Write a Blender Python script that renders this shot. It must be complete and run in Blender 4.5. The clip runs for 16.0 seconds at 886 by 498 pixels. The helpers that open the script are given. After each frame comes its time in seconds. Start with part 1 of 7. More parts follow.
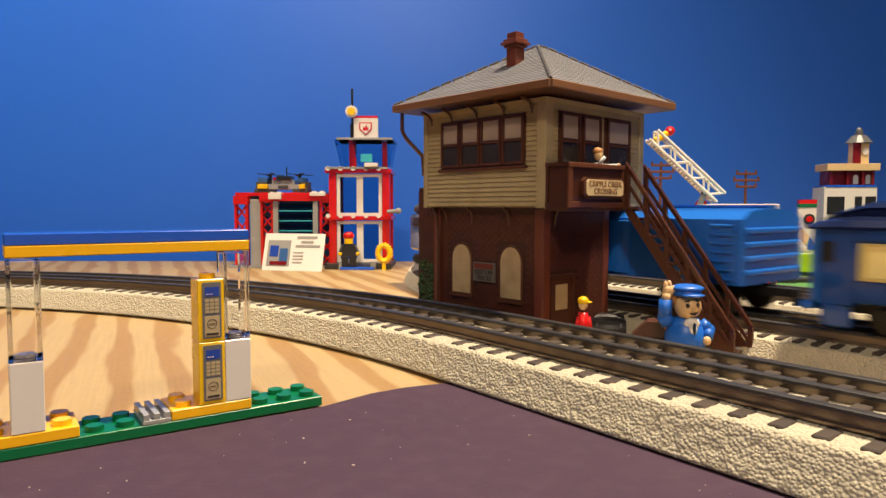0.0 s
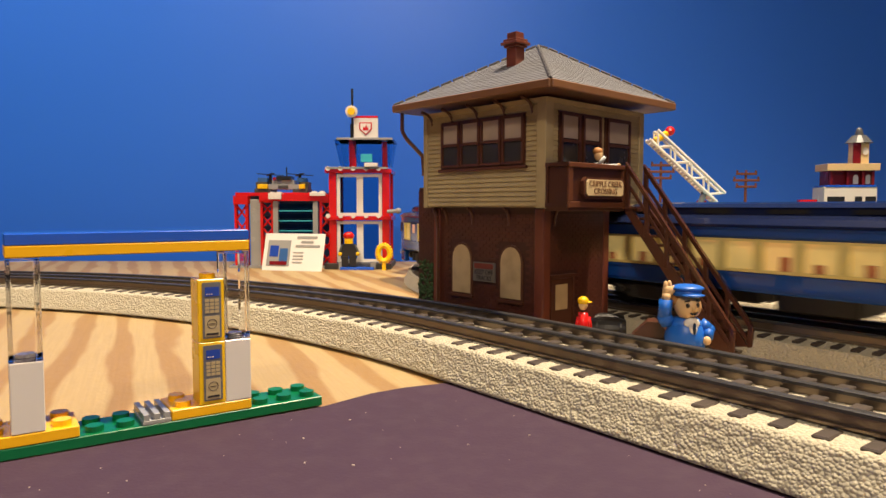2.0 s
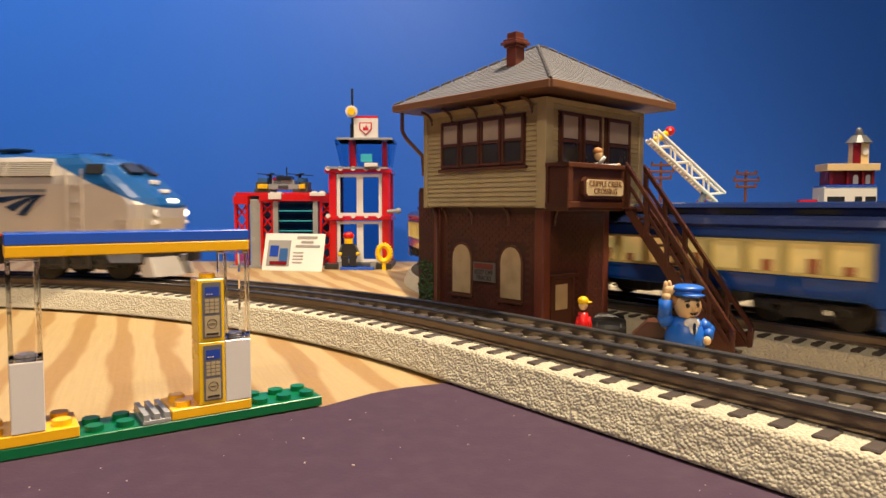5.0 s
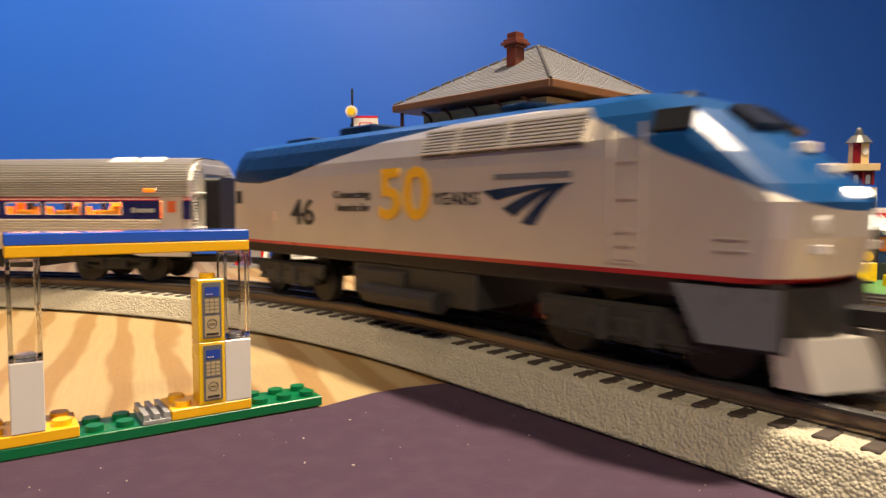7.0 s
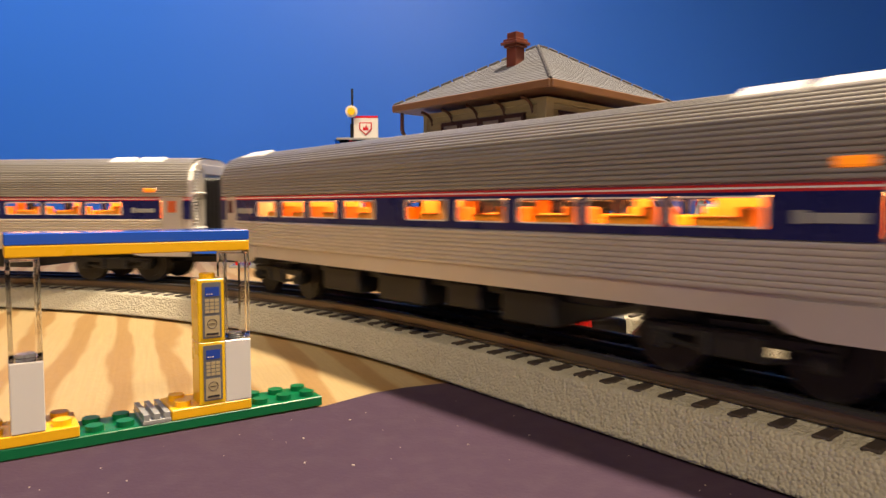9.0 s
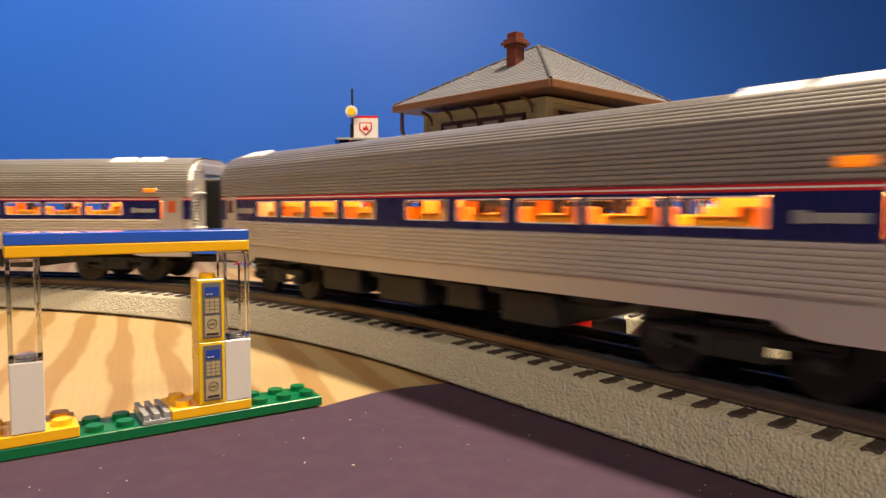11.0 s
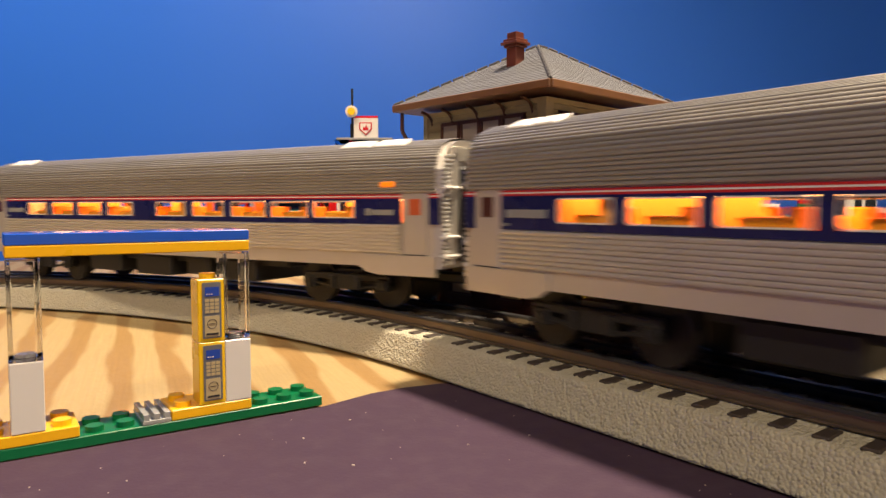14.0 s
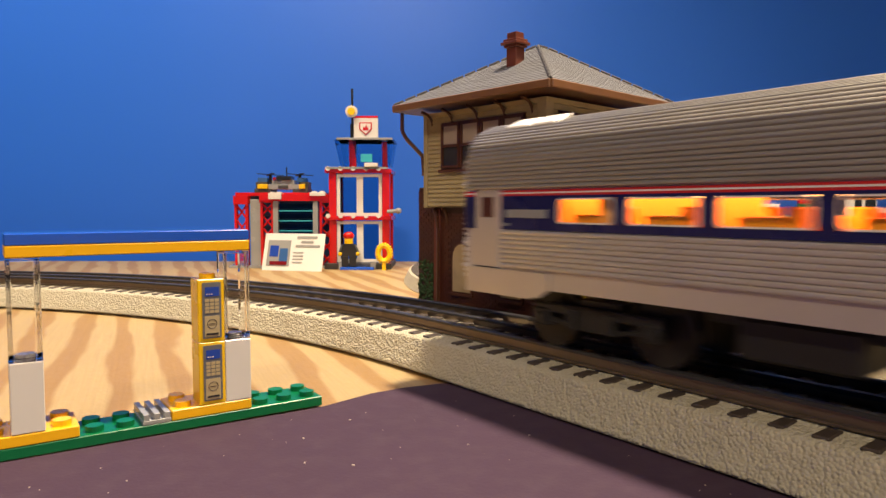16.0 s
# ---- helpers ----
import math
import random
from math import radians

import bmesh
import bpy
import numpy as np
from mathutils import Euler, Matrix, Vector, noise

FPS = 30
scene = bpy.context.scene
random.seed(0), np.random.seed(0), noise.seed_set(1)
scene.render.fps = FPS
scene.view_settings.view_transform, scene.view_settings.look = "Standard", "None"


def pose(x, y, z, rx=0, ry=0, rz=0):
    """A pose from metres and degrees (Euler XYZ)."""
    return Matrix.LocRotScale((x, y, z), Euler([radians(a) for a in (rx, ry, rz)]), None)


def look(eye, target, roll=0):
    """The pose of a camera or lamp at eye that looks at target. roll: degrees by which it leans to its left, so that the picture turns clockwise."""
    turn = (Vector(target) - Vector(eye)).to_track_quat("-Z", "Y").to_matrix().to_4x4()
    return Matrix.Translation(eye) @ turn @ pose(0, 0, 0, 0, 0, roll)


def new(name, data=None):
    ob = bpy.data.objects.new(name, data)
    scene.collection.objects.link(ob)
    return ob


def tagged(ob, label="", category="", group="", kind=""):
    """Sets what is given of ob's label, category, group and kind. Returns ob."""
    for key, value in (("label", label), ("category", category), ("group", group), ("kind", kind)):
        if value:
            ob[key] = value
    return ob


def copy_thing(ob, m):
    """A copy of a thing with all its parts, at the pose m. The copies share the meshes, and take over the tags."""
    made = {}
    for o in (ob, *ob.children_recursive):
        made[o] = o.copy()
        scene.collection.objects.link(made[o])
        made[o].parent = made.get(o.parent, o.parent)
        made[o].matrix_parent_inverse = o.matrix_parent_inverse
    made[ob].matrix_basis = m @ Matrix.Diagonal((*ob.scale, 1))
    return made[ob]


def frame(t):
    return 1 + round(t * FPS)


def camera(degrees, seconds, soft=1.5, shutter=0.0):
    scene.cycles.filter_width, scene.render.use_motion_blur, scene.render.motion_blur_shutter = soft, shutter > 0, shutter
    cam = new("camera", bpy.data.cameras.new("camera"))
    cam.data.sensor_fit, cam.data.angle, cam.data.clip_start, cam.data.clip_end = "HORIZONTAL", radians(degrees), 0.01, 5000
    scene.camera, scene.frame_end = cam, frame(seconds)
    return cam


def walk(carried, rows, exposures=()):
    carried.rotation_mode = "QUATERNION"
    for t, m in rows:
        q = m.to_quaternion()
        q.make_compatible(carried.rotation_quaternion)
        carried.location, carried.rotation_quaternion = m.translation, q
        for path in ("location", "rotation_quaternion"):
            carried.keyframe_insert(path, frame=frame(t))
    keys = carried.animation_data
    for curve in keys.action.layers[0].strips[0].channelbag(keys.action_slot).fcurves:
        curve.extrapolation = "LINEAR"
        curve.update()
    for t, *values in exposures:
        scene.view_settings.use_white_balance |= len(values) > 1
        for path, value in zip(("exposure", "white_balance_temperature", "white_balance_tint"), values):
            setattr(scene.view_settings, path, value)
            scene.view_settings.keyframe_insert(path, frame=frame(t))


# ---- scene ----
# A model railway on a plywood table: two toy trains, a signal tower, brick-built toys.
cam = camera(66.84, 16.0, shutter=0.7)
EYE = (0, 0, 0.0673)
AIM = look(EYE, (0, 1, 0.0673 - math.tan(radians(3.57))), 0.07)
walk(cam, [(0, AIM), (16, AIM)], exposures=[(0, 0.05), (4.2, 0.05), (6.3, 0.18), (16, 0.14)])

# ---- light ----
world = bpy.data.worlds.new("room_world")
world.use_nodes = True
world.node_tree.nodes["Background"].inputs[0].default_value = (0.5, 0.55, 0.65, 1)
world.node_tree.nodes["Background"].inputs[1].default_value = 0.012
scene.world = world


def ceiling_lamp(x, y, z, size, watts, colour):
    data = bpy.data.lights.new("ceiling_light", "AREA")
    data.shape, data.size, data.energy, data.color = "DISK", size, watts, colour
    ob = new("ceiling_light", data)
    ob.matrix_world = pose(x, y, z)
    return ob


def downlight(x, y, z, cone, blend, watts, colour, target):
    """A recessed spot in the ceiling."""
    data = bpy.data.lights.new("downlight", "SPOT")
    data.spot_size, data.spot_blend, data.energy, data.color = radians(cone), blend, watts, colour
    data.shadow_soft_size = 0.05
    ob = new("downlight", data)
    ob.matrix_world = look((x, y, z), target)
    return ob


WARM = (1.0, 0.81, 0.585)
downlight(0.46, 0.27, 1.40, 74, 0.8, 205.0, WARM, (0.30, 0.12, 0.0))
downlight(-0.50, 0.15, 1.40, 78, 0.95, 98.0, WARM, (-0.45, 0.95, 0.32))
ceiling_lamp(-0.1, -1.0, 1.15, 0.16, 19.0, WARM)

# ---- materials ----


def mat(name, colour, rough=0.5, metal=0.0, vary=0.12, scale=60.0, bump=0.0, bump_scale=400.0, coat=0.0, spec=0.5, emit=0.0,
        dirt=None, dirt_scale=25.0, dirt_amount=0.5, rand=0.0):
    m = bpy.data.materials.new(name)
    m.use_nodes = True
    nt = m.node_tree
    bs = nt.nodes["Principled BSDF"]
    co = nt.nodes.new("ShaderNodeTexCoord")
    n1 = nt.nodes.new("ShaderNodeTexNoise")
    n1.inputs["Scale"].default_value, n1.inputs["Detail"].default_value = scale, 6
    nt.links.new(co.outputs["Object"], n1.inputs["Vector"])
    mix = nt.nodes.new("ShaderNodeMix")
    mix.data_type = "RGBA"
    mix.inputs["A"].default_value = (*[max(0, c * (1 - vary)) for c in colour], 1)
    mix.inputs["B"].default_value = (*[min(1, c * (1 + vary)) for c in colour], 1)
    nt.links.new(n1.outputs["Fac"], mix.inputs["Factor"])
    last = mix.outputs["Result"]
    if dirt:
        n2 = nt.nodes.new("ShaderNodeTexNoise")
        n2.inputs["Scale"].default_value, n2.inputs["Detail"].default_value = dirt_scale, 8
        nt.links.new(co.outputs["Object"], n2.inputs["Vector"])
        ramp = nt.nodes.new("ShaderNodeMapRange")
        ramp.inputs["From Min"].default_value, ramp.inputs["From Max"].default_value = 0.45, 0.75
        ramp.inputs["To Max"].default_value = dirt_amount
        nt.links.new(n2.outputs["Fac"], ramp.inputs["Value"])
        m2 = nt.nodes.new("ShaderNodeMix")
        m2.data_type = "RGBA"
        m2.inputs["B"].default_value = (*dirt, 1)
        nt.links.new(ramp.outputs["Result"], m2.inputs["Factor"])
        nt.links.new(last, m2.inputs["A"])
        last = m2.outputs["Result"]
    if rand:
        oi = nt.nodes.new("ShaderNodeObjectInfo")
        mr = nt.nodes.new("ShaderNodeMapRange")
        mr.inputs["To Min"].default_value, mr.inputs["To Max"].default_value = 1 - rand, 1 + rand
        nt.links.new(oi.outputs["Random"], mr.inputs["Value"])
        hs = nt.nodes.new("ShaderNodeHueSaturation")
        nt.links.new(mr.outputs["Result"], hs.inputs["Value"])
        nt.links.new(last, hs.inputs["Color"])
        last = hs.outputs["Color"]
    nt.links.new(last, bs.inputs["Base Color"])
    rr = nt.nodes.new("ShaderNodeMapRange")
    rr.inputs["To Min"].default_value, rr.inputs["To Max"].default_value = max(0.02, rough - 0.08), min(1, rough + 0.08)
    nt.links.new(n1.outputs["Fac"], rr.inputs["Value"])
    nt.links.new(rr.outputs["Result"], bs.inputs["Roughness"])
    bs.inputs["Metallic"].default_value = metal
    bs.inputs["Coat Weight"].default_value = coat
    bs.inputs["Specular IOR Level"].default_value = spec
    if emit:
        nt.links.new(last, bs.inputs["Emission Color"])
        bs.inputs["Emission Strength"].default_value = emit
    if bump:
        n3 = nt.nodes.new("ShaderNodeTexNoise")
        n3.inputs["Scale"].default_value, n3.inputs["Detail"].default_value = bump_scale, 4
        nt.links.new(co.outputs["Object"], n3.inputs["Vector"])
        bp = nt.nodes.new("ShaderNodeBump")
        bp.inputs["Strength"].default_value, bp.inputs["Distance"].default_value = bump, 0.001
        nt.links.new(n3.outputs["Fac"], bp.inputs["Height"])
        nt.links.new(bp.outputs["Normal"], bs.inputs["Normal"])
    return m


def clear_mat(name, colour, rough=0.03):
    m = bpy.data.materials.new(name)
    m.use_nodes = True
    bs = m.node_tree.nodes["Principled BSDF"]
    bs.inputs["Base Color"].default_value = (*colour, 1)
    bs.inputs["Transmission Weight"].default_value = 1.0
    bs.inputs["Roughness"].default_value = rough
    bs.inputs["IOR"].default_value = 1.09
    return m


def ply_mat():
    """Plywood: broad wavy grain of a rotary-cut sheet."""
    m = mat("plywood", (0.62, 0.42, 0.22), rough=0.55, vary=0.06, scale=300, bump=0.15, bump_scale=700)
    nt = m.node_tree
    bs = nt.nodes["Principled BSDF"]
    co = nt.nodes.new("ShaderNodeTexCoord")
    mp = nt.nodes.new("ShaderNodeMapping")
    mp.vector_type = "TEXTURE"
    mp.inputs["Rotation"].default_value = (0, 0, radians(24))
    mp.inputs["Scale"].default_value = (0.030, 0.13, 1)
    nt.links.new(co.outputs["Object"], mp.inputs["Vector"])
    w = nt.nodes.new("ShaderNodeTexWave")
    w.wave_type, w.bands_direction = "BANDS", "X"
    for key, value in (("Scale", 0.42), ("Distortion", 5.5), ("Detail", 3.0), ("Detail Scale", 1.3), ("Detail Roughness", 0.6)):
        w.inputs[key].default_value = value
    nt.links.new(mp.outputs["Vector"], w.inputs["Vector"])
    cr = nt.nodes.new("ShaderNodeValToRGB")
    e = cr.color_ramp.elements
    e[0].position, e[0].color = 0.46, (0.44, 0.315, 0.146, 1)
    e[1].position, e[1].color = 0.74, (0.335, 0.198, 0.070, 1)
    k = e.new(0.62)
    k.color = (0.39, 0.255, 0.107, 1)
    nt.links.new(w.outputs["Fac"], cr.inputs["Fac"])
    mp2 = nt.nodes.new("ShaderNodeMapping")
    mp2.vector_type = "TEXTURE"
    mp2.inputs["Rotation"].default_value = (0, 0, radians(24))
    mp2.inputs["Scale"].default_value = (0.0011, 0.04, 1)
    nt.links.new(co.outputs["Object"], mp2.inputs["Vector"])
    g = nt.nodes.new("ShaderNodeTexNoise")
    g.inputs["Scale"].default_value = 1.0
    nt.links.new(mp2.outputs["Vector"], g.inputs["Vector"])
    mx = nt.nodes.new("ShaderNodeMix")
    mx.data_type, mx.blend_type = "RGBA", "MULTIPLY"
    mx.inputs["Factor"].default_value = 0.25
    nt.links.new(cr.outputs["Color"], mx.inputs["A"])
    nt.links.new(g.outputs["Fac"], mx.inputs["B"])
    nt.links.new(mx.outputs["Result"], bs.inputs["Base Color"])
    return m


M = dict(
    wall=mat("blue_wall_paint", (0.028, 0.168, 0.84), rough=0.40, vary=0.05, scale=3, bump=0.08, bump_scale=260),
    ceil=mat("ceiling_paint", (0.75, 0.74, 0.70), rough=0.8, vary=0.03),
    carpet=mat("floor_carpet", (0.25, 0.22, 0.19), rough=0.9, vary=0.15),
    ply=ply_mat(),
    paper=mat("purple_paper", (0.050, 0.028, 0.050), spec=0.25, rough=0.85, vary=0.12, scale=40, bump=0.12, bump_scale=900, dirt=(0.075, 0.05, 0.068), dirt_scale=130, dirt_amount=0.35),
    ballast=mat("grey_ballast", (0.46, 0.42, 0.312), rough=0.85, vary=0.12, scale=420, bump=0.35, bump_scale=1100, dirt=(0.36, 0.32, 0.25), dirt_scale=40, dirt_amount=0.4),
    tie=mat("brown_tie", (0.050, 0.036, 0.028), rough=0.6, vary=0.3, scale=200, rand=0.15),
    rail=mat("blackened_rail", (0.045, 0.044, 0.047), rough=0.42, metal=0.35, vary=0.25, scale=90),
    railside=mat("rail_web", (0.20, 0.155, 0.115), rough=0.35, metal=0.75, vary=0.2, scale=90),
    brick=mat("model_brick", (0.085, 0.022, 0.012), rough=0.45, vary=0.35, scale=220, dirt=(0.035, 0.012, 0.008), dirt_scale=60, rand=0.25),
    mortar=mat("model_mortar", (0.045, 0.014, 0.009), rough=0.6, vary=0.3),
    siding=mat("cream_siding", (0.36, 0.29, 0.155), rough=0.5, vary=0.12, scale=90, dirt=(0.20, 0.15, 0.07), dirt_scale=70),
    trim=mat("brown_trim", (0.075, 0.026, 0.014), rough=0.35, vary=0.25, scale=120),
    fascia=mat("fascia_brown", (0.17, 0.078, 0.034), rough=0.45, vary=0.2, scale=100),
    roof=mat("grey_shingle", (0.155, 0.158, 0.172), rough=0.7, vary=0.15, scale=150, dirt=(0.13, 0.12, 0.12), dirt_scale=50, rand=0.1),
    stucco=mat("tan_shutter", (0.42, 0.31, 0.17), rough=0.6, vary=0.15, scale=90, dirt=(0.2, 0.14, 0.07), dirt_scale=120),
    dark=mat("black_plastic", (0.012, 0.011, 0.011), rough=0.45, vary=0.3),
    darkgrey=mat("dark_grey_plastic", (0.05, 0.048, 0.046), rough=0.5, vary=0.25),
    lblue=mat("blue_brick_plastic", (0.012, 0.09, 0.55), rough=0.18, vary=0.03, coat=0.3),
    lyellow=mat("yellow_brick_plastic", (0.85, 0.52, 0.006), rough=0.28, vary=0.03, coat=0.15),
    lorange=mat("amber_brick_plastic", (0.86, 0.46, 0.006), rough=0.3, vary=0.03, coat=0.1),
    lgreen=mat("green_brick_plastic", (0.0, 0.135, 0.045), rough=0.32, vary=0.05, coat=0.08),
    lwhite=mat("white_brick_plastic", (0.70, 0.67, 0.62), rough=0.25, vary=0.02, coat=0.2),
    lgrey=mat("grey_brick_plastic", (0.30, 0.30, 0.29), rough=0.25, vary=0.03, coat=0.2),
    lred=mat("red_brick_plastic", (0.55, 0.010, 0.008), rough=0.2, vary=0.03, coat=0.3),
    ldred=mat("dark_red_plastic", (0.16, 0.010, 0.014), rough=0.25, vary=0.04),
    ltan=mat("tan_brick_plastic", (0.62, 0.46, 0.24), rough=0.3, vary=0.03),
    llime=mat("lime_brick_plastic", (0.30, 0.50, 0.01), rough=0.25, vary=0.03),
    lteal=mat("azure_brick_plastic", (0.05, 0.40, 0.50), rough=0.25, vary=0.03),
    lorng=mat("orange_brick_plastic", (0.75, 0.17, 0.004), rough=0.25, vary=0.03),
    clear=clear_mat("clear_plastic", (0.98, 0.98, 0.985), 0.05),
    clearblue=clear_mat("blue_clear_plastic", (0.25, 0.55, 0.75)),
    panel=mat("pump_panel_grey", (0.13, 0.135, 0.15), rough=0.3, vary=0.03),
    screen=mat("pump_screen_blue", (0.02, 0.06, 0.36), rough=0.25, vary=0.03),
    key=mat("pump_key_gold", (0.45, 0.36, 0.20), rough=0.4, vary=0.03),
    silver=mat("brushed_silver", (0.66, 0.61, 0.54), rough=0.40, metal=0.6, vary=0.08, scale=60),
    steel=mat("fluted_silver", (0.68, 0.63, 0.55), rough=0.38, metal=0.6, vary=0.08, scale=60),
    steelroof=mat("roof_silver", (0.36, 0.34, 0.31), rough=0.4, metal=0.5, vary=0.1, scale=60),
    amblue=mat("loco_blue", (0.006, 0.066, 0.215), rough=0.3, vary=0.05, coat=0.4),
    navy=mat("navy_band", (0.010, 0.012, 0.085), rough=0.28, vary=0.08),
    navydark=mat("navy_stripe", (0.006, 0.022, 0.06), rough=0.28, vary=0.08),
    redband=mat("red_band", (0.50, 0.02, 0.02), rough=0.3, vary=0.05),
    whiteband=mat("white_band", (0.75, 0.72, 0.68), rough=0.35, vary=0.03),
    amber=mat("lit_orange_window", (1.0, 0.20, 0.008), rough=0.3, vary=0.35, scale=90, emit=0.8),
    cream=mat("lit_cream_window", (0.66, 0.49, 0.17), rough=0.3, vary=0.3, scale=80, emit=0.30),
    headlight=mat("headlight_glow", (1.0, 0.93, 0.75), vary=0.0, emit=4.0),
    redlight=mat("red_lamp_glow", (1.0, 0.08, 0.05), vary=0.0, emit=3.0),
    carblue=mat("passenger_car_blue", (0.008, 0.062, 0.29), rough=0.22, vary=0.06, coat=0.5),
    carroof=mat("passenger_roof_navy", (0.008, 0.014, 0.05), rough=0.25, vary=0.1, coat=0.4),
    boxblue=mat("boxcar_blue", (0.012, 0.135, 0.56), rough=0.3, vary=0.06, coat=0.3),
    cap=mat("figure_blue", (0.010, 0.12, 0.55), rough=0.42, vary=0.05),
    skin=mat("figure_tan", (0.66, 0.44, 0.22), rough=0.5, vary=0.04),
    ink=mat("black_ink", (0.02, 0.018, 0.018), rough=0.5, vary=0.1),
    gold=mat("yellow_print", (0.75, 0.40, 0.01), rough=0.4, vary=0.05),
    smoke=mat("dark_glass", (0.02, 0.022, 0.025), rough=0.22, vary=0.1, spec=0.3),
    wheel=mat("wheel_metal", (0.028, 0.025, 0.020), rough=0.45, metal=0.4, vary=0.2),
    truck=mat("truck_frame", (0.030, 0.027, 0.022), rough=0.55, vary=0.25, scale=150),
    green=mat("green_board", (0.09, 0.24, 0.07), rough=0.5, vary=0.08),
    card=mat("white_card", (0.75, 0.72, 0.68), rough=0.5, vary=0.02),
    pole=mat("brown_pole_plastic", (0.16, 0.055, 0.03), rough=0.5, vary=0.15),
    moss=mat("ivy_flock", (0.03, 0.065, 0.02), rough=0.9, vary=0.5, scale=500, bump=0.8, bump_scale=900),
    hair=mat("figure_hair", (0.45, 0.2, 0.06), rough=0.6, vary=0.1),
)


def pebbled(m, scale, distance):
    """Rounded pebble relief on a material."""
    nt = m.node_tree
    co = nt.nodes.new("ShaderNodeTexCoord")
    vo = nt.nodes.new("ShaderNodeTexVoronoi")
    vo.inputs["Scale"].default_value = scale
    nt.links.new(co.outputs["Object"], vo.inputs["Vector"])
    inv = nt.nodes.new("ShaderNodeMath")
    inv.operation = "MULTIPLY"
    inv.inputs[1].default_value = -1.0
    nt.links.new(vo.outputs["Distance"], inv.inputs[0])
    bp = nt.nodes.new("ShaderNodeBump")
    bp.inputs["Strength"].default_value, bp.inputs["Distance"].default_value = 1.0, distance
    nt.links.new(inv.outputs[0], bp.inputs["Height"])
    nt.links.new(bp.outputs["Normal"], nt.nodes["Principled BSDF"].inputs["Normal"])


def lit_patches(m, pale, scale):
    """Pale seat and curtain patches behind a lit window."""
    nt = m.node_tree
    bs = nt.nodes["Principled BSDF"]
    co = nt.nodes.new("ShaderNodeTexCoord")
    vo = nt.nodes.new("ShaderNodeTexVoronoi")
    vo.distance = "CHEBYCHEV"
    vo.inputs["Scale"].default_value = scale
    nt.links.new(co.outputs["Object"], vo.inputs["Vector"])
    sp = nt.nodes.new("ShaderNodeSeparateColor")
    nt.links.new(vo.outputs["Color"], sp.inputs["Color"])
    mr = nt.nodes.new("ShaderNodeMapRange")
    mr.inputs["From Min"].default_value, mr.inputs["From Max"].default_value = 0.66, 0.74
    nt.links.new(sp.outputs["Red"], mr.inputs["Value"])
    old = bs.inputs["Emission Color"].links[0].from_socket
    mx = nt.nodes.new("ShaderNodeMix")
    mx.data_type = "RGBA"
    mx.inputs["B"].default_value = (*pale, 1)
    nt.links.new(mr.outputs["Result"], mx.inputs["Factor"])
    nt.links.new(old, mx.inputs["A"])
    nt.links.new(mx.outputs["Result"], bs.inputs["Emission Color"])


lit_patches(M["amber"], (0.62, 0.46, 0.36), 95)
lit_patches(M["cream"], (1.0, 0.58, 0.20), 60)
pebbled(M["ballast"], 1050, 0.0005)

# ---- mesh helpers ----


def finish(name, bm, material, parent=None, label="", smooth=False):
    me = bpy.data.meshes.new(name)
    bm.normal_update()
    if smooth:
        for f in bm.faces:
            f.smooth = True
    bm.to_mesh(me)
    bm.free()
    for x in (material if isinstance(material, (list, tuple)) else [material]):
        me.materials.append(x)
    ob = new(name, me)
    if parent is not None:
        ob.parent = parent
    if label:
        ob["label"] = label
    return ob


def part(name, bm, material, parent, label="", smooth=False):
    return finish(name, bm, material, parent, label, smooth)


def thing(name, label, category, group="", m=None):
    ob = new(name)
    ob.empty_display_size = 0.01
    tagged(ob, label, category, group)
    if m is not None:
        ob.matrix_basis = m
    return ob


def box(bm, x0, x1, y0, y1, z0, z1, bevel=0.0, m=None):
    """A box between two corners, with bevelled edges where asked."""
    r = bmesh.ops.create_cube(bm, size=1.0)
    vs = r["verts"]
    for v in vs:
        v.co = Vector((x0 + (v.co.x + 0.5) * (x1 - x0), y0 + (v.co.y + 0.5) * (y1 - y0), z0 + (v.co.z + 0.5) * (z1 - z0)))
    if bevel:
        es = list({e for v in vs for e in v.link_edges})
        r = bmesh.ops.bevel(bm, geom=es, offset=bevel, segments=1, affect="EDGES", profile=0.5)
        vs = list({v for f in r["faces"] for v in f.verts} | {v for v in vs if v.is_valid})
    if m is not None:
        bmesh.ops.transform(bm, matrix=m, verts=vs)
    return vs


def boxes(*rows, bevel=0.0):
    bm = bmesh.new()
    for r in rows:
        box(bm, *r, bevel=bevel)
    return bm


def cyl(bm, r, h, m, seg=16, r2=None):
    """A cylinder or cone along z from 0 to h, posed by m."""
    v = bmesh.ops.create_cone(bm, cap_ends=True, segments=seg, radius1=r, radius2=r if r2 is None else r2, depth=h)["verts"]
    bmesh.ops.translate(bm, verts=v, vec=(0, 0, h / 2))
    bmesh.ops.transform(bm, matrix=m, verts=v)
    return v


def ball(bm, r, m, seg=14):
    v = bmesh.ops.create_uvsphere(bm, u_segments=seg, v_segments=max(6, seg * 2 // 3), radius=r)["verts"]
    bmesh.ops.transform(bm, matrix=m, verts=v)
    return v


def rod(bm, a, b, r, seg=8):
    a, b = Vector(a), Vector(b)
    w = b - a
    return cyl(bm, r, w.length, Matrix.Translation(a) @ w.to_track_quat("Z", "Y").to_matrix().to_4x4(), seg)


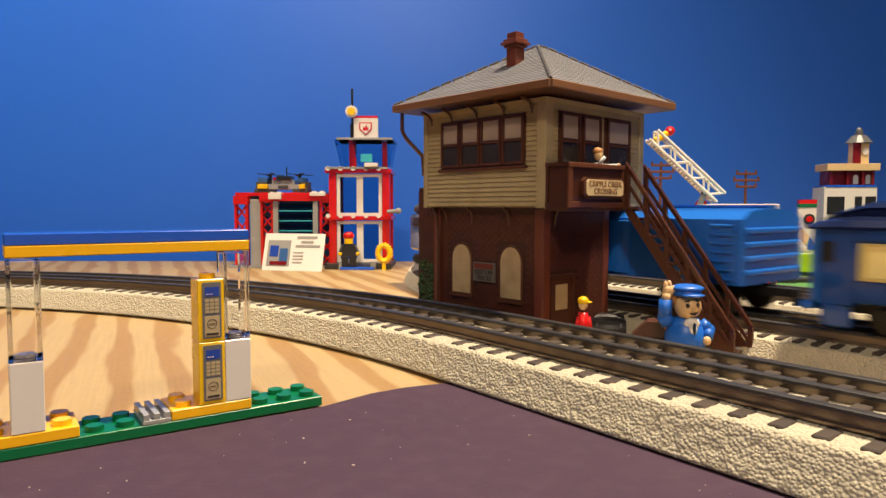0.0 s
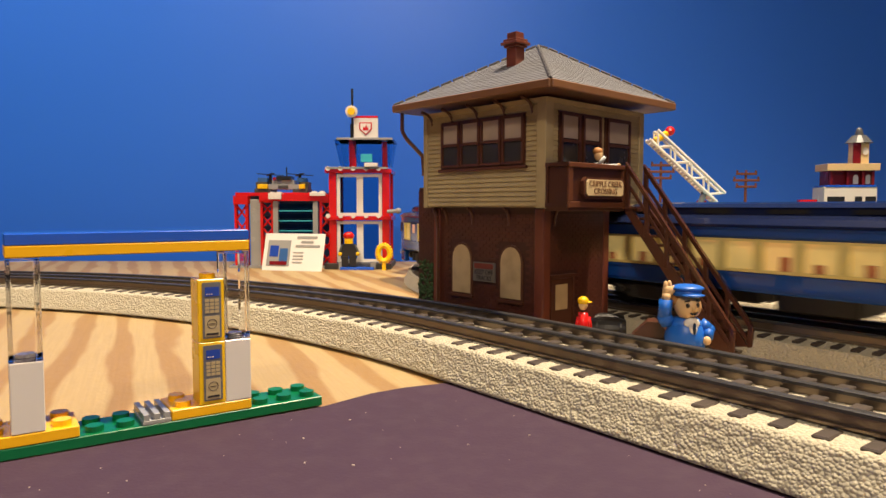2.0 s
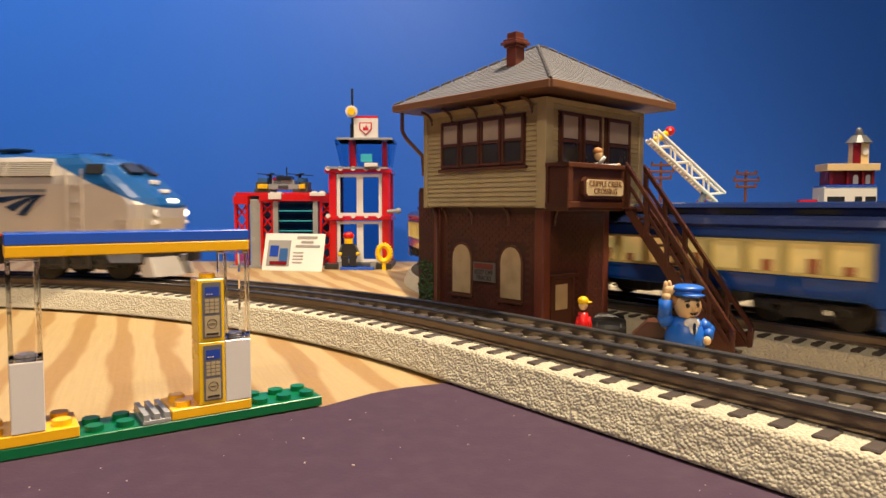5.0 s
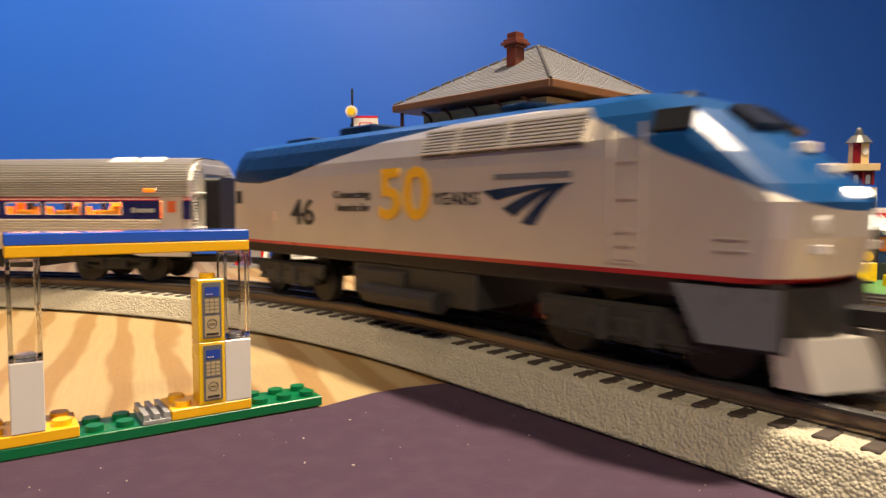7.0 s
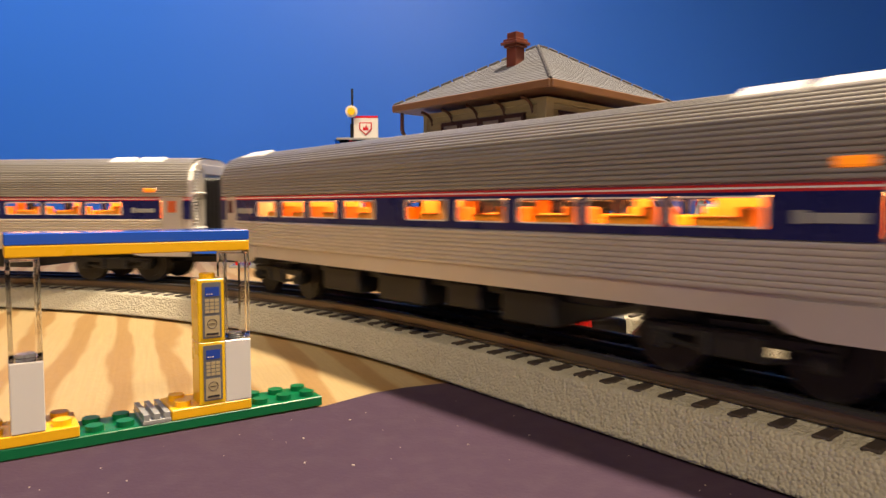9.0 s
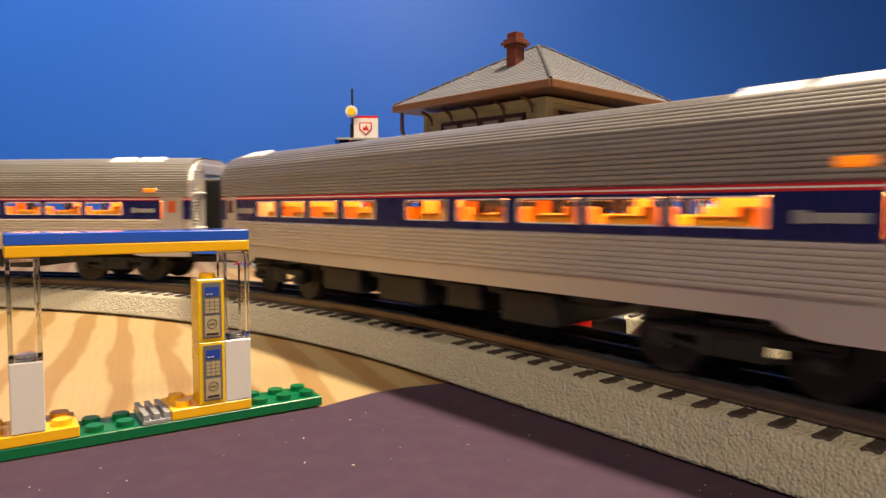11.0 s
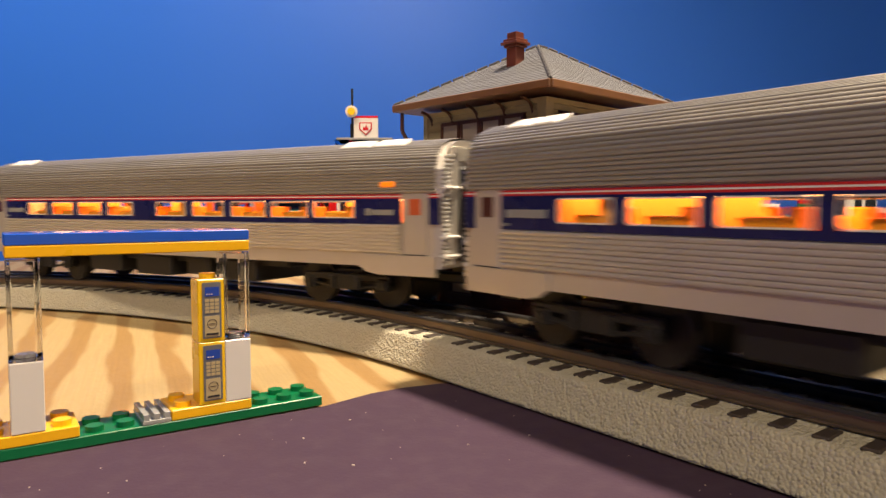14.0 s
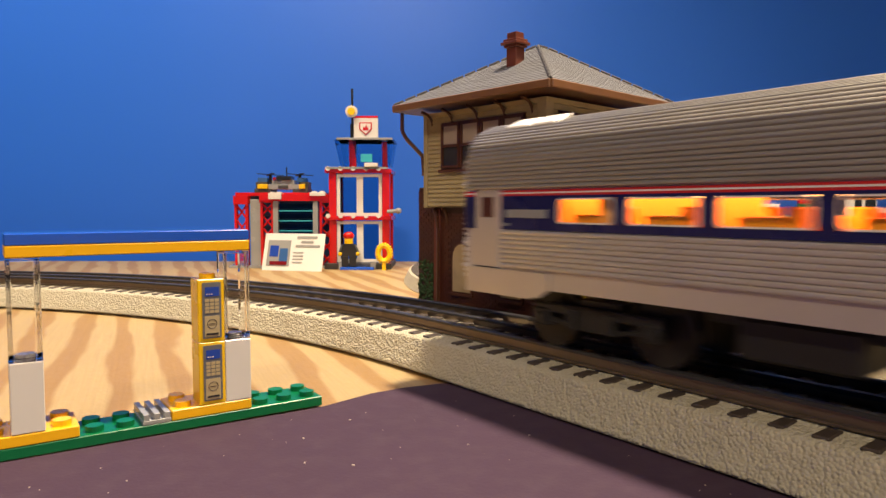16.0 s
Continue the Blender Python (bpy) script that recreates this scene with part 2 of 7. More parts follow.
def sweep(bm, profile, stations, closed=True, caps=True):
    """A skin of one profile (offset, height) along stations (origin, side vector)."""
    rings = []
    for o, side in stations:
        rings.append([bm.verts.new((o[0] + side[0] * u, o[1] + side[1] * u, w)) for u, w in profile])
    n = len(profile)
    for a, b in zip(rings, rings[1:]):
        for i in range(n if closed else n - 1):
            j = (i + 1) % n
            bm.faces.new((a[i], a[j], b[j], b[i]))
    if caps and closed:
        bm.faces.new(rings[0])
        bm.faces.new(list(reversed(rings[-1])))
    bmesh.ops.recalc_face_normals(bm, faces=bm.faces)
    return rings


def loft(bm, rings, caps=True):
    """A closed skin over rings of points."""
    vr = [[bm.verts.new(p) for p in r] for r in rings]
    n = len(vr[0])
    for a, b in zip(vr, vr[1:]):
        for i in range(n):
            bm.faces.new((a[i], a[(i + 1) % n], b[(i + 1) % n], b[i]))
    if caps:
        bm.faces.new(vr[0])
        bm.faces.new(list(reversed(vr[-1])))
    bmesh.ops.recalc_face_normals(bm, faces=bm.faces)
    return vr


# ---- plan: tracks ----
RAIL_Z = 0.0197
HEAD = radians(-52.05)
DV = Vector((math.cos(HEAD), math.sin(HEAD)))
NV = Vector((-DV.y, DV.x))
J1 = DV * -0.207 + NV * 0.1904
R1, STRAIGHT1 = 0.53, 1.0
C1 = J1 - NV * R1
LOOP1 = 2 * STRAIGHT1 + 2 * math.pi * R1


def path1(u):
    """Near oval: place and heading vector at u metres, 0 at the joint of curve and straight."""
    u = u % LOOP1
    if u < STRAIGHT1:
        return J1 + DV * u, DV.copy()
    u -= STRAIGHT1
    if u < math.pi * R1:
        th = u / R1
        c = C1 + DV * STRAIGHT1
        return c + R1 * (NV * math.cos(th) + DV * math.sin(th)), DV * math.cos(th) - NV * math.sin(th)
    u -= math.pi * R1
    if u < STRAIGHT1:
        return C1 - NV * R1 + DV * (STRAIGHT1 - u), -DV
    th = math.pi - (u - STRAIGHT1) / R1
    return C1 + R1 * (NV * math.cos(th) - DV * math.sin(th)), DV * math.cos(th) + NV * math.sin(th)


S2, N2, R2, TURN2 = -0.300, 0.3175, 0.32, 0.96


def path2(u):
    """Middle track: straight towards the tower, then a bend away behind it and out through the wall."""
    if u < 0:
        return DV * (S2 - u) + NV * N2, -DV
    th = min(u / R2, TURN2)
    w = -DV * math.cos(th) + NV * math.sin(th)
    return DV * (S2 - R2 * math.sin(th)) + NV * (N2 + R2 * (1 - math.cos(th))) + w * (u - th * R2), w


N3 = 0.428
DROP = 0.0032  # the two farther tracks lie this much lower


def path3(u):
    return DV * u + NV * N3, DV.copy()


def ride(path, u, half, z=RAIL_Z):
    """Pose of a vehicle whose trucks stand half a wheelbase before and behind u; its x axis points ahead."""
    a, b = path(u + half)[0], path(u - half)[0]
    c = (a + b) / 2
    w = a - b
    return pose(c.x, c.y, z, 0, 0, math.degrees(math.atan2(w.y, w.x)))

M["dustspeck"] = mat("dust", (0.42, 0.36, 0.30), rough=0.9, vary=0.2)

# ---- structure ----


def structure(name, bm, material, label):
    return tagged(finish(name, bm, material), label, kind="structure")


structure("table_top", boxes((-2.6, -0.02, -1.7, 0.83, -0.02, 0), (-0.02, 2.6, -1.7, 0.94, -0.02, 0)), M["ply"], "bare plywood layout table top with wavy grain")
bm = boxes((-2.8, 0.045, 0.95, 1.05, -0.8, 1.5), (0.045, 0.215, 0.95, 1.05, -0.8, -0.02), (0.045, 0.215, 0.95, 1.05, 0.095, 1.5), (0.215, 2.8, 0.95, 1.05, -0.8, 1.5))
structure("wall_back", bm, M["wall"], "smooth painted deep blue wall with a train hole")
structure("shelf_behind", boxes((0.0, 1.3, 1.05, 3.75, -0.02, 0.0), (-0.02, 1.32, 3.75, 3.85, -0.8, 0.6)), M["ply"], "plywood shelf behind the wall")
structure("wall_left", boxes((-2.9, -2.8, -2.0, 1.05, -0.8, 1.5)), M["wall"], "smooth painted deep blue wall")
structure("wall_right", boxes((2.8, 2.9, -2.0, 1.05, -0.8, 1.5)), M["wall"], "smooth painted deep blue wall")
structure("wall_front", boxes((-2.8, 2.8, -2.1, -2.0, -0.8, 1.5)), M["wall"], "smooth painted deep blue wall")
structure("ceiling", boxes((-2.9, 2.9, -2.1, 1.05, 1.5, 1.56)), M["ceil"], "plain white ceiling")
structure("floor", boxes((-2.9, 2.9, -2.1, 1.05, -0.86, -0.8)), M["carpet"], "dull floor below the table")
bm = bmesh.new()
pts = [(-0.60, -0.35), (0.20, -0.10), (0.0985, 0.1325), (0.0065, 0.2535), (-0.0140, 0.2448), (-0.026, 0.2365), (-0.0405, 0.2205), (-0.1135, 0.172), (-0.60, -0.15)]
lo = [bm.verts.new((x, y, 0.0002)) for x, y in pts]
hi = [bm.verts.new((x, y, 0.0007)) for x, y in pts]
bm.faces.new(hi)
for i in range(len(pts)):
    j = (i + 1) % len(pts)
    bm.faces.new((lo[i], lo[j], hi[j], hi[i]))
bmesh.ops.recalc_face_normals(bm, faces=bm.faces)
tagged(finish("paper_sheet", bm, M["paper"]), "dusty dark purple paper sheet lying on the plywood", "paper")

bm = bmesh.new()
random.seed(11)
for k in range(90):
    x, y = -0.10 + 0.17 * random.random(), 0.08 + 0.16 * random.random()
    if 0.7885 * x + 0.615 * y > 0.148 or y > 0.222 + 0.68 * (x + 0.0405) - 0.01:
        continue
    r = 0.00012 + 0.00028 * random.random() ** 3
    box(bm, -r, r, -r * 0.6, r * 0.6, 0, r * 0.7, m=pose(x, y, 0.0007, 0, 0, 360 * random.random()))
tagged(finish("dust", bm, M["dustspeck"]), "pale dust specks on the purple paper", "dust", kind="stuff")

# ---- tracks ----
TIE_MESH = {}


def tie_mesh():
    if "tie" not in TIE_MESH:
        bm = bmesh.new()
        box(bm, -0.0021, 0.0021, -0.0276, 0.0276, 0.0118, 0.0144, bevel=0.0004)
        for y0, y1 in ((-0.0155, -0.0020), (0.0020, 0.0155)):
            box(bm, -0.0021, 0.0021, y0, y1, 0.0140, 0.0172, bevel=0.0003)
        me = bpy.data.meshes.new("tie")
        bm.to_mesh(me)
        bm.free()
        me.materials.append(M["tie"])
        TIE_MESH["tie"] = me
    return TIE_MESH["tie"]


def track_section(path, u0, u1, label, fine=False, dz=0.0):
    ob = thing("track_section", label, "toy track", "track sections on the table")
    step = 0.0009 if fine else 0.012
    n = max(2, int((u1 - u0) / step))
    st = []
    for i in range(n + 1):
        o, w = path(u0 + (u1 - u0) * i / n)
        st.append((o, Vector((-w.y, w.x))))
    prof = [(-0.0345, 0.0018), (-0.0300, 0.0130), (-0.02, 0.0140), (-0.0155, 0.0171), (0.0155, 0.0171), (0.02, 0.0140), (0.0300, 0.0130), (0.0345, 0.0018)]
    if fine:
        prof = []
        for k in range(15):
            prof.append((-0.0355 + 0.0055 * k / 14, 0.0015 + 0.0115 * k / 14))
        prof += [(-0.0292, 0.0134), (-0.0284, 0.0136), (-0.0276, 0.0137), (-0.0266, 0.0138), (-0.0256, 0.0139), (-0.0244, 0.0139), (-0.0230, 0.0140), (-0.0215, 0.0140), (-0.0200, 0.0140), (-0.0155, 0.0161), (-0.0088, 0.0164), (-0.002, 0.0161), (0.002, 0.0161), (0.0088, 0.0164), (0.0155, 0.0161), (0.02, 0.0140), (0.0265, 0.0138)]
        for k in range(6):
            prof.append((0.0300 + 0.0055 * k / 5, 0.0130 - 0.0115 * k / 5))
    bm = bmesh.new()
    rings = sweep(bm, prof, st)
    if fine:
        for r in rings:
            for i, v in enumerate(r):
                if 0 < i < len(r) - 1:
                    p = v.co * 640
                    q = noise.noise(p) + 0.8 * noise.noise(p * 1.7)
                    v.co.z += 0.00034 * q
                    v.co.x -= NV.x * 0.0003 * q
                    v.co.y -= NV.y * 0.0003 * q
    for v in bm.verts:
        v.co.z = max(0.0004, v.co.z + dz)
    part("roadbed", bm, M["ballast"], ob, "moulded pale grey ballast shoulder", smooth=fine)
    # black strip put in for the shade in the hollow under the ballast
    bm = bmesh.new()
    sweep(bm, [(-0.030, 0.0), (-0.030, 0.003), (0.030, 0.003), (0.030, 0.0)], st[::6] + [st[-1]])
    part("base_skirt", bm, M["dark"], ob)
    z = RAIL_Z + dz
    coarse = st[::max(1, n // 24)] + [st[-1]]
    for off in (-0.0175, 0, 0.0175):
        bm = bmesh.new()
        sweep(bm, [(off - 0.0016, z - 0.0012), (off - 0.0016, z - 0.0003), (off - 0.0011, z), (off + 0.0011, z), (off + 0.0016, z - 0.0003), (off + 0.0016, z - 0.0012)], coarse)
        sweep(bm, [(off - 0.0009, z - 0.0040), (off - 0.0009, z - 0.0012), (off + 0.0009, z - 0.0012), (off + 0.0009, z - 0.0040)], coarse)
        sweep(bm, [(off - 0.0022, z - 0.0047), (off - 0.0022, z - 0.0040), (off + 0.0022, z - 0.0040), (off + 0.0022, z - 0.0047)], coarse)
        rail = part("rail", bm, [M["rail"], M["railside"]], ob)
        for f in rail.data.polygons:
            if f.center.z < z - 0.0013:
                f.material_index = 1
    return ob


def ties(ob, path, u0, u1, dz=0.0, pitch=0.0104):
    k = int((u1 - u0) / pitch)
    for i in range(k):
        o, w = path(u0 + pitch * (i + 0.5))
        t = new("tie", tie_mesh())
        t.parent = ob
        t.matrix_basis = pose(o.x, o.y, dz, 0, 0, math.degrees(math.atan2(w.y, w.x))) @ Matrix.Diagonal((pitch / 0.0104, 1, 1, 1))


SECTIONS = []
TL = "three-rail toy track section on moulded grey ballast"
for a, b, fine in ((-math.pi * R1, -0.95, False), (-0.95, -0.62, True), (-0.62, -0.30, True), (-0.30, 0.0, True), (0.0, 0.254, True), (0.254, 0.60, False), (0.60, 1.0, False)):
    SECTIONS.append((track_section(path1, a, b, TL, fine), path1, a, b, 0, a > -0.96 and b < 0.3))
for a, b in ((1.0, 1.0 + math.pi * R1), (1.0 + math.pi * R1, 2.0 + math.pi * R1)):
    SECTIONS.append((track_section(path1, a, b, TL), path1, a, b, 0, False))
for a, b in ((-1.5, -0.5), (-0.5, -0.25), (-0.25, 0.0), (0.0, TURN2 * R2), (TURN2 * R2, 3.4)):
    SECTIONS.append((track_section(path2, a, b, TL, dz=-DROP), path2, a, b, -DROP, -0.6 < a < 0.1))
for a, b in ((-0.42, -0.15), (-0.15, 0.15), (0.15, 1.0)):
    SECTIONS.append((track_section(path3, a, b, TL, dz=-DROP), path3, a, b, -DROP, a < 0))

# ---- text and small helpers ----


def words(name, text, size, material, parent, m, depth=0.0003, width=None, label="", bold=0.0):
    """Lettering as a flat mesh in the built-in font, standing in the x-z plane of m, centred."""
    cu = bpy.data.curves.new(name, "FONT")
    cu.body, cu.size, cu.extrude, cu.align_x, cu.align_y = text, size, depth, "CENTER", "CENTER"
    cu.resolution_u, cu.offset = 3, bold
    tmp = bpy.data.objects.new(name, cu)
    me = bpy.data.meshes.new_from_object(tmp)
    bpy.data.objects.remove(tmp)
    if width:
        w = max(v.co.x for v in me.vertices) - min(v.co.x for v in me.vertices)
        me.transform(Matrix.Diagonal((width / w, 1, 1, 1)))
    me.transform(m @ pose(0, 0, 0, 90))
    me.materials.clear()
    me.materials.append(material)
    ob = new(name, me)
    ob.parent = parent
    if label:
        ob["label"] = label
    return ob


def plate_poly(bm, pts, y, t):
    """An upright plate in the x-z plane, its face at y, t thick towards +y."""
    a = [bm.verts.new((x, y, z)) for x, z in pts]
    b = [bm.verts.new((x, y + t, z)) for x, z in pts]
    bm.faces.new(a)
    bm.faces.new(list(reversed(b)))
    k = len(pts)
    for i in range(k):
        bm.faces.new((a[i], b[i], b[(i + 1) % k], a[(i + 1) % k]))
    bmesh.ops.recalc_face_normals(bm, faces=bm.faces)


def rounded(x0, x1, z0, z1, r, seg=3):
    out = []
    for cx, cz, a0 in ((x1 - r, z1 - r, 0), (x0 + r, z1 - r, 90), (x0 + r, z0 + r, 180), (x1 - r, z0 + r, 270)):
        for k in range(seg + 1):
            a = radians(a0 + 90 * k / seg)
            out.append((cx + r * math.cos(a), cz + r * math.sin(a)))
    return out


def truck(parent, x, wheelbase, r, axles=2, frame_z=0.012, mat_frame="truck", w=0.0165, heavy=False):
    """A wheel truck: side frames with journal boxes, springs, and wheels that stand on the rails."""
    for sgn in (-1, 1):
        bm = bmesh.new()
        y0, y1 = sorted((sgn * (w + 0.005), sgn * (w + 0.0085)))
        h = wheelbase / 2 + 0.004
        box(bm, x - h, x + h, y0, y1, frame_z - 0.001, frame_z + 0.0022, bevel=0.0006)
        box(bm, x - 0.006, x + 0.006, y0, y1, frame_z - 0.0055, frame_z + 0.001, bevel=0.0006)
        for k in range(axles):
            ax = x - wheelbase / 2 + wheelbase * k / (axles - 1)
            box(bm, ax - 0.0032, ax + 0.0032, y0 - 0.0006, y1 + 0.0006, r - 0.0028, frame_z + 0.0006, bevel=0.0007)
            cyl(bm, 0.0018, 0.0016, pose(ax, sgn * (w + 0.0085), r, 90 * -sgn), 10)
        for k in (-1, 1):
            cyl(bm, 0.0017, 0.006, pose(x + k * 0.0075, sgn * (w + 0.0085), frame_z - 0.005), 8)
        rod(bm, (x - h, sgn * (w + 0.007), frame_z - 0.002), (x - 0.006, sgn * (w + 0.007), frame_z - 0.005), 0.0008, 6)
        rod(bm, (x + h, sgn * (w + 0.007), frame_z - 0.002), (x + 0.006, sgn * (w + 0.007), frame_z - 0.005), 0.0008, 6)
        if heavy:
            box(bm, x - h - 0.005, x + h + 0.005, y0 - 0.0004, y1 + 0.0004, 0.0115, 0.0190, bevel=0.0012)
            for k in (-1, 0, 1):
                box(bm, x + k * 0.017 - 0.0045, x + k * 0.017 + 0.0045, y0 - 0.0012, y1 + 0.0012, 0.0070, 0.0150, bevel=0.001)
            rod(bm, (x - h, sgn * (w + 0.0092), 0.0095), (x + h, sgn * (w + 0.0092), 0.0095), 0.0010, 6)
            cyl(bm, 0.0028, 0.010, pose(x - 0.0085, sgn * (w + 0.0088), 0.0075), 10)
            cyl(bm, 0.0028, 0.010, pose(x + 0.0085, sgn * (w + 0.0088), 0.0075), 10)
        part("side_frame", bm, M[mat_frame], parent)
    bm = bmesh.new()
    box(bm, x - 0.008, x + 0.008, -w - 0.005, w + 0.005, frame_z, frame_z + 0.004)
    part("bolster", bm, M["dark"], parent)
    for k in range(axles):
        ax = x - wheelbase / 2 + wheelbase * k / (axles - 1)
        for sgn in (-1, 1):
            bm = bmesh.new()
            cyl(bm, r, 0.0035, pose(ax, sgn * w + 0.00175, r, 90), 22)
            cyl(bm, r * 0.72, 0.0012, pose(ax, sgn * (w + 0.0016) + 0.0006, r, 90), 18)
            cyl(bm, r * 0.25, 0.0020, pose(ax, sgn * (w + 0.0024) + 0.001, r, 90), 12)
            cyl(bm, r + 0.0011, 0.001, pose(ax, sgn * (w - 0.0022) + 0.0005, r + 0.0011, 90), 22)
            part("wheel", bm, M["wheel"], parent)


# ---- silver diesel locomotive ----


def diesel_locomotive():
    ob = thing("locomotive", "silver and blue streamlined diesel toy locomotive with red sill stripe", "locomotive")
    levels = [(0.0285, 0.0305, 0.1495), (0.0300, 0.0310, 0.1520), (0.040, 0.0310, 0.1540), (0.049, 0.0310, 0.1540), (0.0535, 0.0310, 0.1510), (0.062, 0.0310, 0.1415),
              (0.0675, 0.0302, 0.1350), (0.0745, 0.0272, 0.1260), (0.0790, 0.0238, 0.1175), (0.0818, 0.0180, 0.1080), (0.0828, 0.0090, 0.1000)]
    rings = []
    for z, w, xf in levels:
        near = [(-0.160, 0.78 * w), (-0.157, w), (0.0, w), (0.095, w), (xf - 0.017, w), (xf - 0.0125, 0.965 * w), (xf - 0.0085, 0.86 * w), (xf - 0.0035, 0.52 * w), (xf - 0.002, 0.18 * w)]
        rings.append([(x, -y, z) for x, y in near] + [(x, y, z) for x, y in reversed(near)])
    bm = bmesh.new()
    loft(bm, rings)
    line = [(-0.165, 0.0640), (-0.150, 0.0612), (-0.125, 0.0600), (-0.095, 0.0630), (-0.060, 0.0690), (-0.020, 0.0752), (0.020, 0.0790), (0.060, 0.0800), (0.0835, 0.0785), (0.0870, 0.0745), (0.113, 0.0625), (0.170, 0.0395)]
    for (xa, za), (xb, zb) in zip(line, line[1:]):
        nrm = Vector((-(zb - za), 0, xb - xa)).normalized()
        fs = [f for f in bm.faces if min(v.co.x for v in f.verts) < xb + 1e-6 and max(v.co.x for v in f.verts) > xa - 1e-6]
        geom = list({v for f in fs for v in f.verts}) + list({e for f in fs for e in f.edges}) + fs
        bmesh.ops.bisect_plane(bm, geom=geom, plane_co=(xa, 0, za), plane_no=nrm)
        for xc in (xa, xb):
            fs = [f for f in bm.faces if min(v.co.x for v in f.verts) < xc < max(v.co.x for v in f.verts)]
            geom = list({v for f in fs for v in f.verts}) + list({e for f in fs for e in f.edges}) + fs
            bmesh.ops.bisect_plane(bm, geom=geom, plane_co=(xc, 0, 0), plane_no=(1, 0, 0))
    bm.normal_update()
    for f in bm.faces:
        c = f.calc_center_median()
        x = min(max(c.x, -0.1649), 0.1699)
        for (xa, za), (xb, zb) in zip(line, line[1:]):
            if xa <= x <= xb:
                zl = za + (zb - za) * (x - xa) / (xb - xa)
                break
        if c.z < 0.0301:
            f.material_index = 3
        elif c.z > zl:
            f.material_index = 2 if abs(f.normal.y) > 0.72 and c.x < 0.075 else 1
    for f in bm.faces:
        f.smooth = abs(f.normal.y) < 0.55 and f.normal.x < 0.5 and f.normal.z > 0.8
    hull = part("hull", bm, [M["silver"], M["amblue"], M["navydark"], M["redband"]], ob, "silver body with blue roof and nose")
    for x0, x1 in ((0.0100, 0.0285), (0.0290, 0.0535), (0.0540, 0.0865)):
        for sgn in (-1, 1):
            bm = bmesh.new()
            tilt = pose((x0 + x1) / 2, sgn * 0.0290, 0.0715, sgn * 23.5)
            h = (x1 - x0) / 2 - 0.0004
            box(bm, -h, h, -0.0006, 0.0006, -0.0052, 0.0052, m=tilt)
            v = part("vent_backing", bm, M["darkgrey"], hull)
            bm = bmesh.new()
            for k in range(8):
                z = -0.0046 + 0.0092 * k / 7
                box(bm, -h, h, min(0, sgn * 0.0014), max(0, sgn * 0.0014), z - 0.00038, z + 0.00038, m=tilt)
            for k in (-h, h):
                box(bm, k - 0.0004, k + 0.0004, min(0, sgn * 0.0016), max(0, sgn * 0.0016), -0.0052, 0.0052, m=tilt)
            part("louvre", bm, M["steel"], v)
    bm = bmesh.new()
    plate_poly(bm, [(-0.1545, 0.0565), (-0.1485, 0.0565), (-0.1485, 0.0495), (-0.1545, 0.0495)], -0.0314, 0.0008)
    part("rear_door_window", bm, M["smoke"], hull)
    bm = bmesh.new()
    for k in range(7):
        box(bm, -0.147, -0.110, -0.0314, -0.0308, 0.0335 + k * 0.0018, 0.0343 + k * 0.0018)
    part("grille", bm, M["silver"], hull)
    for sgn in (-1, 1):
        bm = bmesh.new()
        box(bm, -0.0066, 0.0058, -0.0006, 0.0006, -0.0034, 0.0034, m=pose(0.1145, sgn * 0.0289, 0.0716, sgn * 23.5), bevel=0.0003)
        part("side_window", bm, M["smoke"], hull)
        bm = bmesh.new()
        for x in (0.0955, 0.1065):
            box(bm, x - 0.0004, x + 0.0004, sgn * 0.0312 - 0.0005, sgn * 0.0312 + 0.0005, 0.032, 0.0715)
        for z in (0.0325, 0.0365, 0.0405, 0.050, 0.0605):
            box(bm, 0.0980, 0.1040, sgn * 0.0312 - 0.0006, sgn * 0.0312 + 0.0006, z, z + 0.0012)
        box(bm, 0.0955, 0.1065, sgn * 0.0311 - 0.0005, sgn * 0.0311 + 0.0005, 0.0315, 0.0322)
        part("cab_door", bm, M["silver"], hull)
        bm = bmesh.new()
        for z in (0.0365, 0.0395):
            box(bm, 0.128, 0.136, sgn * 0.0312 - 0.0005, sgn * 0.0312 + 0.0005, z, z + 0.0004)
        part("hand_rail", bm, M["steel"], hull)
    # windscreen panes lie on the sloping nose
    for sgn in (-1, 1):
        bm = bmesh.new()
        a = [(0.1318, 0.0030), (0.1300, 0.0170), (0.1222, 0.0150), (0.1232, 0.0030)]
        zs = [0.0695, 0.0690, 0.0748, 0.0758]
        lo = [bm.verts.new((x, sgn * y, z - 0.0005)) for (x, y), z in zip(a, zs)]
        hi = [bm.verts.new((x + 0.0016, sgn * y, z + 0.0012)) for (x, y), z in zip(a, zs)]
        bm.faces.new(hi)
        bm.faces.new(list(reversed(lo)))
        for i in range(4):
            bm.faces.new((lo[i], lo[(i + 1) % 4], hi[(i + 1) % 4], hi[i]))
        bmesh.ops.recalc_face_normals(bm, faces=bm.faces)
        part("windscreen", bm, M["smoke"], hull)
    for x0, x1, y0, y1, z0, h, name in ((0.1390, 0.1420, -0.006, 0.002, 0.0625, 0.0028, "number_board"), (0.1452, 0.1482, -0.0050, 0.0040, 0.0568, 0.0024, "nose_emblem")):
        bm = bmesh.new()
        box(bm, x0 - 0.002, x1 - 0.0018, y0, y1, z0, z0 + h, bevel=0.0003)
        part(name, bm, M["whiteband"], hull)
    bm = bmesh.new()
    box(bm, 0.1475, 0.1518, -0.0058, 0.0058, 0.0498, 0.0530, bevel=0.0012)
    part("headlight", bm, M["headlight"], hull, "bright headlight on the nose")
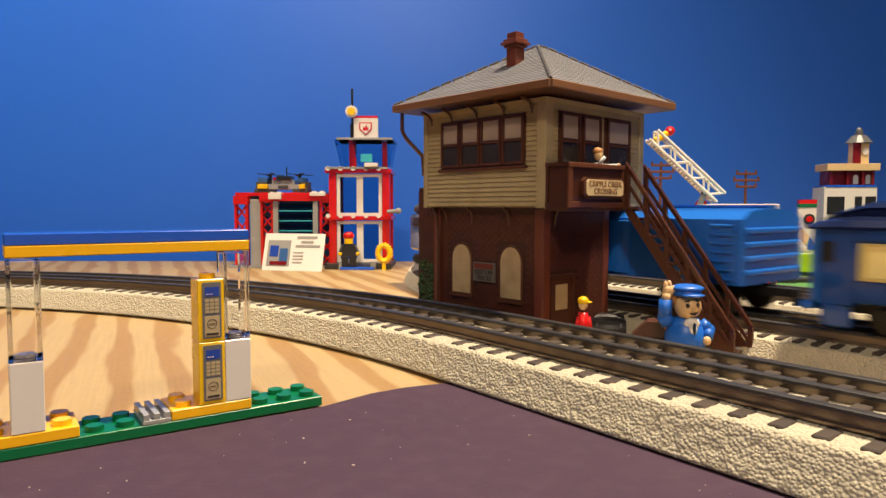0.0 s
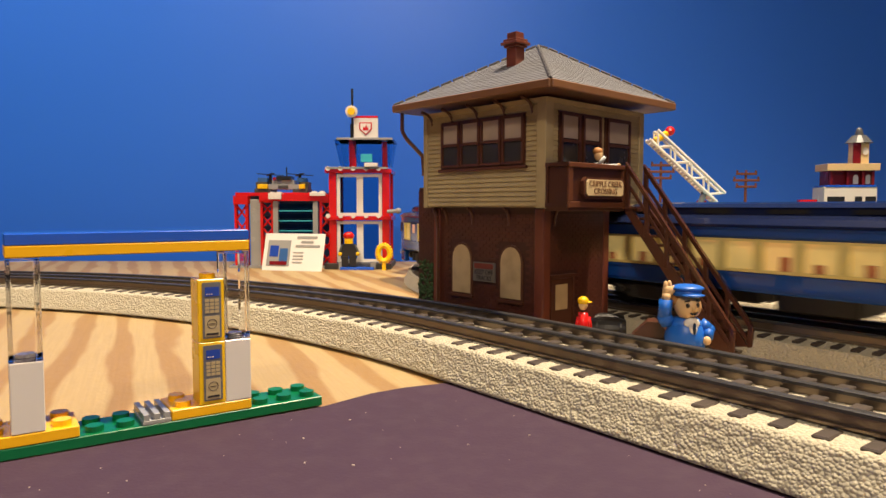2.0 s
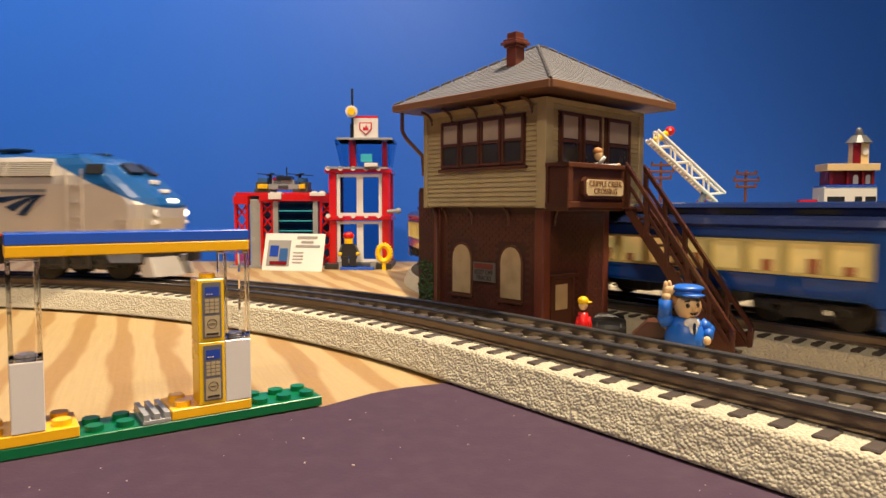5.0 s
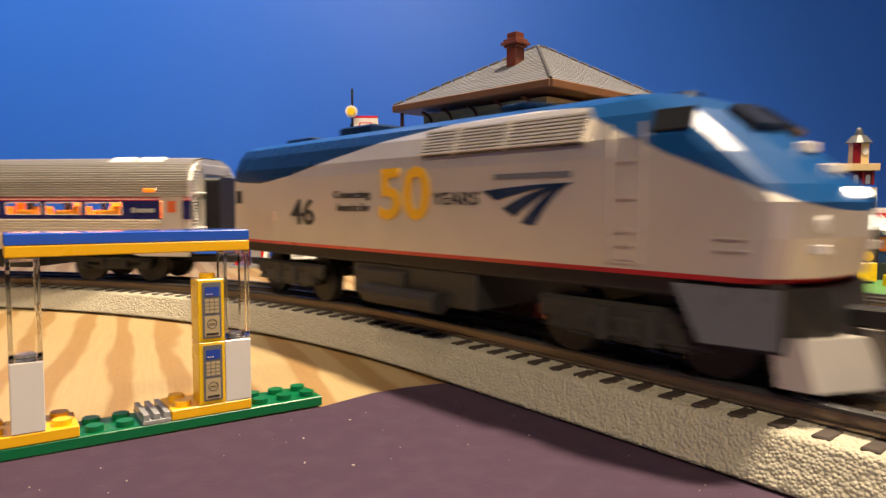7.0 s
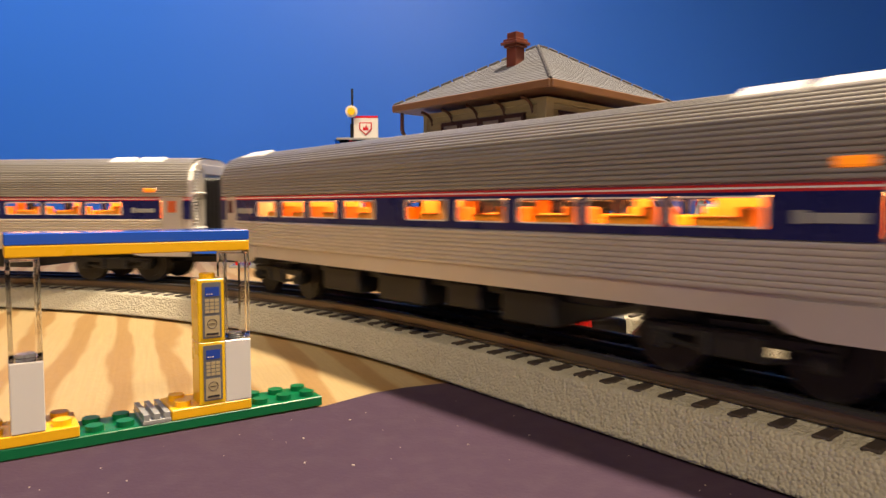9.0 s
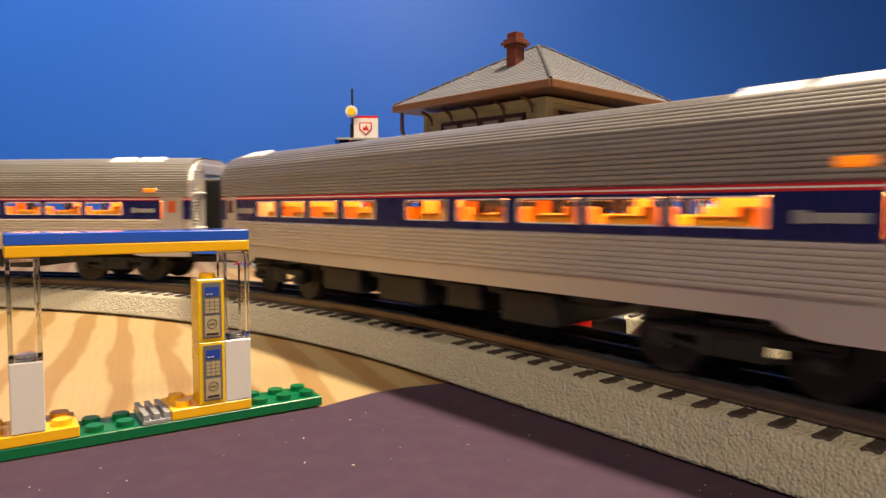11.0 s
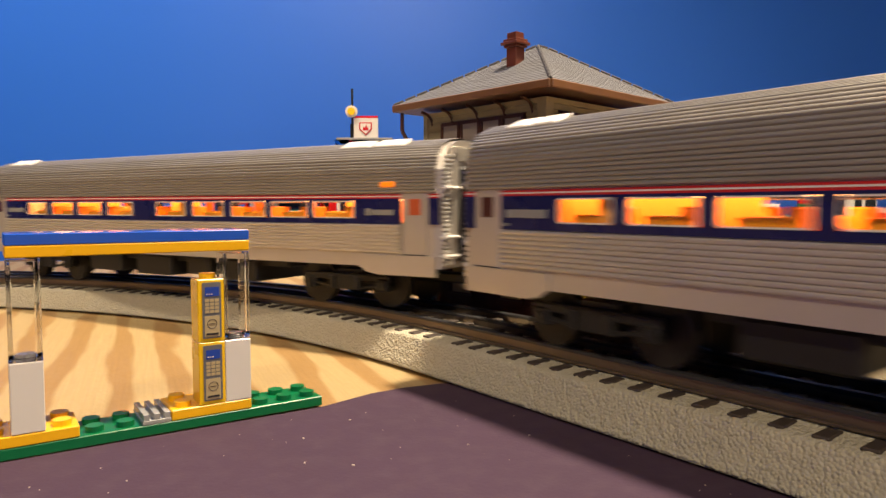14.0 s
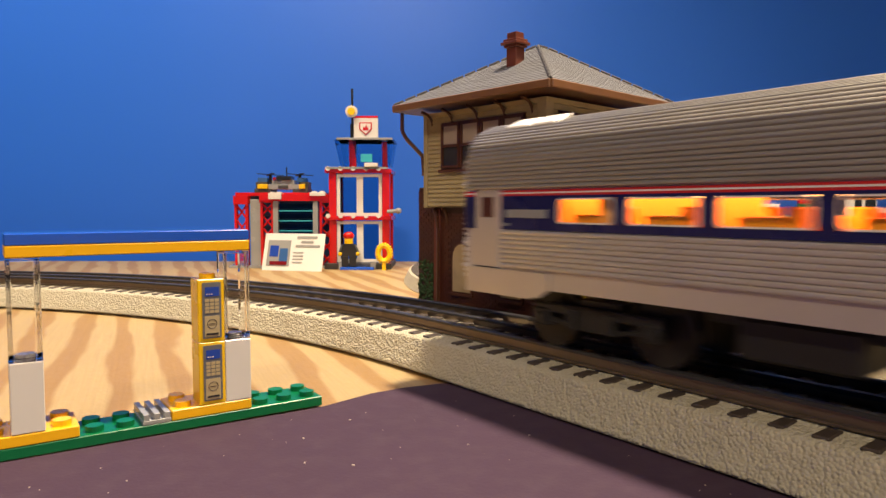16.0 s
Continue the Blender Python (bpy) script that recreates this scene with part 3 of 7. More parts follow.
    for sgn in (-1, 1):
        bm = bmesh.new()
        cyl(bm, 0.0022, 0.0022, pose(0.1478, sgn * 0.0185, 0.0435, 0, 90), 12)
        part("ditch_light", bm, M["headlight"] if sgn > 0 else M["whiteband"], hull)
        bm = bmesh.new()
        box(bm, 0.1465, 0.1500, sgn * 0.0185 - 0.003, sgn * 0.0185 + 0.003, 0.0360, 0.0385, bevel=0.0003)
        part("marker_lamp", bm, M["whiteband"], hull)
    # roof gear
    for x, y0, y1, lx, h in ((-0.118, -0.012, 0.012, 0.013, 0.0022), (-0.062, -0.013, 0.013, 0.014, 0.0040), (0.100, -0.004, 0.004, 0.006, 0.0008)):
        bm = bmesh.new()
        box(bm, x - lx, x + lx, y0, y1, 0.0800, 0.0826 + h, bevel=0.0008)
        part("roof_box", bm, M["navydark"], hull)
    bm = bmesh.new()
    for k in range(5):
        rod(bm, (0.028 + 0.001 * k, -0.005 + 0.0025 * k, 0.0858), (0.041 + 0.001 * k, -0.005 + 0.0025 * k, 0.0862), 0.0011, 8)
    box(bm, 0.030, 0.036, -0.007, 0.007, 0.0815, 0.0850)
    part("air_horn", bm, M["navydark"], hull)
    # lettering on the near side
    side = -0.0312
    words("road_number", "46", 0.0175, M["ink"], hull, pose(-0.0808, side, 0.0445), width=0.0215, bold=0.0002)
    words("slogan", "Connecting", 0.0050, M["ink"], hull, pose(-0.0385, side, 0.0530), width=0.028)
    words("slogan", "America for", 0.0050, M["ink"], hull, pose(-0.0375, side, 0.0473), width=0.026)
    words("anniversary_number", "50", 0.0285, M["gold"], hull, pose(-0.0015, side, 0.0518), depth=0.0005, width=0.0325, bold=0.0006)
    words("anniversary_word", "YEARS", 0.0066, M["ink"], hull, pose(0.0292, side, 0.0505), width=0.0245)
    bm = bmesh.new()
    plate_poly(bm, [(0.0490, 0.0570), (0.0815, 0.0570), (0.0815, 0.0588), (0.0490, 0.0588)], -0.0314, 0.0004)
    part("name_bar", bm, M["panel"], hull)
    for (ux, uz), (lx, lz) in (((0.0434, 0.0532), (0.0500, 0.0498)), ((0.0530, 0.0472), (0.0585, 0.0444)), ((0.0615, 0.0424), (0.0670, 0.0416))):
        bm = bmesh.new()
        top, bot = [], []
        for j in range(9):
            f = j / 8
            top.append((0.0815 + (ux - 0.0815) * f, 0.0552 + (uz - 0.0552) * f ** 1.7))
            bot.append((0.0812 + (lx - 0.0812) * f, 0.0548 + (lz - 0.0548) * f ** 1.5))
        plate_poly(bm, top + bot[::-1], -0.0314, 0.0004)
        part("emblem_stripe", bm, M["navydark"], hull)
    # underframe, pilot, trucks
    bm = boxes((-0.155, 0.143, -0.027, 0.027, 0.0230, 0.0290), (-0.045, 0.035, -0.026, 0.026, 0.0090, 0.0235), (-0.040, -0.006, -0.0285, 0.0285, 0.012, 0.021), bevel=0.0008)
    part("underframe", bm, M["truck"], ob)
    bm = bmesh.new()
    rod(bm, (-0.030, -0.0285, 0.0105), (0.018, -0.0285, 0.0105), 0.0042, 14)
    part("fuel_tank", bm, M["truck"], ob)
    bm = bmesh.new()
    loft(bm, [[(0.118, -0.030, 0.0275), (0.143, -0.0265, 0.0275), (0.150, -0.013, 0.0275), (0.150, 0.013, 0.0275), (0.143, 0.0265, 0.0275), (0.118, 0.030, 0.0275)],
              [(0.126, -0.028, 0.0105), (0.143, -0.0245, 0.0105), (0.152, -0.012, 0.0105), (0.152, 0.012, 0.0105), (0.143, 0.0245, 0.0105), (0.126, 0.028, 0.0105)]])
    part("pilot", bm, M["dark"], ob)
    for sgn in (-1, 1):
        bm = bmesh.new()
        y0, y1 = sorted((sgn * 0.0296, sgn * 0.0308))
        loft(bm, [[(0.116, y0, 0.0272), (0.143, y0 - sgn * 0.003, 0.0272), (0.143, y1 - sgn * 0.003, 0.0272), (0.116, y1, 0.0272)],
                  [(0.124, y0, 0.0120), (0.143, y0 - sgn * 0.003, 0.0120), (0.143, y1 - sgn * 0.003, 0.0120), (0.124, y1, 0.0120)]])
        part("side_shield", bm, M["panel"], ob, "grey pilot side shield")
    for sgn in (-1, 1):
        bm = bmesh.new()
        loft(bm, [[(0.144, sgn * 0.006, 0.0150), (0.156, sgn * 0.006, 0.0150), (0.147, sgn * 0.024, 0.0150), (0.139, sgn * 0.024, 0.0150)],
                  [(0.149, sgn * 0.005, 0.0025), (0.161, sgn * 0.005, 0.0025), (0.151, sgn * 0.025, 0.0025), (0.142, sgn * 0.025, 0.0025)]])
        part("plow_blade", bm, M["silver"], ob, "grey snow plow blade")
    bm = bmesh.new()
    box(bm, 0.147, 0.163, -0.003, 0.003, 0.0165, 0.022, bevel=0.0008)
    box(bm, 0.161, 0.168, -0.0045, 0.0045, 0.0115, 0.019, bevel=0.0012)
    part("coupler", bm, M["dark"], ob)
    for x in (0.098, -0.108):
        truck(ob, x, 0.050, 0.0112, 2, frame_z=0.0150, heavy=True)
    bm = boxes((-0.166, -0.158, -0.013, 0.013, 0.026, 0.068), bevel=0.001)
    part("diaphragm", bm, M["dark"], ob)
    bm = boxes((-0.20, -0.158, -0.002, 0.002, 0.011, 0.015))
    part("coupler", bm, M["dark"], ob)
    return ob


# ---- fluted silver passenger cars ----


def flutes(y0, z0, y1, z1, k, depth):
    """Points of a fluted strip from (y0, z0) to (y1, z1), bulging outwards."""
    out = []
    w = Vector((y1 - y0, z1 - z0))
    nn = Vector((w.y, -w.x)).normalized()
    if nn.x < 0:
        nn = -nn
    for i in range(k):
        for s, e in ((0.0, 0.0), (0.25, 0.85), (0.5, 1.0), (0.75, 0.85)):
            p = Vector((y0, z0)) + w * ((i + s) / k) + nn * depth * e
            out.append((p.x, p.y))
    return out


def fluted_car():
    ob = thing("passenger_car", "fluted silver passenger car with lit orange windows and navy band", "train car", "silver passenger cars")
    L = 0.179
    low = flutes(0.0305, 0.0268, 0.0308, 0.0397, 8, 0.00055)
    arc = []
    mid = [(0.0308, 0.0537), (0.0307, 0.0640), (0.0290, 0.0700), (0.0250, 0.0745), (0.0180, 0.0773), (0.0095, 0.0785)]
    for (ya, za), (yb, zb), k in zip(mid, mid[1:], (7, 4, 4, 5, 4)):
        arc += flutes(ya, za, yb, zb, k, 0.00055)
    arc.append((0.0, 0.0788))

    def skin(name, pts, x0, x1, material, parent, label="", both=True):
        bm = bmesh.new()
        for sgn in (-1, 1):
            a = [bm.verts.new((x0, sgn * y, z)) for y, z in pts]
            b = [bm.verts.new((x1, sgn * y, z)) for y, z in pts]
            for i in range(len(pts) - 1):
                bm.faces.new((a[i], b[i], b[i + 1], a[i + 1]))
        bmesh.ops.remove_doubles(bm, verts=bm.verts, dist=1e-6)
        bmesh.ops.recalc_face_normals(bm, faces=bm.faces)
        return part(name, bm, material, parent, label)

    # plain shell under the fluting, open along the windows
    core = [(0.0300, 0.0514), (0.0300, 0.0640), (0.0285, 0.0698), (0.0245, 0.0741), (0.0175, 0.0768), (0.0090, 0.0780)]
    for name, half in (("lower_body", [(0.0300, 0.0205), (0.0300, 0.0400)]), ("upper_body", core)):
        bm = bmesh.new()
        sec = [(-y, z) for y, z in half] + [(y, z) for y, z in reversed(half)]
        loft(bm, [[(-L, y * 0.96, z) for y, z in sec], [(-L + 0.003, y, z) for y, z in sec], [(L - 0.003, y, z) for y, z in sec], [(L, y * 0.96, z) for y, z in sec]])
        part(name, bm, M["silver"], ob)
    for x0, x1 in ((-L + 0.001, -0.1590), (0.1590, L - 0.001)):
        part("bulkhead", boxes((x0, x1, -0.0296, 0.0296, 0.0400, 0.0514)), M["silver"], ob)
    part("cabin_floor", boxes((-0.1590, 0.1590, -0.0290, 0.0290, 0.0401, 0.0408)), M["seatorange"], ob)
    for x0, x1 in ((-0.1590, -0.0820), (-0.0300, -0.0060), (0.0790, 0.0830), (0.1060, 0.1590)):
        part("cabin_partition", boxes((x0, x1, -0.0010, 0.0010, 0.0408, 0.0505)), M["curtain"], ob)
    for x in (-0.106, 0.0, 0.106):
        part("cabin_lamp", boxes((x - 0.050, x + 0.050, -0.0120, 0.0120, 0.0508, 0.0513)), M["cabinlamp"], ob, "warm glowing ceiling strip")
    skin("fluted_side", low + [(0.0308, 0.0397)], -0.1585, 0.1585, M["steel"], ob)
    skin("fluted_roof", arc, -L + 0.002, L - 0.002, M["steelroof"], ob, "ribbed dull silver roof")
    spans = [(-0.1325, -0.1108), (-0.1060, -0.0832), (-0.0785, -0.0548), (-0.0495, -0.0255), (-0.0055, 0.0190), (0.0240, 0.0485), (0.0535, 0.0780), (0.0810, 0.1055), (0.1085, 0.1335)]
    for sgn in (-1, 1):
        y0, y1 = sorted((sgn * 0.0298, sgn * 0.0309))
        bm = boxes((-0.1585, 0.1585, y0, y1, 0.0400, 0.0424), (-0.1585, 0.1585, y0, y1, 0.0505, 0.0514))
        edge = [-0.1585] + [v for r in spans for v in r] + [0.1585]
        for a, b in zip(edge[::2], edge[1::2]):
            box(bm, a, b, y0, y1, 0.0424, 0.0505)
        part("window_band", bm, M["navy"], ob, "dark navy window band")
        for z0, z1, mm in ((0.0514, 0.0521, "redband"), (0.0521, 0.0526, "whiteband"), (0.0526, 0.0533, "redband")):
            bm = boxes((-0.1585, 0.1585, y0, y1, z0, z1), (0.1735, L - 0.001, y0, y1, z0, z1), (-L + 0.001, -0.1735, y0, y1, z0, z1))
            part("stripe", bm, M[mm], ob)
        for e in (-1, 1):
            part("band_end", boxes((*sorted((e * 0.1735, e * (L - 0.001))), y0, y1, 0.0400, 0.0514)), M["navy"], ob)
        for x0, x1 in spans:
            bm = bmesh.new()
            outer, inner = rounded(x0, x1, 0.0424, 0.0505, 0.0016), rounded(x0 + 0.0005, x1 - 0.0005, 0.0429, 0.0500, 0.0013)
            for ya, yb in ((sgn * 0.0308, sgn * 0.0311),):
                q = [[bm.verts.new((x, y, z)) for x, z in ring] for y in (ya, yb) for ring in (outer, inner)]
                m = len(outer)
                for i in range(m):
                    j = (i + 1) % m
                    bm.faces.new((q[2][i], q[2][j], q[3][j], q[3][i]))
                    bm.faces.new((q[0][i], q[0][j], q[2][j], q[2][i]))
                    bm.faces.new((q[1][i], q[1][j], q[3][j], q[3][i]))
                bmesh.ops.recalc_face_normals(bm, faces=bm.faces)
            w = part("window", bm, M["whiteband"], ob)
            y2, y3 = sorted((sgn * 0.0301, sgn * 0.0303))
            pane = part("pane", boxes((x0, x1, y2, y3, 0.0424, 0.0505)), M["clear"], w)
            pane.visible_shadow = False
            q = x1 - x0
            ya, yb = sorted((sgn * 0.0110, sgn * 0.0262))
            bm = boxes((x0 + q * 0.12, x0 + q * 0.62, ya, yb, 0.0408, 0.0452), (x0 + q * 0.62, x0 + q * 0.76, ya, yb, 0.0408, 0.0478), bevel=0.0006)
            part("seat", bm, M["seatorange"], ob)
            if (x0 * 977) % 1 > 0.45:
                part("curtain", boxes((x1 - q * 0.30, x1, *sorted((sgn * 0.0280, sgn * 0.0288)), 0.0424, 0.0505)), M["curtain"], ob)
        yf = -0.0311 if sgn < 0 else 0.0307
        bars = [(0.1395, 0.1425, 0.0438, 0.0470), (0.1430, 0.1550, 0.0440, 0.0464)] if sgn < 0 else [(0.1395, 0.155, 0.0440, 0.0466)]
        for x0, x1, z0, z1 in bars + [(-0.1560, -0.1370, 0.0440, 0.0468), (-0.1580, -0.1545, 0.0412, 0.0422)]:
            part("name_bar", boxes((x0, x1, yf, yf + 0.0004, z0, z1), bevel=0.0001), M["lgrey"], ob)
        for e in (-1, 1):
            y0, y1 = sorted((sgn * 0.0298, sgn * 0.0306))
            bm = boxes((*sorted((e * 0.1597, e * 0.1722)), y0, y1, 0.0212, 0.0636), bevel=0.0003)
            door = part("vestibule_door", bm, M["silver"], ob)
            y0, y1 = sorted((sgn * 0.0300, sgn * 0.0310))
            bm = boxes((*sorted((e * 0.1630, e * 0.1690)), y0, y1, 0.0440, 0.0512), bevel=0.0003)
            part("door_window", bm, M["doorlit"] if e > 0 else M["doordark"], door, "dim orange door pane" if e > 0 else "dark red-brown door pane")
            part("door_seam", boxes((*sorted((e * 0.1600, e * 0.1720)), y0, y1 if sgn > 0 else y1, 0.0262, 0.0266)), M["darkgrey"], door)
        bm = bmesh.new()
        box(bm, 0.1480, 0.1560, sgn * 0.0308 - 0.0011, sgn * 0.0308 + 0.0011, 0.0565, 0.0590, bevel=0.0006)
        part("marker_lamp", bm, M["amber"], ob)
        bm = bmesh.new()
        y0, y1 = sorted((sgn * 0.0300, sgn * 0.0312))
        plate_poly(bm, [(0.136, 0.0205), (0.140, 0.0180), (0.146, 0.0170), (L - 0.002, 0.0170), (L - 0.002, 0.0260), (0.136, 0.0260)], y0, y1 - y0)
        part("skirt", bm, M["silver"], ob)
        bm = bmesh.new()
        plate_poly(bm, [(-0.136, 0.0205), (-0.140, 0.0180), (-0.146, 0.0170), (-L + 0.002, 0.0170), (-L + 0.002, 0.0260), (-0.136, 0.0260)], y0, y1 - y0)
        part("skirt", bm, M["silver"], ob)
        for x0, x1 in ((0.121, 0.1375), (0.140, 0.1565), (-0.163, -0.152), (-0.150, -0.139)):
            bm = bmesh.new()
            box(bm, x0, x1, -0.0042, 0.0042, -0.0006, 0.0010, bevel=0.0004, m=pose(0, sgn * 0.0208, 0.0766, -sgn * 24))
            part("roof_hatch", bm, M["whiteband"], ob)
    # ends
    for e in (-1, 1):
        x0, x1 = sorted((e * (L - 0.001), e * (L + 0.0105)))
        bm = bmesh.new()
        rings = []
        for k in range(11):
            x, g = x0 + (x1 - x0) * k / 10, 0.0 if k % 2 else 0.0009
            rings.append([(x, -0.0136 - g, 0.0235), (x, 0.0136 + g, 0.0235), (x, 0.0136 + g, 0.0640 + g), (x, 0.0120, 0.0655 + g), (x, -0.0120, 0.0655 + g), (x, -0.0136 - g, 0.0640 + g)])
        loft(bm, rings)
        part("diaphragm", bm, M["dark"], ob, "black rubber end bellows")
        x0, x1 = sorted((e * (L - 0.0005), e * (L + 0.0012)))
        bm = bmesh.new()
        for s2 in (-1, 1):
            ya, yb = sorted((s2 * 0.0150, s2 * 0.0200))
            box(bm, x0, x1, ya, yb, 0.0210, 0.0720, bevel=0.0004)
        box(bm, x0, x1, -0.0200, 0.0200, 0.0680, 0.0745, bevel=0.0004)
        part("end_frame", bm, M["steel"], ob)
        for s2 in (-1, 1):
            bm = bmesh.new()
            for k in range(26):
                z = 0.0225 + 0.0019 * k
                y = 0.0292 if z < 0.064 else 0.0292 - (z - 0.064) * 0.65
                rod(bm, (e * (L + 0.0008), s2 * (y - 0.0050), z), (e * (L + 0.0008), s2 * y, z), 0.00065, 6)
            tagged(part("corner_fluting", bm, M["bright"], ob, "bright ribbed corner strip"), kind="stuff")
        for z in (0.0560, 0.0345, 0.0260):
            bm = bmesh.new()
            rod(bm, (e * (L + 0.002), -0.0285, z), (e * (L + 0.002), -0.0165, z), 0.0008, 8)
            rod(bm, (e * (L - 0.001), -0.0285, z), (e * (L + 0.002), -0.0285, z), 0.0008, 8)
            part("grab_iron", bm, M["whiteband"], ob)
        x0, x1 = sorted((e * (L - 0.030), e * (L + 0.019)))
        bm = boxes((x0, x1, -0.0035, 0.0035, 0.0115, 0.0165), bevel=0.001)
        part("coupler", bm, M["dark"], ob)
    for r in ((-0.085, 0.085, -0.022, 0.022, 0.0165, 0.0206), (-0.075, -0.045, -0.026, 0.026, 0.009, 0.0195), (-0.030, 0.000, -0.0265, 0.0265, 0.0085, 0.0195), (0.012, 0.030, -0.025, 0.025, 0.010, 0.0195), (0.042, 0.066, -0.0265, 0.0265, 0.0085, 0.0195)):
        part("equipment_box", boxes(r, bevel=0.0008), M["truckdark"], ob)
    for x in (0.1232, -0.1232):
        truck(ob, x, 0.0425, 0.0108, 2, frame_z=0.0135, mat_frame="truckdark")
    return ob


# ---- blue passenger train ----


def blue_coach(k):
    label = ("glossy blue baggage coach with short lit window bands and dark roof", "glossy blue passenger coach with lit cream windows and navy roof")[k > 0]
    ob = thing("passenger_coach", label, "train car", "blue passenger coaches")
    L, W, V = 0.1135, 0.0285, 0.018
    # body shell: lower panels, letter board, and an open stretch between them behind the window posts
    for name, z0, z1 in (("lower_body", 0.0133, 0.0222), ("letter_board", 0.0369, 0.0424)):
        bm = bmesh.new()
        box(bm, -L + V, L - V, -W, W, z0, z1, bevel=0.0005)
        part(name, bm, M["carblue"], ob)
    rows = [(-L + 0.0125, L - 0.0195)] if k else [(L - 0.0380, L - 0.0195), (-L + 0.0125, L - 0.0580)]
    for e in (-1, 1):
        x0, x1 = sorted((e * (L - V), e * (L - 0.004)))
        bm = bmesh.new()
        loft(bm, [[(x, y, z) for x, y in ((x0, -W * (0.99 if e < 0 else 1) * (0.93 if e < 0 else 1)), (x1, -W * (0.93 if e > 0 else 1)), (x1, W * (0.93 if e > 0 else 1)), (x0, W * (0.93 if e < 0 else 1)))] for z in (0.0120, 0.0424)])
        part("vestibule", bm, M["carblue"], ob)
        # end wall with posts and a recessed door
        x0, x1 = sorted((e * (L - 0.0045), e * L))
        for ya, yb in ((-0.0262, -0.0085), (0.0085, 0.0262)):
            bm = boxes((x0, x1, ya, yb, 0.0110, 0.0440), bevel=0.0018)
            part("end_panel", bm, M["boxblue"], ob, "bright blue end panel")
        xd, xe = sorted((e * (L - 0.0045), e * (L - 0.0015)))
        bm = boxes((xd, xe, -0.0086, 0.0086, 0.0110, 0.0270), (xd, xe, -0.0086, 0.0086, 0.0395, 0.0440))
        door = part("end_door", bm, M["boxblue"], ob)
        bm = bmesh.new()
        for z in (0.0150, 0.0185, 0.0220, 0.0255):
            box(bm, *sorted((e * (L - 0.0018), e * (L - 0.0004))), -0.0078, 0.0078, z - 0.0006, z + 0.0006)
        part("gate_bar", bm, M["carblue"], door)
        bm = boxes((xd, xe - 0.001 if e > 0 else xe, -0.0086, 0.0086, 0.0270, 0.0395))
        part("door_window", bm, M["smoke"], door)
        bm = boxes((*sorted((e * (L - 0.001), e * (L + 0.0035))), -0.0262, 0.0262, 0.0085, 0.0118), bevel=0.0008)
        part("buffer_beam", bm, M["boxblue"], ob)
        bm = boxes((*sorted((e * (L - 0.02), e * (L + 0.0165))), -0.003, 0.003, 0.0060, 0.0095))
        part("coupler", bm, M["dark"], ob)
        for sgn in (-1, 1):
            bm = boxes((*sorted((e * (L - 0.0160), e * (L - 0.0050))), *sorted((sgn * 0.0225, sgn * 0.0272)), 0.0025, 0.0122), bevel=0.0008)
            part("step_well", bm, M["carblue"], ob)
            y0, y1 = sorted((sgn * 0.0262, sgn * (W - 0.0004 if e < 0 else 0.0278)))
            bm = boxes((*sorted((e * (L - 0.0100), e * (L - 0.0050))), y0, y1, 0.0290, 0.0372), bevel=0.0003)
            part("vestibule_window", bm, M["blushpane"] if e < 0 else M["smoke"], ob)
    for sgn in (-1, 1):
        spans = sorted(rows)
        edge = [-L + V] + [v for r in spans for v in r] + [L - V]
        for a, b in zip(edge[::2], edge[1::2]):
            if b - a > 0.0008:
                y0, y1 = sorted((sgn * (W - 0.003), sgn * W))
                part("side_panel", boxes((a, b, y0, y1, 0.0222, 0.0369)), M["carblue"], ob)
        if not k:
            y0, y1 = sorted((sgn * (W - 0.0006), sgn * (W + 0.0004)))
            part("small_window", boxes((L - 0.0510, L - 0.0445, y0, y1, 0.0285, 0.0360), bevel=0.0002), M["blushpane"], ob)
        for x0, x1 in rows:
            x0 = max(x0, -L + V)
            y0, y1 = sorted((sgn * (W - 0.0016), sgn * (W + 0.0003)))
            bm = boxes((x0, x1, y0, y1, 0.0222, 0.0234), (x0, x1, y0, y1, 0.0358, 0.0369))
            m = max(1, round((x1 - x0) / 0.0165))
            pitch = (x1 - x0) / m
            for i in range(m + 1):
                c = x0 + pitch * i
                box(bm, max(x0, c - 0.0020), min(x1, c + 0.0020), y0, y1, 0.0234, 0.0358)
            band = part("window_frame", bm, M["creamband"], ob, "cream window framing")
            for i in range(m):
                y0, y1 = sorted((sgn * (W - 0.0022), sgn * (W - 0.0017)))
                bm = boxes((x0 + pitch * i + 0.0020, x0 + pitch * (i + 1) - 0.0020, y0, y1, 0.0234, 0.0358))
                part("pane", bm, M["cream"], band, "warm lit pane")
                c = x0 + pitch * (i + 0.35 + 0.3 * ((i * 0.37 + k * 0.21) % 1))
                y0, y1 = sorted((sgn * (W - 0.0017), sgn * (W - 0.0011)))
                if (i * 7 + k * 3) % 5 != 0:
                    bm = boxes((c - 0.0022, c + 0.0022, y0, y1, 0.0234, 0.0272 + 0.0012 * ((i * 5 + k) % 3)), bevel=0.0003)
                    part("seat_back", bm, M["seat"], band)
        y0, y1 = sorted((sgn * (W - 0.001), sgn * (W + 0.0007)))
        for z in (0.0150, 0.0208, 0.0382, 0.0412):
            part("belt_rail", boxes((-L + V, L - V, y0, y1, z, z + 0.0006)), M["carblue"], ob)
    # roof with a raised centre deck and drooping ends
    eave = [(W + 0.0012, 0.0420), (W + 0.0010, 0.0432), (0.0262, 0.0458), (0.0195, 0.0474)]
    full = [(-y, z) for y, z in eave] + [(y, z) for y, z in reversed(eave)]

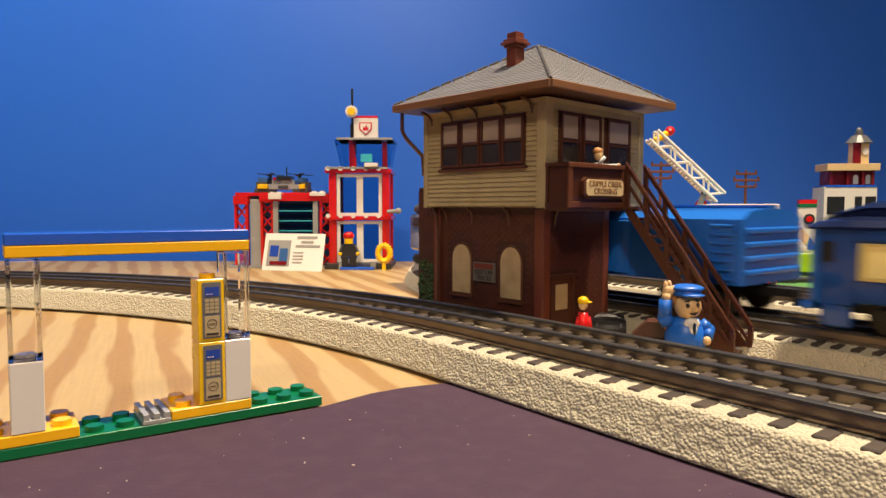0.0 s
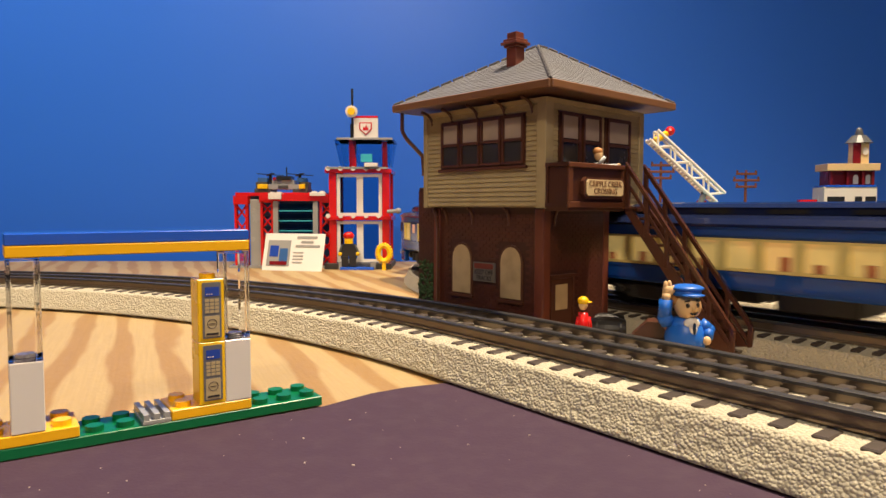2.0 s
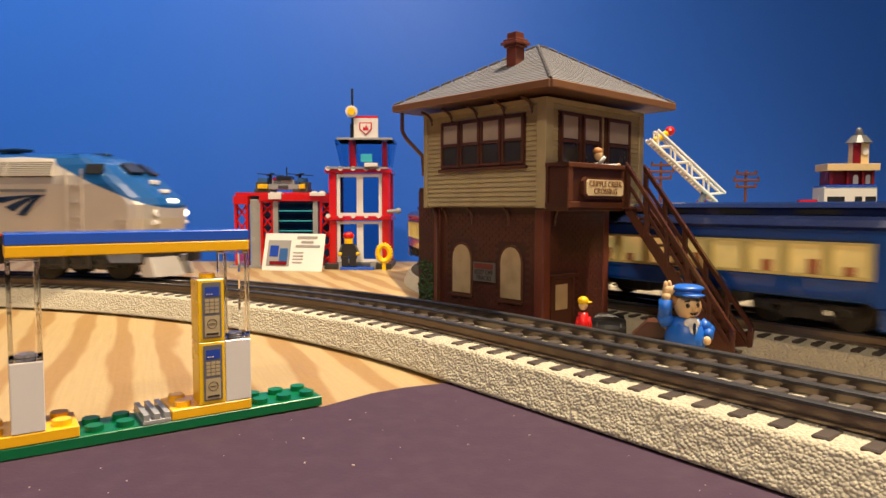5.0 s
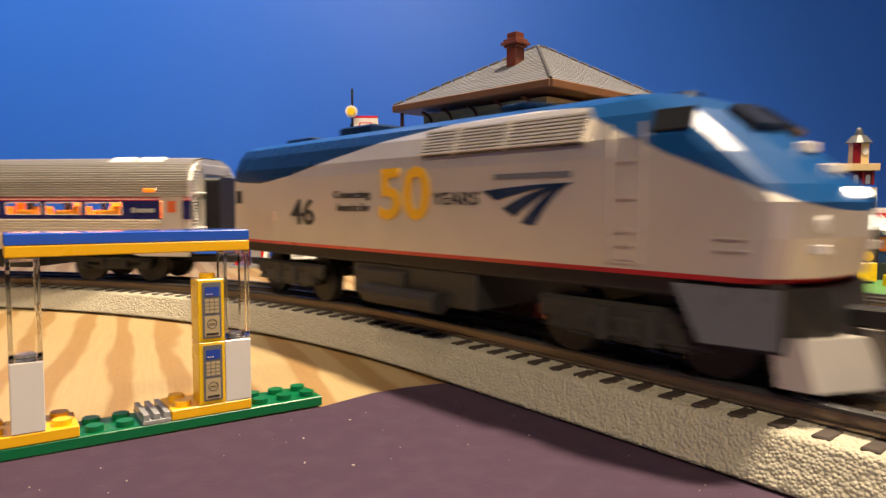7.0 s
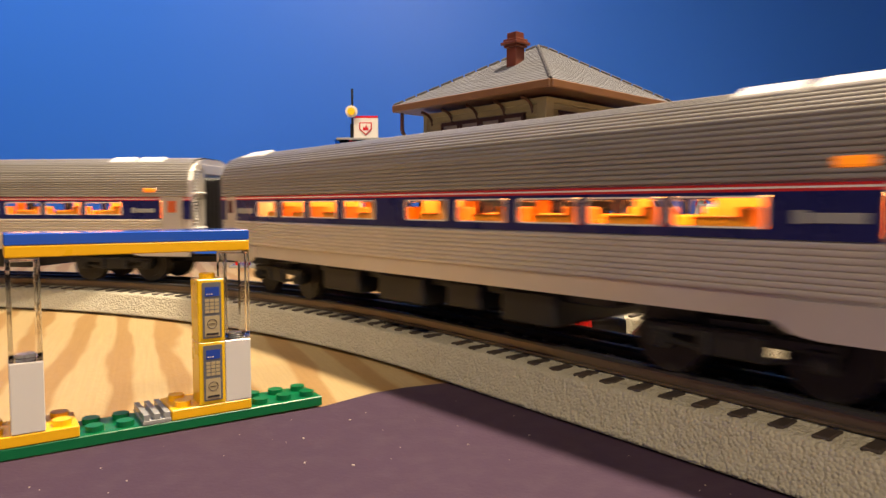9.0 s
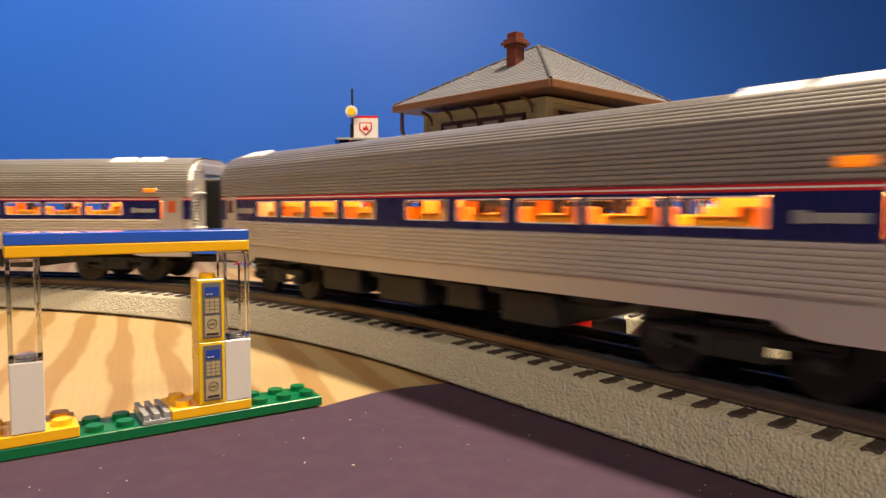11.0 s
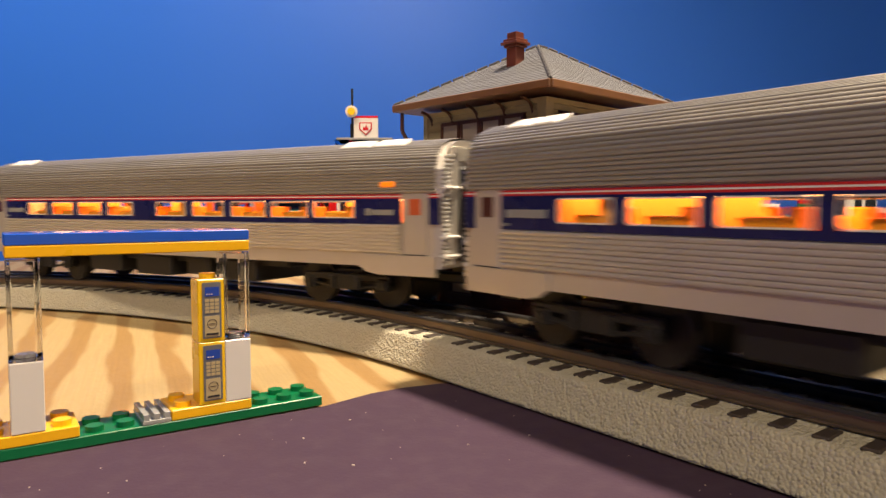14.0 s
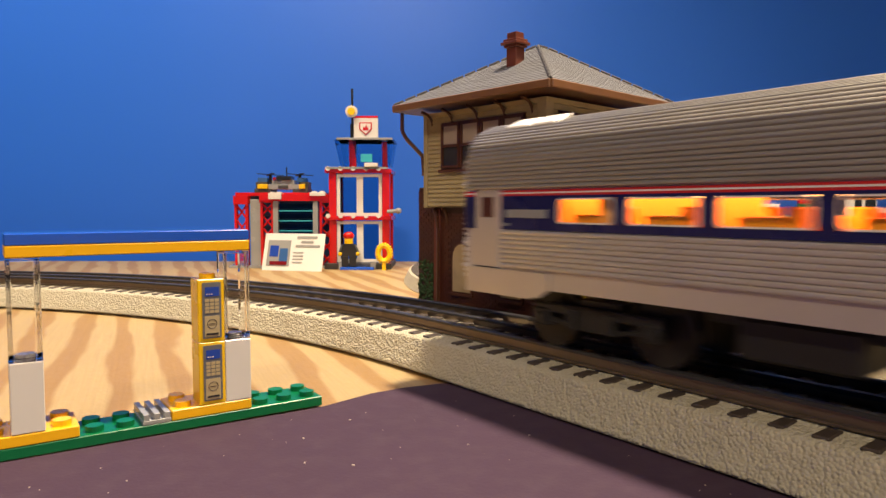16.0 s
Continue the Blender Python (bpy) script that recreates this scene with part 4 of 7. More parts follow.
    def ring(x, wide, tall):
        return [(x, y * wide, 0.0420 + (z - 0.0420) * tall) for y, z in full]
    bm = bmesh.new()
    loft(bm, [ring(-L - 0.002, 0.88, 0.5), ring(-L + 0.006, 0.96, 0.85), ring(-L + 0.016, 1, 1), ring(L - 0.016, 1, 1), ring(L - 0.006, 0.96, 0.85), ring(L + 0.002, 0.88, 0.5)])
    roof = part("roof", bm, M["carroof"], ob, "glossy navy roof")
    deck = [(0.0190, 0.0470), (0.0186, 0.0505), (0.0196, 0.0508), (0.0150, 0.0526), (0.0070, 0.0534)]
    full2 = [(-y, z) for y, z in deck] + [(y, z) for y, z in reversed(deck)]
    bm = bmesh.new()
    loft(bm, [[(x, y * w, 0.0455 + (z - 0.0455) * h) for y, z in full2] for x, w, h in ((-L, 0.75, 0.10), (-L + 0.008, 0.92, 0.6), (-L + 0.018, 1, 1), (L - 0.018, 1, 1), (L - 0.008, 0.92, 0.6), (L, 0.75, 0.10))])
    part("clerestory", bm, M["carroof"], roof)
    for sgn in (-1, 1):
        for i in range(5):
            x = -0.070 + 0.035 * i
            y0, y1 = sorted((sgn * 0.0184, sgn * 0.0194))
            part("clerestory_light", boxes((x - 0.009, x + 0.009, y0, y1, 0.0480, 0.0500)), M["smoke"], roof)
    if k == 2:
        bm = bmesh.new()
        for y, z in ((-0.016, 0.0375), (-0.012, 0.0355), (-0.015, 0.0420)):
            box(bm, -L - 0.0016, -L + 0.001, y - 0.003, y + 0.003, z - 0.0008, z + 0.0008, bevel=0.0004)
        part("tail_lamp", bm, M["redlight"], ob, "glowing red tail lamps")
    for r in ((-0.030, 0.004, -0.020, 0.020, 0.0050, 0.0136), (0.012, 0.030, -0.018, 0.018, 0.0070, 0.0136)):
        part("underframe_box", boxes(r, bevel=0.0008), M["dark"], ob)
    for x in (0.068, -0.068):
        truck(ob, x, 0.034, 0.0090, 2, frame_z=0.0095, mat_frame="truckdark")
    return ob


def blue_boxcar():
    ob = thing("boxcar", "bright blue toy boxcar with end ladder", "train car")
    L = 0.075
    bm = bmesh.new()
    sec = [(-0.0265, 0.0145), (-0.0265, 0.0425), (-0.020, 0.0460), (0, 0.0475), (0.020, 0.0460), (0.0265, 0.0425), (0.0265, 0.0145)]
    loft(bm, [[(-L, y, z) for y, z in sec], [(L, y, z) for y, z in sec]])
    part("body", bm, M["boxblue"], ob)
    for e in (-1, 1):
        for sgn in (-1, 1):
            bm = bmesh.new()
            for y in (sgn * 0.0270,):
                for k in range(7):
                    rod(bm, (e * (L - 0.014), y, 0.017 + 0.0038 * k), (e * (L - 0.003), y, 0.017 + 0.0038 * k), 0.0006, 6)
                rod(bm, (e * (L - 0.014), y, 0.016), (e * (L - 0.014), y, 0.042), 0.0006, 6)
                rod(bm, (e * (L - 0.003), y, 0.016), (e * (L - 0.003), y, 0.042), 0.0006, 6)
            part("ladder", bm, M["boxblue"], ob)
        x0, x1 = sorted((e * (L - 0.001), e * (L + 0.0012)))
        for k in range(4):
            bm = boxes((x0, x1, -0.024, 0.024, 0.0185 + 0.006 * k, 0.021 + 0.006 * k), bevel=0.0006)
            part("end_rib", bm, M["boxblue"], ob)
        x0, x1 = sorted((e * (L - 0.02), e * (L + 0.012)))
        bm = boxes((x0, x1, -0.003, 0.003, 0.009, 0.0125))
        part("coupler", bm, M["dark"], ob)
    for sgn in (-1, 1):
        y0, y1 = sorted((sgn * 0.0262, sgn * 0.0278))
        bm = boxes((-0.017, 0.017, y0, y1, 0.0155, 0.0415), bevel=0.0005)
        part("sliding_door", bm, M["boxblue"], ob)
    bm = boxes((-L, L, -0.004, 0.004, 0.0475, 0.0487))
    part("roof_walk", bm, M["boxblue"], ob)
    for x in (0.050, -0.050):
        truck(ob, x, 0.024, 0.0062, 2, frame_z=0.0085, mat_frame="truckdark")
    return ob


def blue_engine():
    ob = thing("tender", "dark blue and grey engine at the head of the blue train", "locomotive")
    bm = boxes((-0.075, 0.060, -0.026, 0.026, 0.0135, 0.0420), (-0.070, 0.020, -0.022, 0.022, 0.0420, 0.0475), bevel=0.002)
    part("body", bm, M["carblue"], ob)
    bm = boxes((0.020, 0.058, -0.024, 0.024, 0.0420, 0.0500), bevel=0.003)
    part("cab", bm, M["darkgrey"], ob)
    for sgn in (-1, 1):
        y0, y1 = sorted((sgn * 0.0255, sgn * 0.0266))
        bm = boxes((0.026, 0.048, y0, y1, 0.032, 0.040), bevel=0.0004)
        part("cab_window", bm, M["smoke"], ob)
    for x in (0.035, -0.050):
        truck(ob, x, 0.026, 0.0068, 2, frame_z=0.0085, mat_frame="truckdark")
    return ob


# brown seat with weak emission, standing in for cabin light falling on it
M["seat"] = mat("brown_seat_glow", (0.30, 0.09, 0.03), rough=0.6, vary=0.2, emit=0.25)
M["seatorange"] = mat("orange_seat_plastic", (0.90, 0.36, 0.015), rough=0.5, vary=0.15, scale=200)
M["curtain"] = mat("amber_curtain", (0.85, 0.36, 0.05), rough=0.8, vary=0.15, scale=300)
M["cabinlamp"] = mat("cabin_lamp_glow", (1.0, 0.60, 0.22), vary=0.0, emit=5.0)
M["bright"] = mat("bright_silver", (0.72, 0.70, 0.66), rough=0.3, metal=0.4, vary=0.05)
M["doordark"] = mat("dark_door_pane", (0.07, 0.016, 0.010), rough=0.3, vary=0.3)
M["doorlit"] = mat("dim_orange_pane", (0.35, 0.06, 0.015), rough=0.3, vary=0.3, emit=0.35)
M["creamband"] = mat("cream_band", (0.60, 0.50, 0.18), rough=0.35, vary=0.08)
M["blushpane"] = mat("blush_pane", (0.70, 0.38, 0.25), rough=0.3, vary=0.1, emit=0.25)
M["truckdark"] = mat("black_truck", (0.014, 0.013, 0.011), rough=0.5, vary=0.3, scale=150)

LOCO = diesel_locomotive()
CARS = [fluted_car()]
for i in range(3):
    CARS.append(copy_thing(CARS[0], Matrix()))
COACHES = [blue_coach(k) for k in range(4)]
BOXCAR = blue_boxcar()
ENGINE = blue_engine()

# ---- signal tower ----
KT = 0.975
TOWER = pose(0.0482 * KT, 0.318 * KT, 0.0673 * (1 - KT), 0, 0, -47.5)


def face_x(x, flip=1):
    """Frame of a wall that looks along +x at x: its local x runs along y, its outside is local -y."""
    return pose(x, 0, 0, 0, 0, 90)


def hip_piece(bm, pts, thick):
    """A roof slope: a flat polygon with thickness downwards."""
    a = [bm.verts.new(p) for p in pts]
    b = [bm.verts.new((p[0], p[1], p[2] - thick)) for p in pts]
    bm.faces.new(a)
    bm.faces.new(list(reversed(b)))
    k = len(pts)
    for i in range(k):
        bm.faces.new((a[i], b[i], b[(i + 1) % k], a[(i + 1) % k]))
    bmesh.ops.recalc_face_normals(bm, faces=bm.faces)


def sash_window(parent, m, x0, x1, z0, z1, blind=0.45):
    """A sash window: frame bars, meeting rail, a pale blind behind the upper glass."""
    bm = bmesh.new()
    t = 0.0014
    for r in ((x0, x0 + t, z0, z1), (x1 - t, x1, z0, z1), (x0 + t, x1 - t, z1 - t, z1), (x0 + t, x1 - t, z0, z0 + t), (x0 + t, x1 - t, (z0 + z1) / 2 - t / 2, (z0 + z1) / 2 + t / 2)):
        box(bm, r[0], r[1], -0.0012, 0.0004, r[2], r[3], m=m)
    w = part("window", bm, M["trim"], parent)
    bm = bmesh.new()
    box(bm, x0 + t, x1 - t, -0.0003, 0.0002, z0 + t, z1 - t, m=m)
    part("pane", bm, M["paneglass"], w)
    bm = bmesh.new()
    zb = z1 - (z1 - z0) * blind
    box(bm, x0 + t * 1.2, x1 - t * 1.2, -0.0006, -0.0003, zb, z1 - t, m=m)
    part("blind", bm, M["blind"], w, "pale roller blind")


def brick_courses(parent, m, x0, x1, z0, z1, holes=(), limit=10000):
    """Running-bond bricks standing proud of the wall; holes are (x0, x1, z0, z1)."""
    bl, bh = 0.0042, 0.00150
    gap = 0.00028
    rows = int((z1 - z0) / (bh + gap))
    bm = bmesh.new()
    made = 0
    for r in range(rows):
        z = z0 + r * (bh + gap)
        x = x0 - (bl / 2 if r % 2 else 0)
        while x < x1:
            a, b = max(x, x0), min(x + bl, x1)
            x += bl + gap
            if b - a < 0.0008:
                continue
            if any(a < h[1] and b > h[0] and z < h[3] and z + bh > h[2] for h in holes):
                continue
            q = 0.00022 + 0.00012 * random.random()
            vs = [m @ Vector(c) for c in ((a, 0, z), (b, 0, z), (b, 0, z + bh), (a, 0, z + bh), (a, -q, z), (b, -q, z), (b, -q, z + bh), (a, -q, z + bh))]
            vs = [bm.verts.new(v) for v in vs]
            for f in ((4, 5, 6, 7), (0, 1, 5, 4), (1, 2, 6, 5), (2, 3, 7, 6), (3, 0, 4, 7)):
                bm.faces.new([vs[i] for i in f])
            made += 1
    ob = part("brickwork", bm, M["brick"], parent, "small raised red-brown bricks")
    tagged(ob, kind="stuff")


def clapboards(parent, m, x0, x1, z0, z1, holes=()):
    pitch = 0.0024
    k = int((z1 - z0) / pitch)
    for r in range(k):
        a, b = z0 + r * pitch, z0 + (r + 1) * pitch
        spans = [(x0, x1)]
        for h in holes:
            if a < h[3] - 0.0004 and b > h[2] + 0.0004:
                spans = [s for q in spans for s in ((q[0], min(q[1], h[0])), (max(q[0], h[1]), q[1])) if s[1] - s[0] > 0.0006]
        for s in spans:
            bm = bmesh.new()
            vs = [bm.verts.new(m @ Vector(c)) for c in ((s[0], 0, a), (s[1], 0, a), (s[1], 0, b), (s[0], 0, b), (s[0], -0.0009, a), (s[1], -0.0009, a), (s[1], -0.0003, b), (s[0], -0.0003, b))]
            for f in ((4, 5, 6, 7), (0, 1, 5, 4), (1, 2, 6, 5), (2, 3, 7, 6), (3, 0, 4, 7)):
                bm.faces.new([vs[i] for i in f])
            part("clapboard", bm, M["siding"], parent)


def arch(x0, x1, z0, z1, seg=8):
    c, r = (x0 + x1) / 2, (x1 - x0) / 2
    return [(x0, z0), (x1, z0)] + [(c + r * math.cos(math.pi * k / seg), z1 - r * 1.15 + 1.15 * r * math.sin(math.pi * k / seg)) for k in range(seg + 1)]


def bracket(parent, m, x, y_out, z, drop=0.007):
    bm = bmesh.new()
    pts = [(0, 0)] + [(y_out * math.sin(radians(15 * k)) , -drop * (1 - math.cos(radians(15 * k))) - 0.0) for k in range(7)]
    for k in range(6):
        a0, a1 = radians(15 * k), radians(15 * (k + 1))
        p = [Vector((x, -y_out * (1 - math.sin(a)), z - drop * math.cos(a) * 1.0)) for a in (a0, a1)]
        rod(bm, m @ Vector((x, -y_out * (1 - math.cos(a0)), z - drop * (1 - math.sin(a0)))), m @ Vector((x, -y_out * (1 - math.cos(a1)), z - drop * (1 - math.sin(a1)))), 0.0008, 6)
    part("bracket", bm, M["trim"], parent)


def signal_tower():
    ob = thing("signal_tower", "model railway signal tower, cream clapboard storey over dark brick base", "model building", m=TOWER)
    ob.scale = (KT, KT, KT)
    zb = -0.00172
    left, right = Matrix(), face_x(0.0)
    W = -0.0866
    DEP = 0.083
    # brick base
    bm = boxes((-0.0825, -0.004, 0.004, 0.058, zb, 0.068), bevel=0.0003)
    base = part("brick_base", bm, M["mortar"], ob, "dark red-brown brick ground storey")
    for x0, x1 in ((-0.0090, -0.0036), (-0.0829, -0.0775)):
        bm = boxes((x0, x1, 0.0032, 0.006, zb, 0.0665), bevel=0.0004)
        part("corner_pilaster", bm, M["pilaster"], ob)
    for y0, y1 in ((0.0034, 0.0090), (0.0535, 0.0588)):
        bm = boxes((-0.0060, -0.0034, y0, y1, zb, 0.0665), bevel=0.0004)
        part("corner_pilaster", bm, M["pilaster"], ob)
    bm = boxes((-0.0972, -0.0826, 0.0045, 0.024, zb, 0.0785), bevel=0.0005)
    part("side_chimney", bm, M["mortar"], ob)
    bm = bmesh.new()
    random.seed(5)
    for k in range(260):
        x, z = -0.0965 + 0.012 * random.random(), zb + 0.038 * random.random() ** 1.4
        ball(bm, 0.0006 + 0.0007 * random.random(), pose(x, 0.0043, z), 5)
    tagged(part("ivy", bm, M["moss"], ob, "dull green flock ivy"), kind="stuff")
    lb = pose(0, 0.004, 0)
    rb = face_x(-0.004)
    arches = ((-0.0669, -0.0531), (-0.0311, -0.0176))
    holes = [(a - 0.0016, b + 0.0016, 0.0195, 0.0490) for a, b in arches] + [(-0.0510, -0.0350, 0.0280, 0.0385)]
    brick_courses(ob, lb, -0.0775, -0.0090, zb, 0.0655, holes)
    brick_courses(ob, rb, 0.0090, 0.0535, zb, 0.0655, [(0.0085, 0.0285, -0.01, 0.0345)])
    brick_courses(ob, pose(0, 0.0045, 0), -0.0970, -0.0830, zb, 0.0780)
    for a, b in arches:
        bm = bmesh.new()
        plate_poly(bm, arch(a - 0.0014, b + 0.0014, 0.0198, 0.0484), 0.0034, 0.0012)
        w = part("arched_window", bm, M["trim"], ob)
        bm = bmesh.new()
        plate_poly(bm, arch(a, b, 0.0210, 0.0472), 0.0031, 0.0008)
        part("shutter_board", bm, M["stucco"], w, "boarded with weathered tan panel")
        bm = boxes((a - 0.0018, b + 0.0018, 0.0026, 0.0042, 0.0186, 0.0200))
        part("sill", bm, M["trim"], w)
    # notice
    bm = boxes((-0.0508, -0.0352, 0.0030, 0.0040, 0.0282, 0.0383))
    sign = part("notice_board", bm, M["noticegrey"], ob, "grey notice with a red panel")
    bm = bmesh.new()
    plate_poly(bm, rounded(-0.0498, -0.0362, 0.0350, 0.0377, 0.0008), 0.0028, 0.0003)
    part("red_panel", bm, M["noticered"], sign)
    words("notice_text", "KEEP OFF", 0.0036, M["ink"], sign, pose(-0.0430, 0.0029, 0.0330), depth=0.0001, width=0.0132)
    words("notice_text", "TRACKS", 0.0036, M["ink"], sign, pose(-0.0430, 0.0029, 0.0300), depth=0.0001, width=0.0110)
    # downpipe
    bm = bmesh.new()
    pts = [(-0.0812, 0.0020, 0.0665), (-0.0790, 0.0020, 0.062), (-0.0780, 0.0022, 0.055), (-0.0780, 0.0022, zb)]
    for a, b in zip(pts, pts[1:]):
        rod(bm, a, b, 0.0010, 8)
    part("downpipe", bm, M["trim"], ob)
    # door
    bm = bmesh.new()
    for r in ((0.0090, 0.0105, zb, 0.0335), (0.0265, 0.0280, zb, 0.0335), (0.0090, 0.0280, 0.0320, 0.0340)):
        box(bm, r[0], r[1], -0.0012, 0.0, r[2], r[3], m=rb)
    frame_part = part("door_frame", bm, M["trim"], ob)
    bm = bmesh.new()
    box(bm, 0.0106, 0.0264, -0.0006, 0.0, zb, 0.0318, m=rb)
    door = part("door", bm, M["trim"], ob)
    bm = bmesh.new()
    box(bm, 0.0130, 0.0225, -0.0009, -0.0003, 0.0165, 0.0290, m=rb)
    part("door_pane", bm, M["stucco"], door)
    # upper storey
    bm = boxes((W, 0, 0, DEP, 0.0672, 0.1190))
    part("upper_storey", bm, M["siding"], ob, "weathered cream clapboard storey")
    wl = (-0.0722, -0.0115, 0.0876, 0.1130)
    clapboards(ob, left, W + 0.0030, -0.0045, 0.0680, 0.1180, [wl])
    wr = [(0.0085, 0.0440, 0.0700, 0.1133), (0.0465, 0.0715, 0.0672, 0.1138)]
    clapboards(ob, right, 0.0045, DEP - 0.0035, 0.0680, 0.1180, wr)
    for r in ((W, W + 0.0032, -0.0012, 0.002, 0.0668, 0.1185), (-0.0045, 0.0012, -0.0014, 0.0045, 0.0668, 0.1190), (-0.001, 0.0012, DEP - 0.0035, DEP + 0.001, 0.0668, 0.1185)):
        bm = boxes(r, bevel=0.0003)
        part("corner_board", bm, M["siding"], ob)
    bm = boxes((W, 0, -0.0011, 0.0, 0.1165, 0.1190), (0, 0.0011, 0, DEP, 0.1165, 0.1190))
    part("frieze_board", bm, M["siding"], ob)
    bm = bmesh.new()
    box(bm, wl[0], wl[1], -0.0005, 0.0004, wl[2], wl[3])
    part("window_surround", bm, M["trim"], ob)
    for k in range(4):
        a = wl[0] + 0.0010 + k * 0.0149
        sash_window(ob, pose(0, -0.0008, 0), a, a + 0.0142, wl[2] + 0.0008, wl[3] - 0.0008, (0.5, 0.5, 0.52, 0.5)[k])
    bm = boxes((wl[0] - 0.001, wl[1] + 0.001, -0.0022, 0.0, wl[2] - 0.0014, wl[2]))
    part("sill", bm, M["trim"], ob)
    for a, b in ((0.0088, 0.0258), (0.0266, 0.0436), (0.0475, 0.0705)):
        bm = bmesh.new()
        box(bm, a, b, -0.0008, 0.0004, 0.0700, 0.1135, m=right)
        part("window_surround", bm, M["trim"], ob)
        sash_window(ob, right @ pose(0, -0.0008, 0), a + 0.0008, b - 0.0008, 0.0860, 0.1128, 0.45)
    # brackets
    for x in (-0.080, -0.064, -0.045, -0.026, -0.008):
        bracket(ob, left, x, 0.008, 0.1190)
    for x in (-0.052, -0.026, -0.072):
        bracket(ob, lb, x, 0.0045, 0.0668, 0.009)
    bracket(ob, rb, 0.012, 0.0045, 0.0668, 0.009)
    # roof
    o = 0.0125
    x0, x1, y0, y1 = W - o, o, -o, DEP + o
    ze, zp = 0.1239, 0.1560
    cx, cy = (x0 + x1) / 2, (y0 + y1) / 2
    pa, pb = (cx + 0.002, cy + 0.002, zp), (cx + 0.002, cy + 0.010, zp)
    c = [(x0, y0, ze), (x1, y0, ze), (x1, y1, ze), (x0, y1, ze)]
    for pts in ([c[0], c[1], pa], [c[1], c[2], pb, pa], [c[2], c[3], pb], [c[3], c[0], pa, pb]):
        bm = bmesh.new()
        hip_piece(bm, pts, 0.0012)
        part("roof_slope", bm, M["roof"], ob, "grey shingled hip roof slope")
    # courses of shingles on the two seen slopes
    for pts in ([c[0], c[1], pa, pa], [c[1], c[2], pb, pa]):
        A, B, C2, D2 = [Vector(p) for p in pts]
        nrm = (B - A).cross(D2 - A).normalized()
        for r in range(24):
            f0, f1 = r / 24, (r + 1) / 24
            a0, b0, a1, b1 = A.lerp(D2, f0), B.lerp(C2, f0), A.lerp(D2, f1), B.lerp(C2, f1)
            bm = bmesh.new()
            vs = [bm.verts.new(p) for p in (a0 + nrm * 0.00035, b0 + nrm * 0.00035, b1 + nrm * 0.0001, a1 + nrm * 0.0001, a0, b0)]
            bm.faces.new(vs[:4])
            bm.faces.new((vs[4], vs[5], vs[1], vs[0]))
            part("shingle_course", bm, M["roof"], ob)
    for p, q in ((c[0], pa), (c[1], pa), (c[2], pb), (pa, pb)):
        P, Q = Vector(p), Vector(q)
        k = 12
        for i in range(k):
            bm = bmesh.new()
            rod(bm, P.lerp(Q, i / k) + Vector((0, 0, 0.0004)), P.lerp(Q, (i + 0.86) / k) + Vector((0, 0, 0.0004)), 0.0009, 6)
            part("hip_cap", bm, M["roofcap"], ob)
    bm = boxes((x0, x1, y0 - 0.0012, y0 + 0.0012, ze - 0.0034, ze + 0.0003), (x0, x1, y1 - 0.0012, y1 + 0.0012, ze - 0.0034, ze + 0.0003), (x0 - 0.0012, x0 + 0.0012, y0, y1, ze - 0.0034, ze + 0.0003), (x1 - 0.0012, x1 + 0.0012, y0, y1, ze - 0.0034, ze + 0.0003), bevel=0.0004)
    part("fascia", bm, M["fascia"], ob, "brown painted gutter board")
    bm = boxes((x0 + 0.001, x1 - 0.001, y0 + 0.001, y1 - 0.001, ze - 0.0033, ze - 0.0024))
    part("soffit", bm, M["trim"], ob)
    bm = bmesh.new()
    gx = x0 + 0.004
    pts = [(gx, y0 + 0.003, ze - 0.004), (gx, y0 + 0.003, ze - 0.014), (gx + 0.001, y0 + 0.005, ze - 0.018), (W - 0.0008, -0.001, 0.0960), (W - 0.0008, 0.0, 0.0850)]
    for a, b in zip(pts, pts[1:]):
        rod(bm, a, b, 0.0011, 8)
    part("gutter_pipe", bm, M["trim"], ob)
    # chimney
    hx, hy = -0.0370, 0.0200
    bm = boxes((hx - 0.0040, hx + 0.0040, hy - 0.0040, hy + 0.0040, 0.126, 0.1385), (hx - 0.0034, hx + 0.0034, hy - 0.0034, hy + 0.0034, 0.1385, 0.1508), bevel=0.0003)
    ch = part("roof_chimney", bm, M["pilaster"], ob, "corbelled red-brown chimney")
    for k, (w, z0, z1) in enumerate(((0.0044, 0.1508, 0.1521), (0.0056, 0.1521, 0.1535), (0.0046, 0.1535, 0.1551), (0.0032, 0.1551, 0.1585))):
        bm = boxes((hx - w, hx + w, hy - w, hy + w, z0, z1), bevel=0.0002)
        part("corbel", bm, M["pilaster"], ch)
    # balcony
    bx, by = 0.0135, 0.0462
    bm = boxes((0, bx, -0.0005, by, 0.0655, 0.0676), bevel=0.0003)
    part("balcony_floor", bm, M["trim"], ob)
    for r in ((bx - 0.0016, bx, 0.0, by, 0.0676, 0.0870), (0.0012, bx, -0.0005, 0.0011, 0.0676, 0.0870)):
        bm = boxes(r)
        part("parapet", bm, M["panelwood"], ob, "dark brown panelled balcony parapet")
    bm = boxes((bx - 0.0020, bx + 0.0014, -0.0012, by + 0.0008, 0.0858, 0.0880), (bx - 0.0002, bx + 0.0010, -0.0010, by, 0.0670, 0.0700), (bx - 0.0002, bx + 0.0010, -0.0010, 0.0024, 0.0700, 0.0858), (bx - 0.0002, bx + 0.0010, by - 0.0032, by, 0.0700, 0.0858), bevel=0.0003)
    part("parapet_rail", bm, M["fasciadark"], ob)
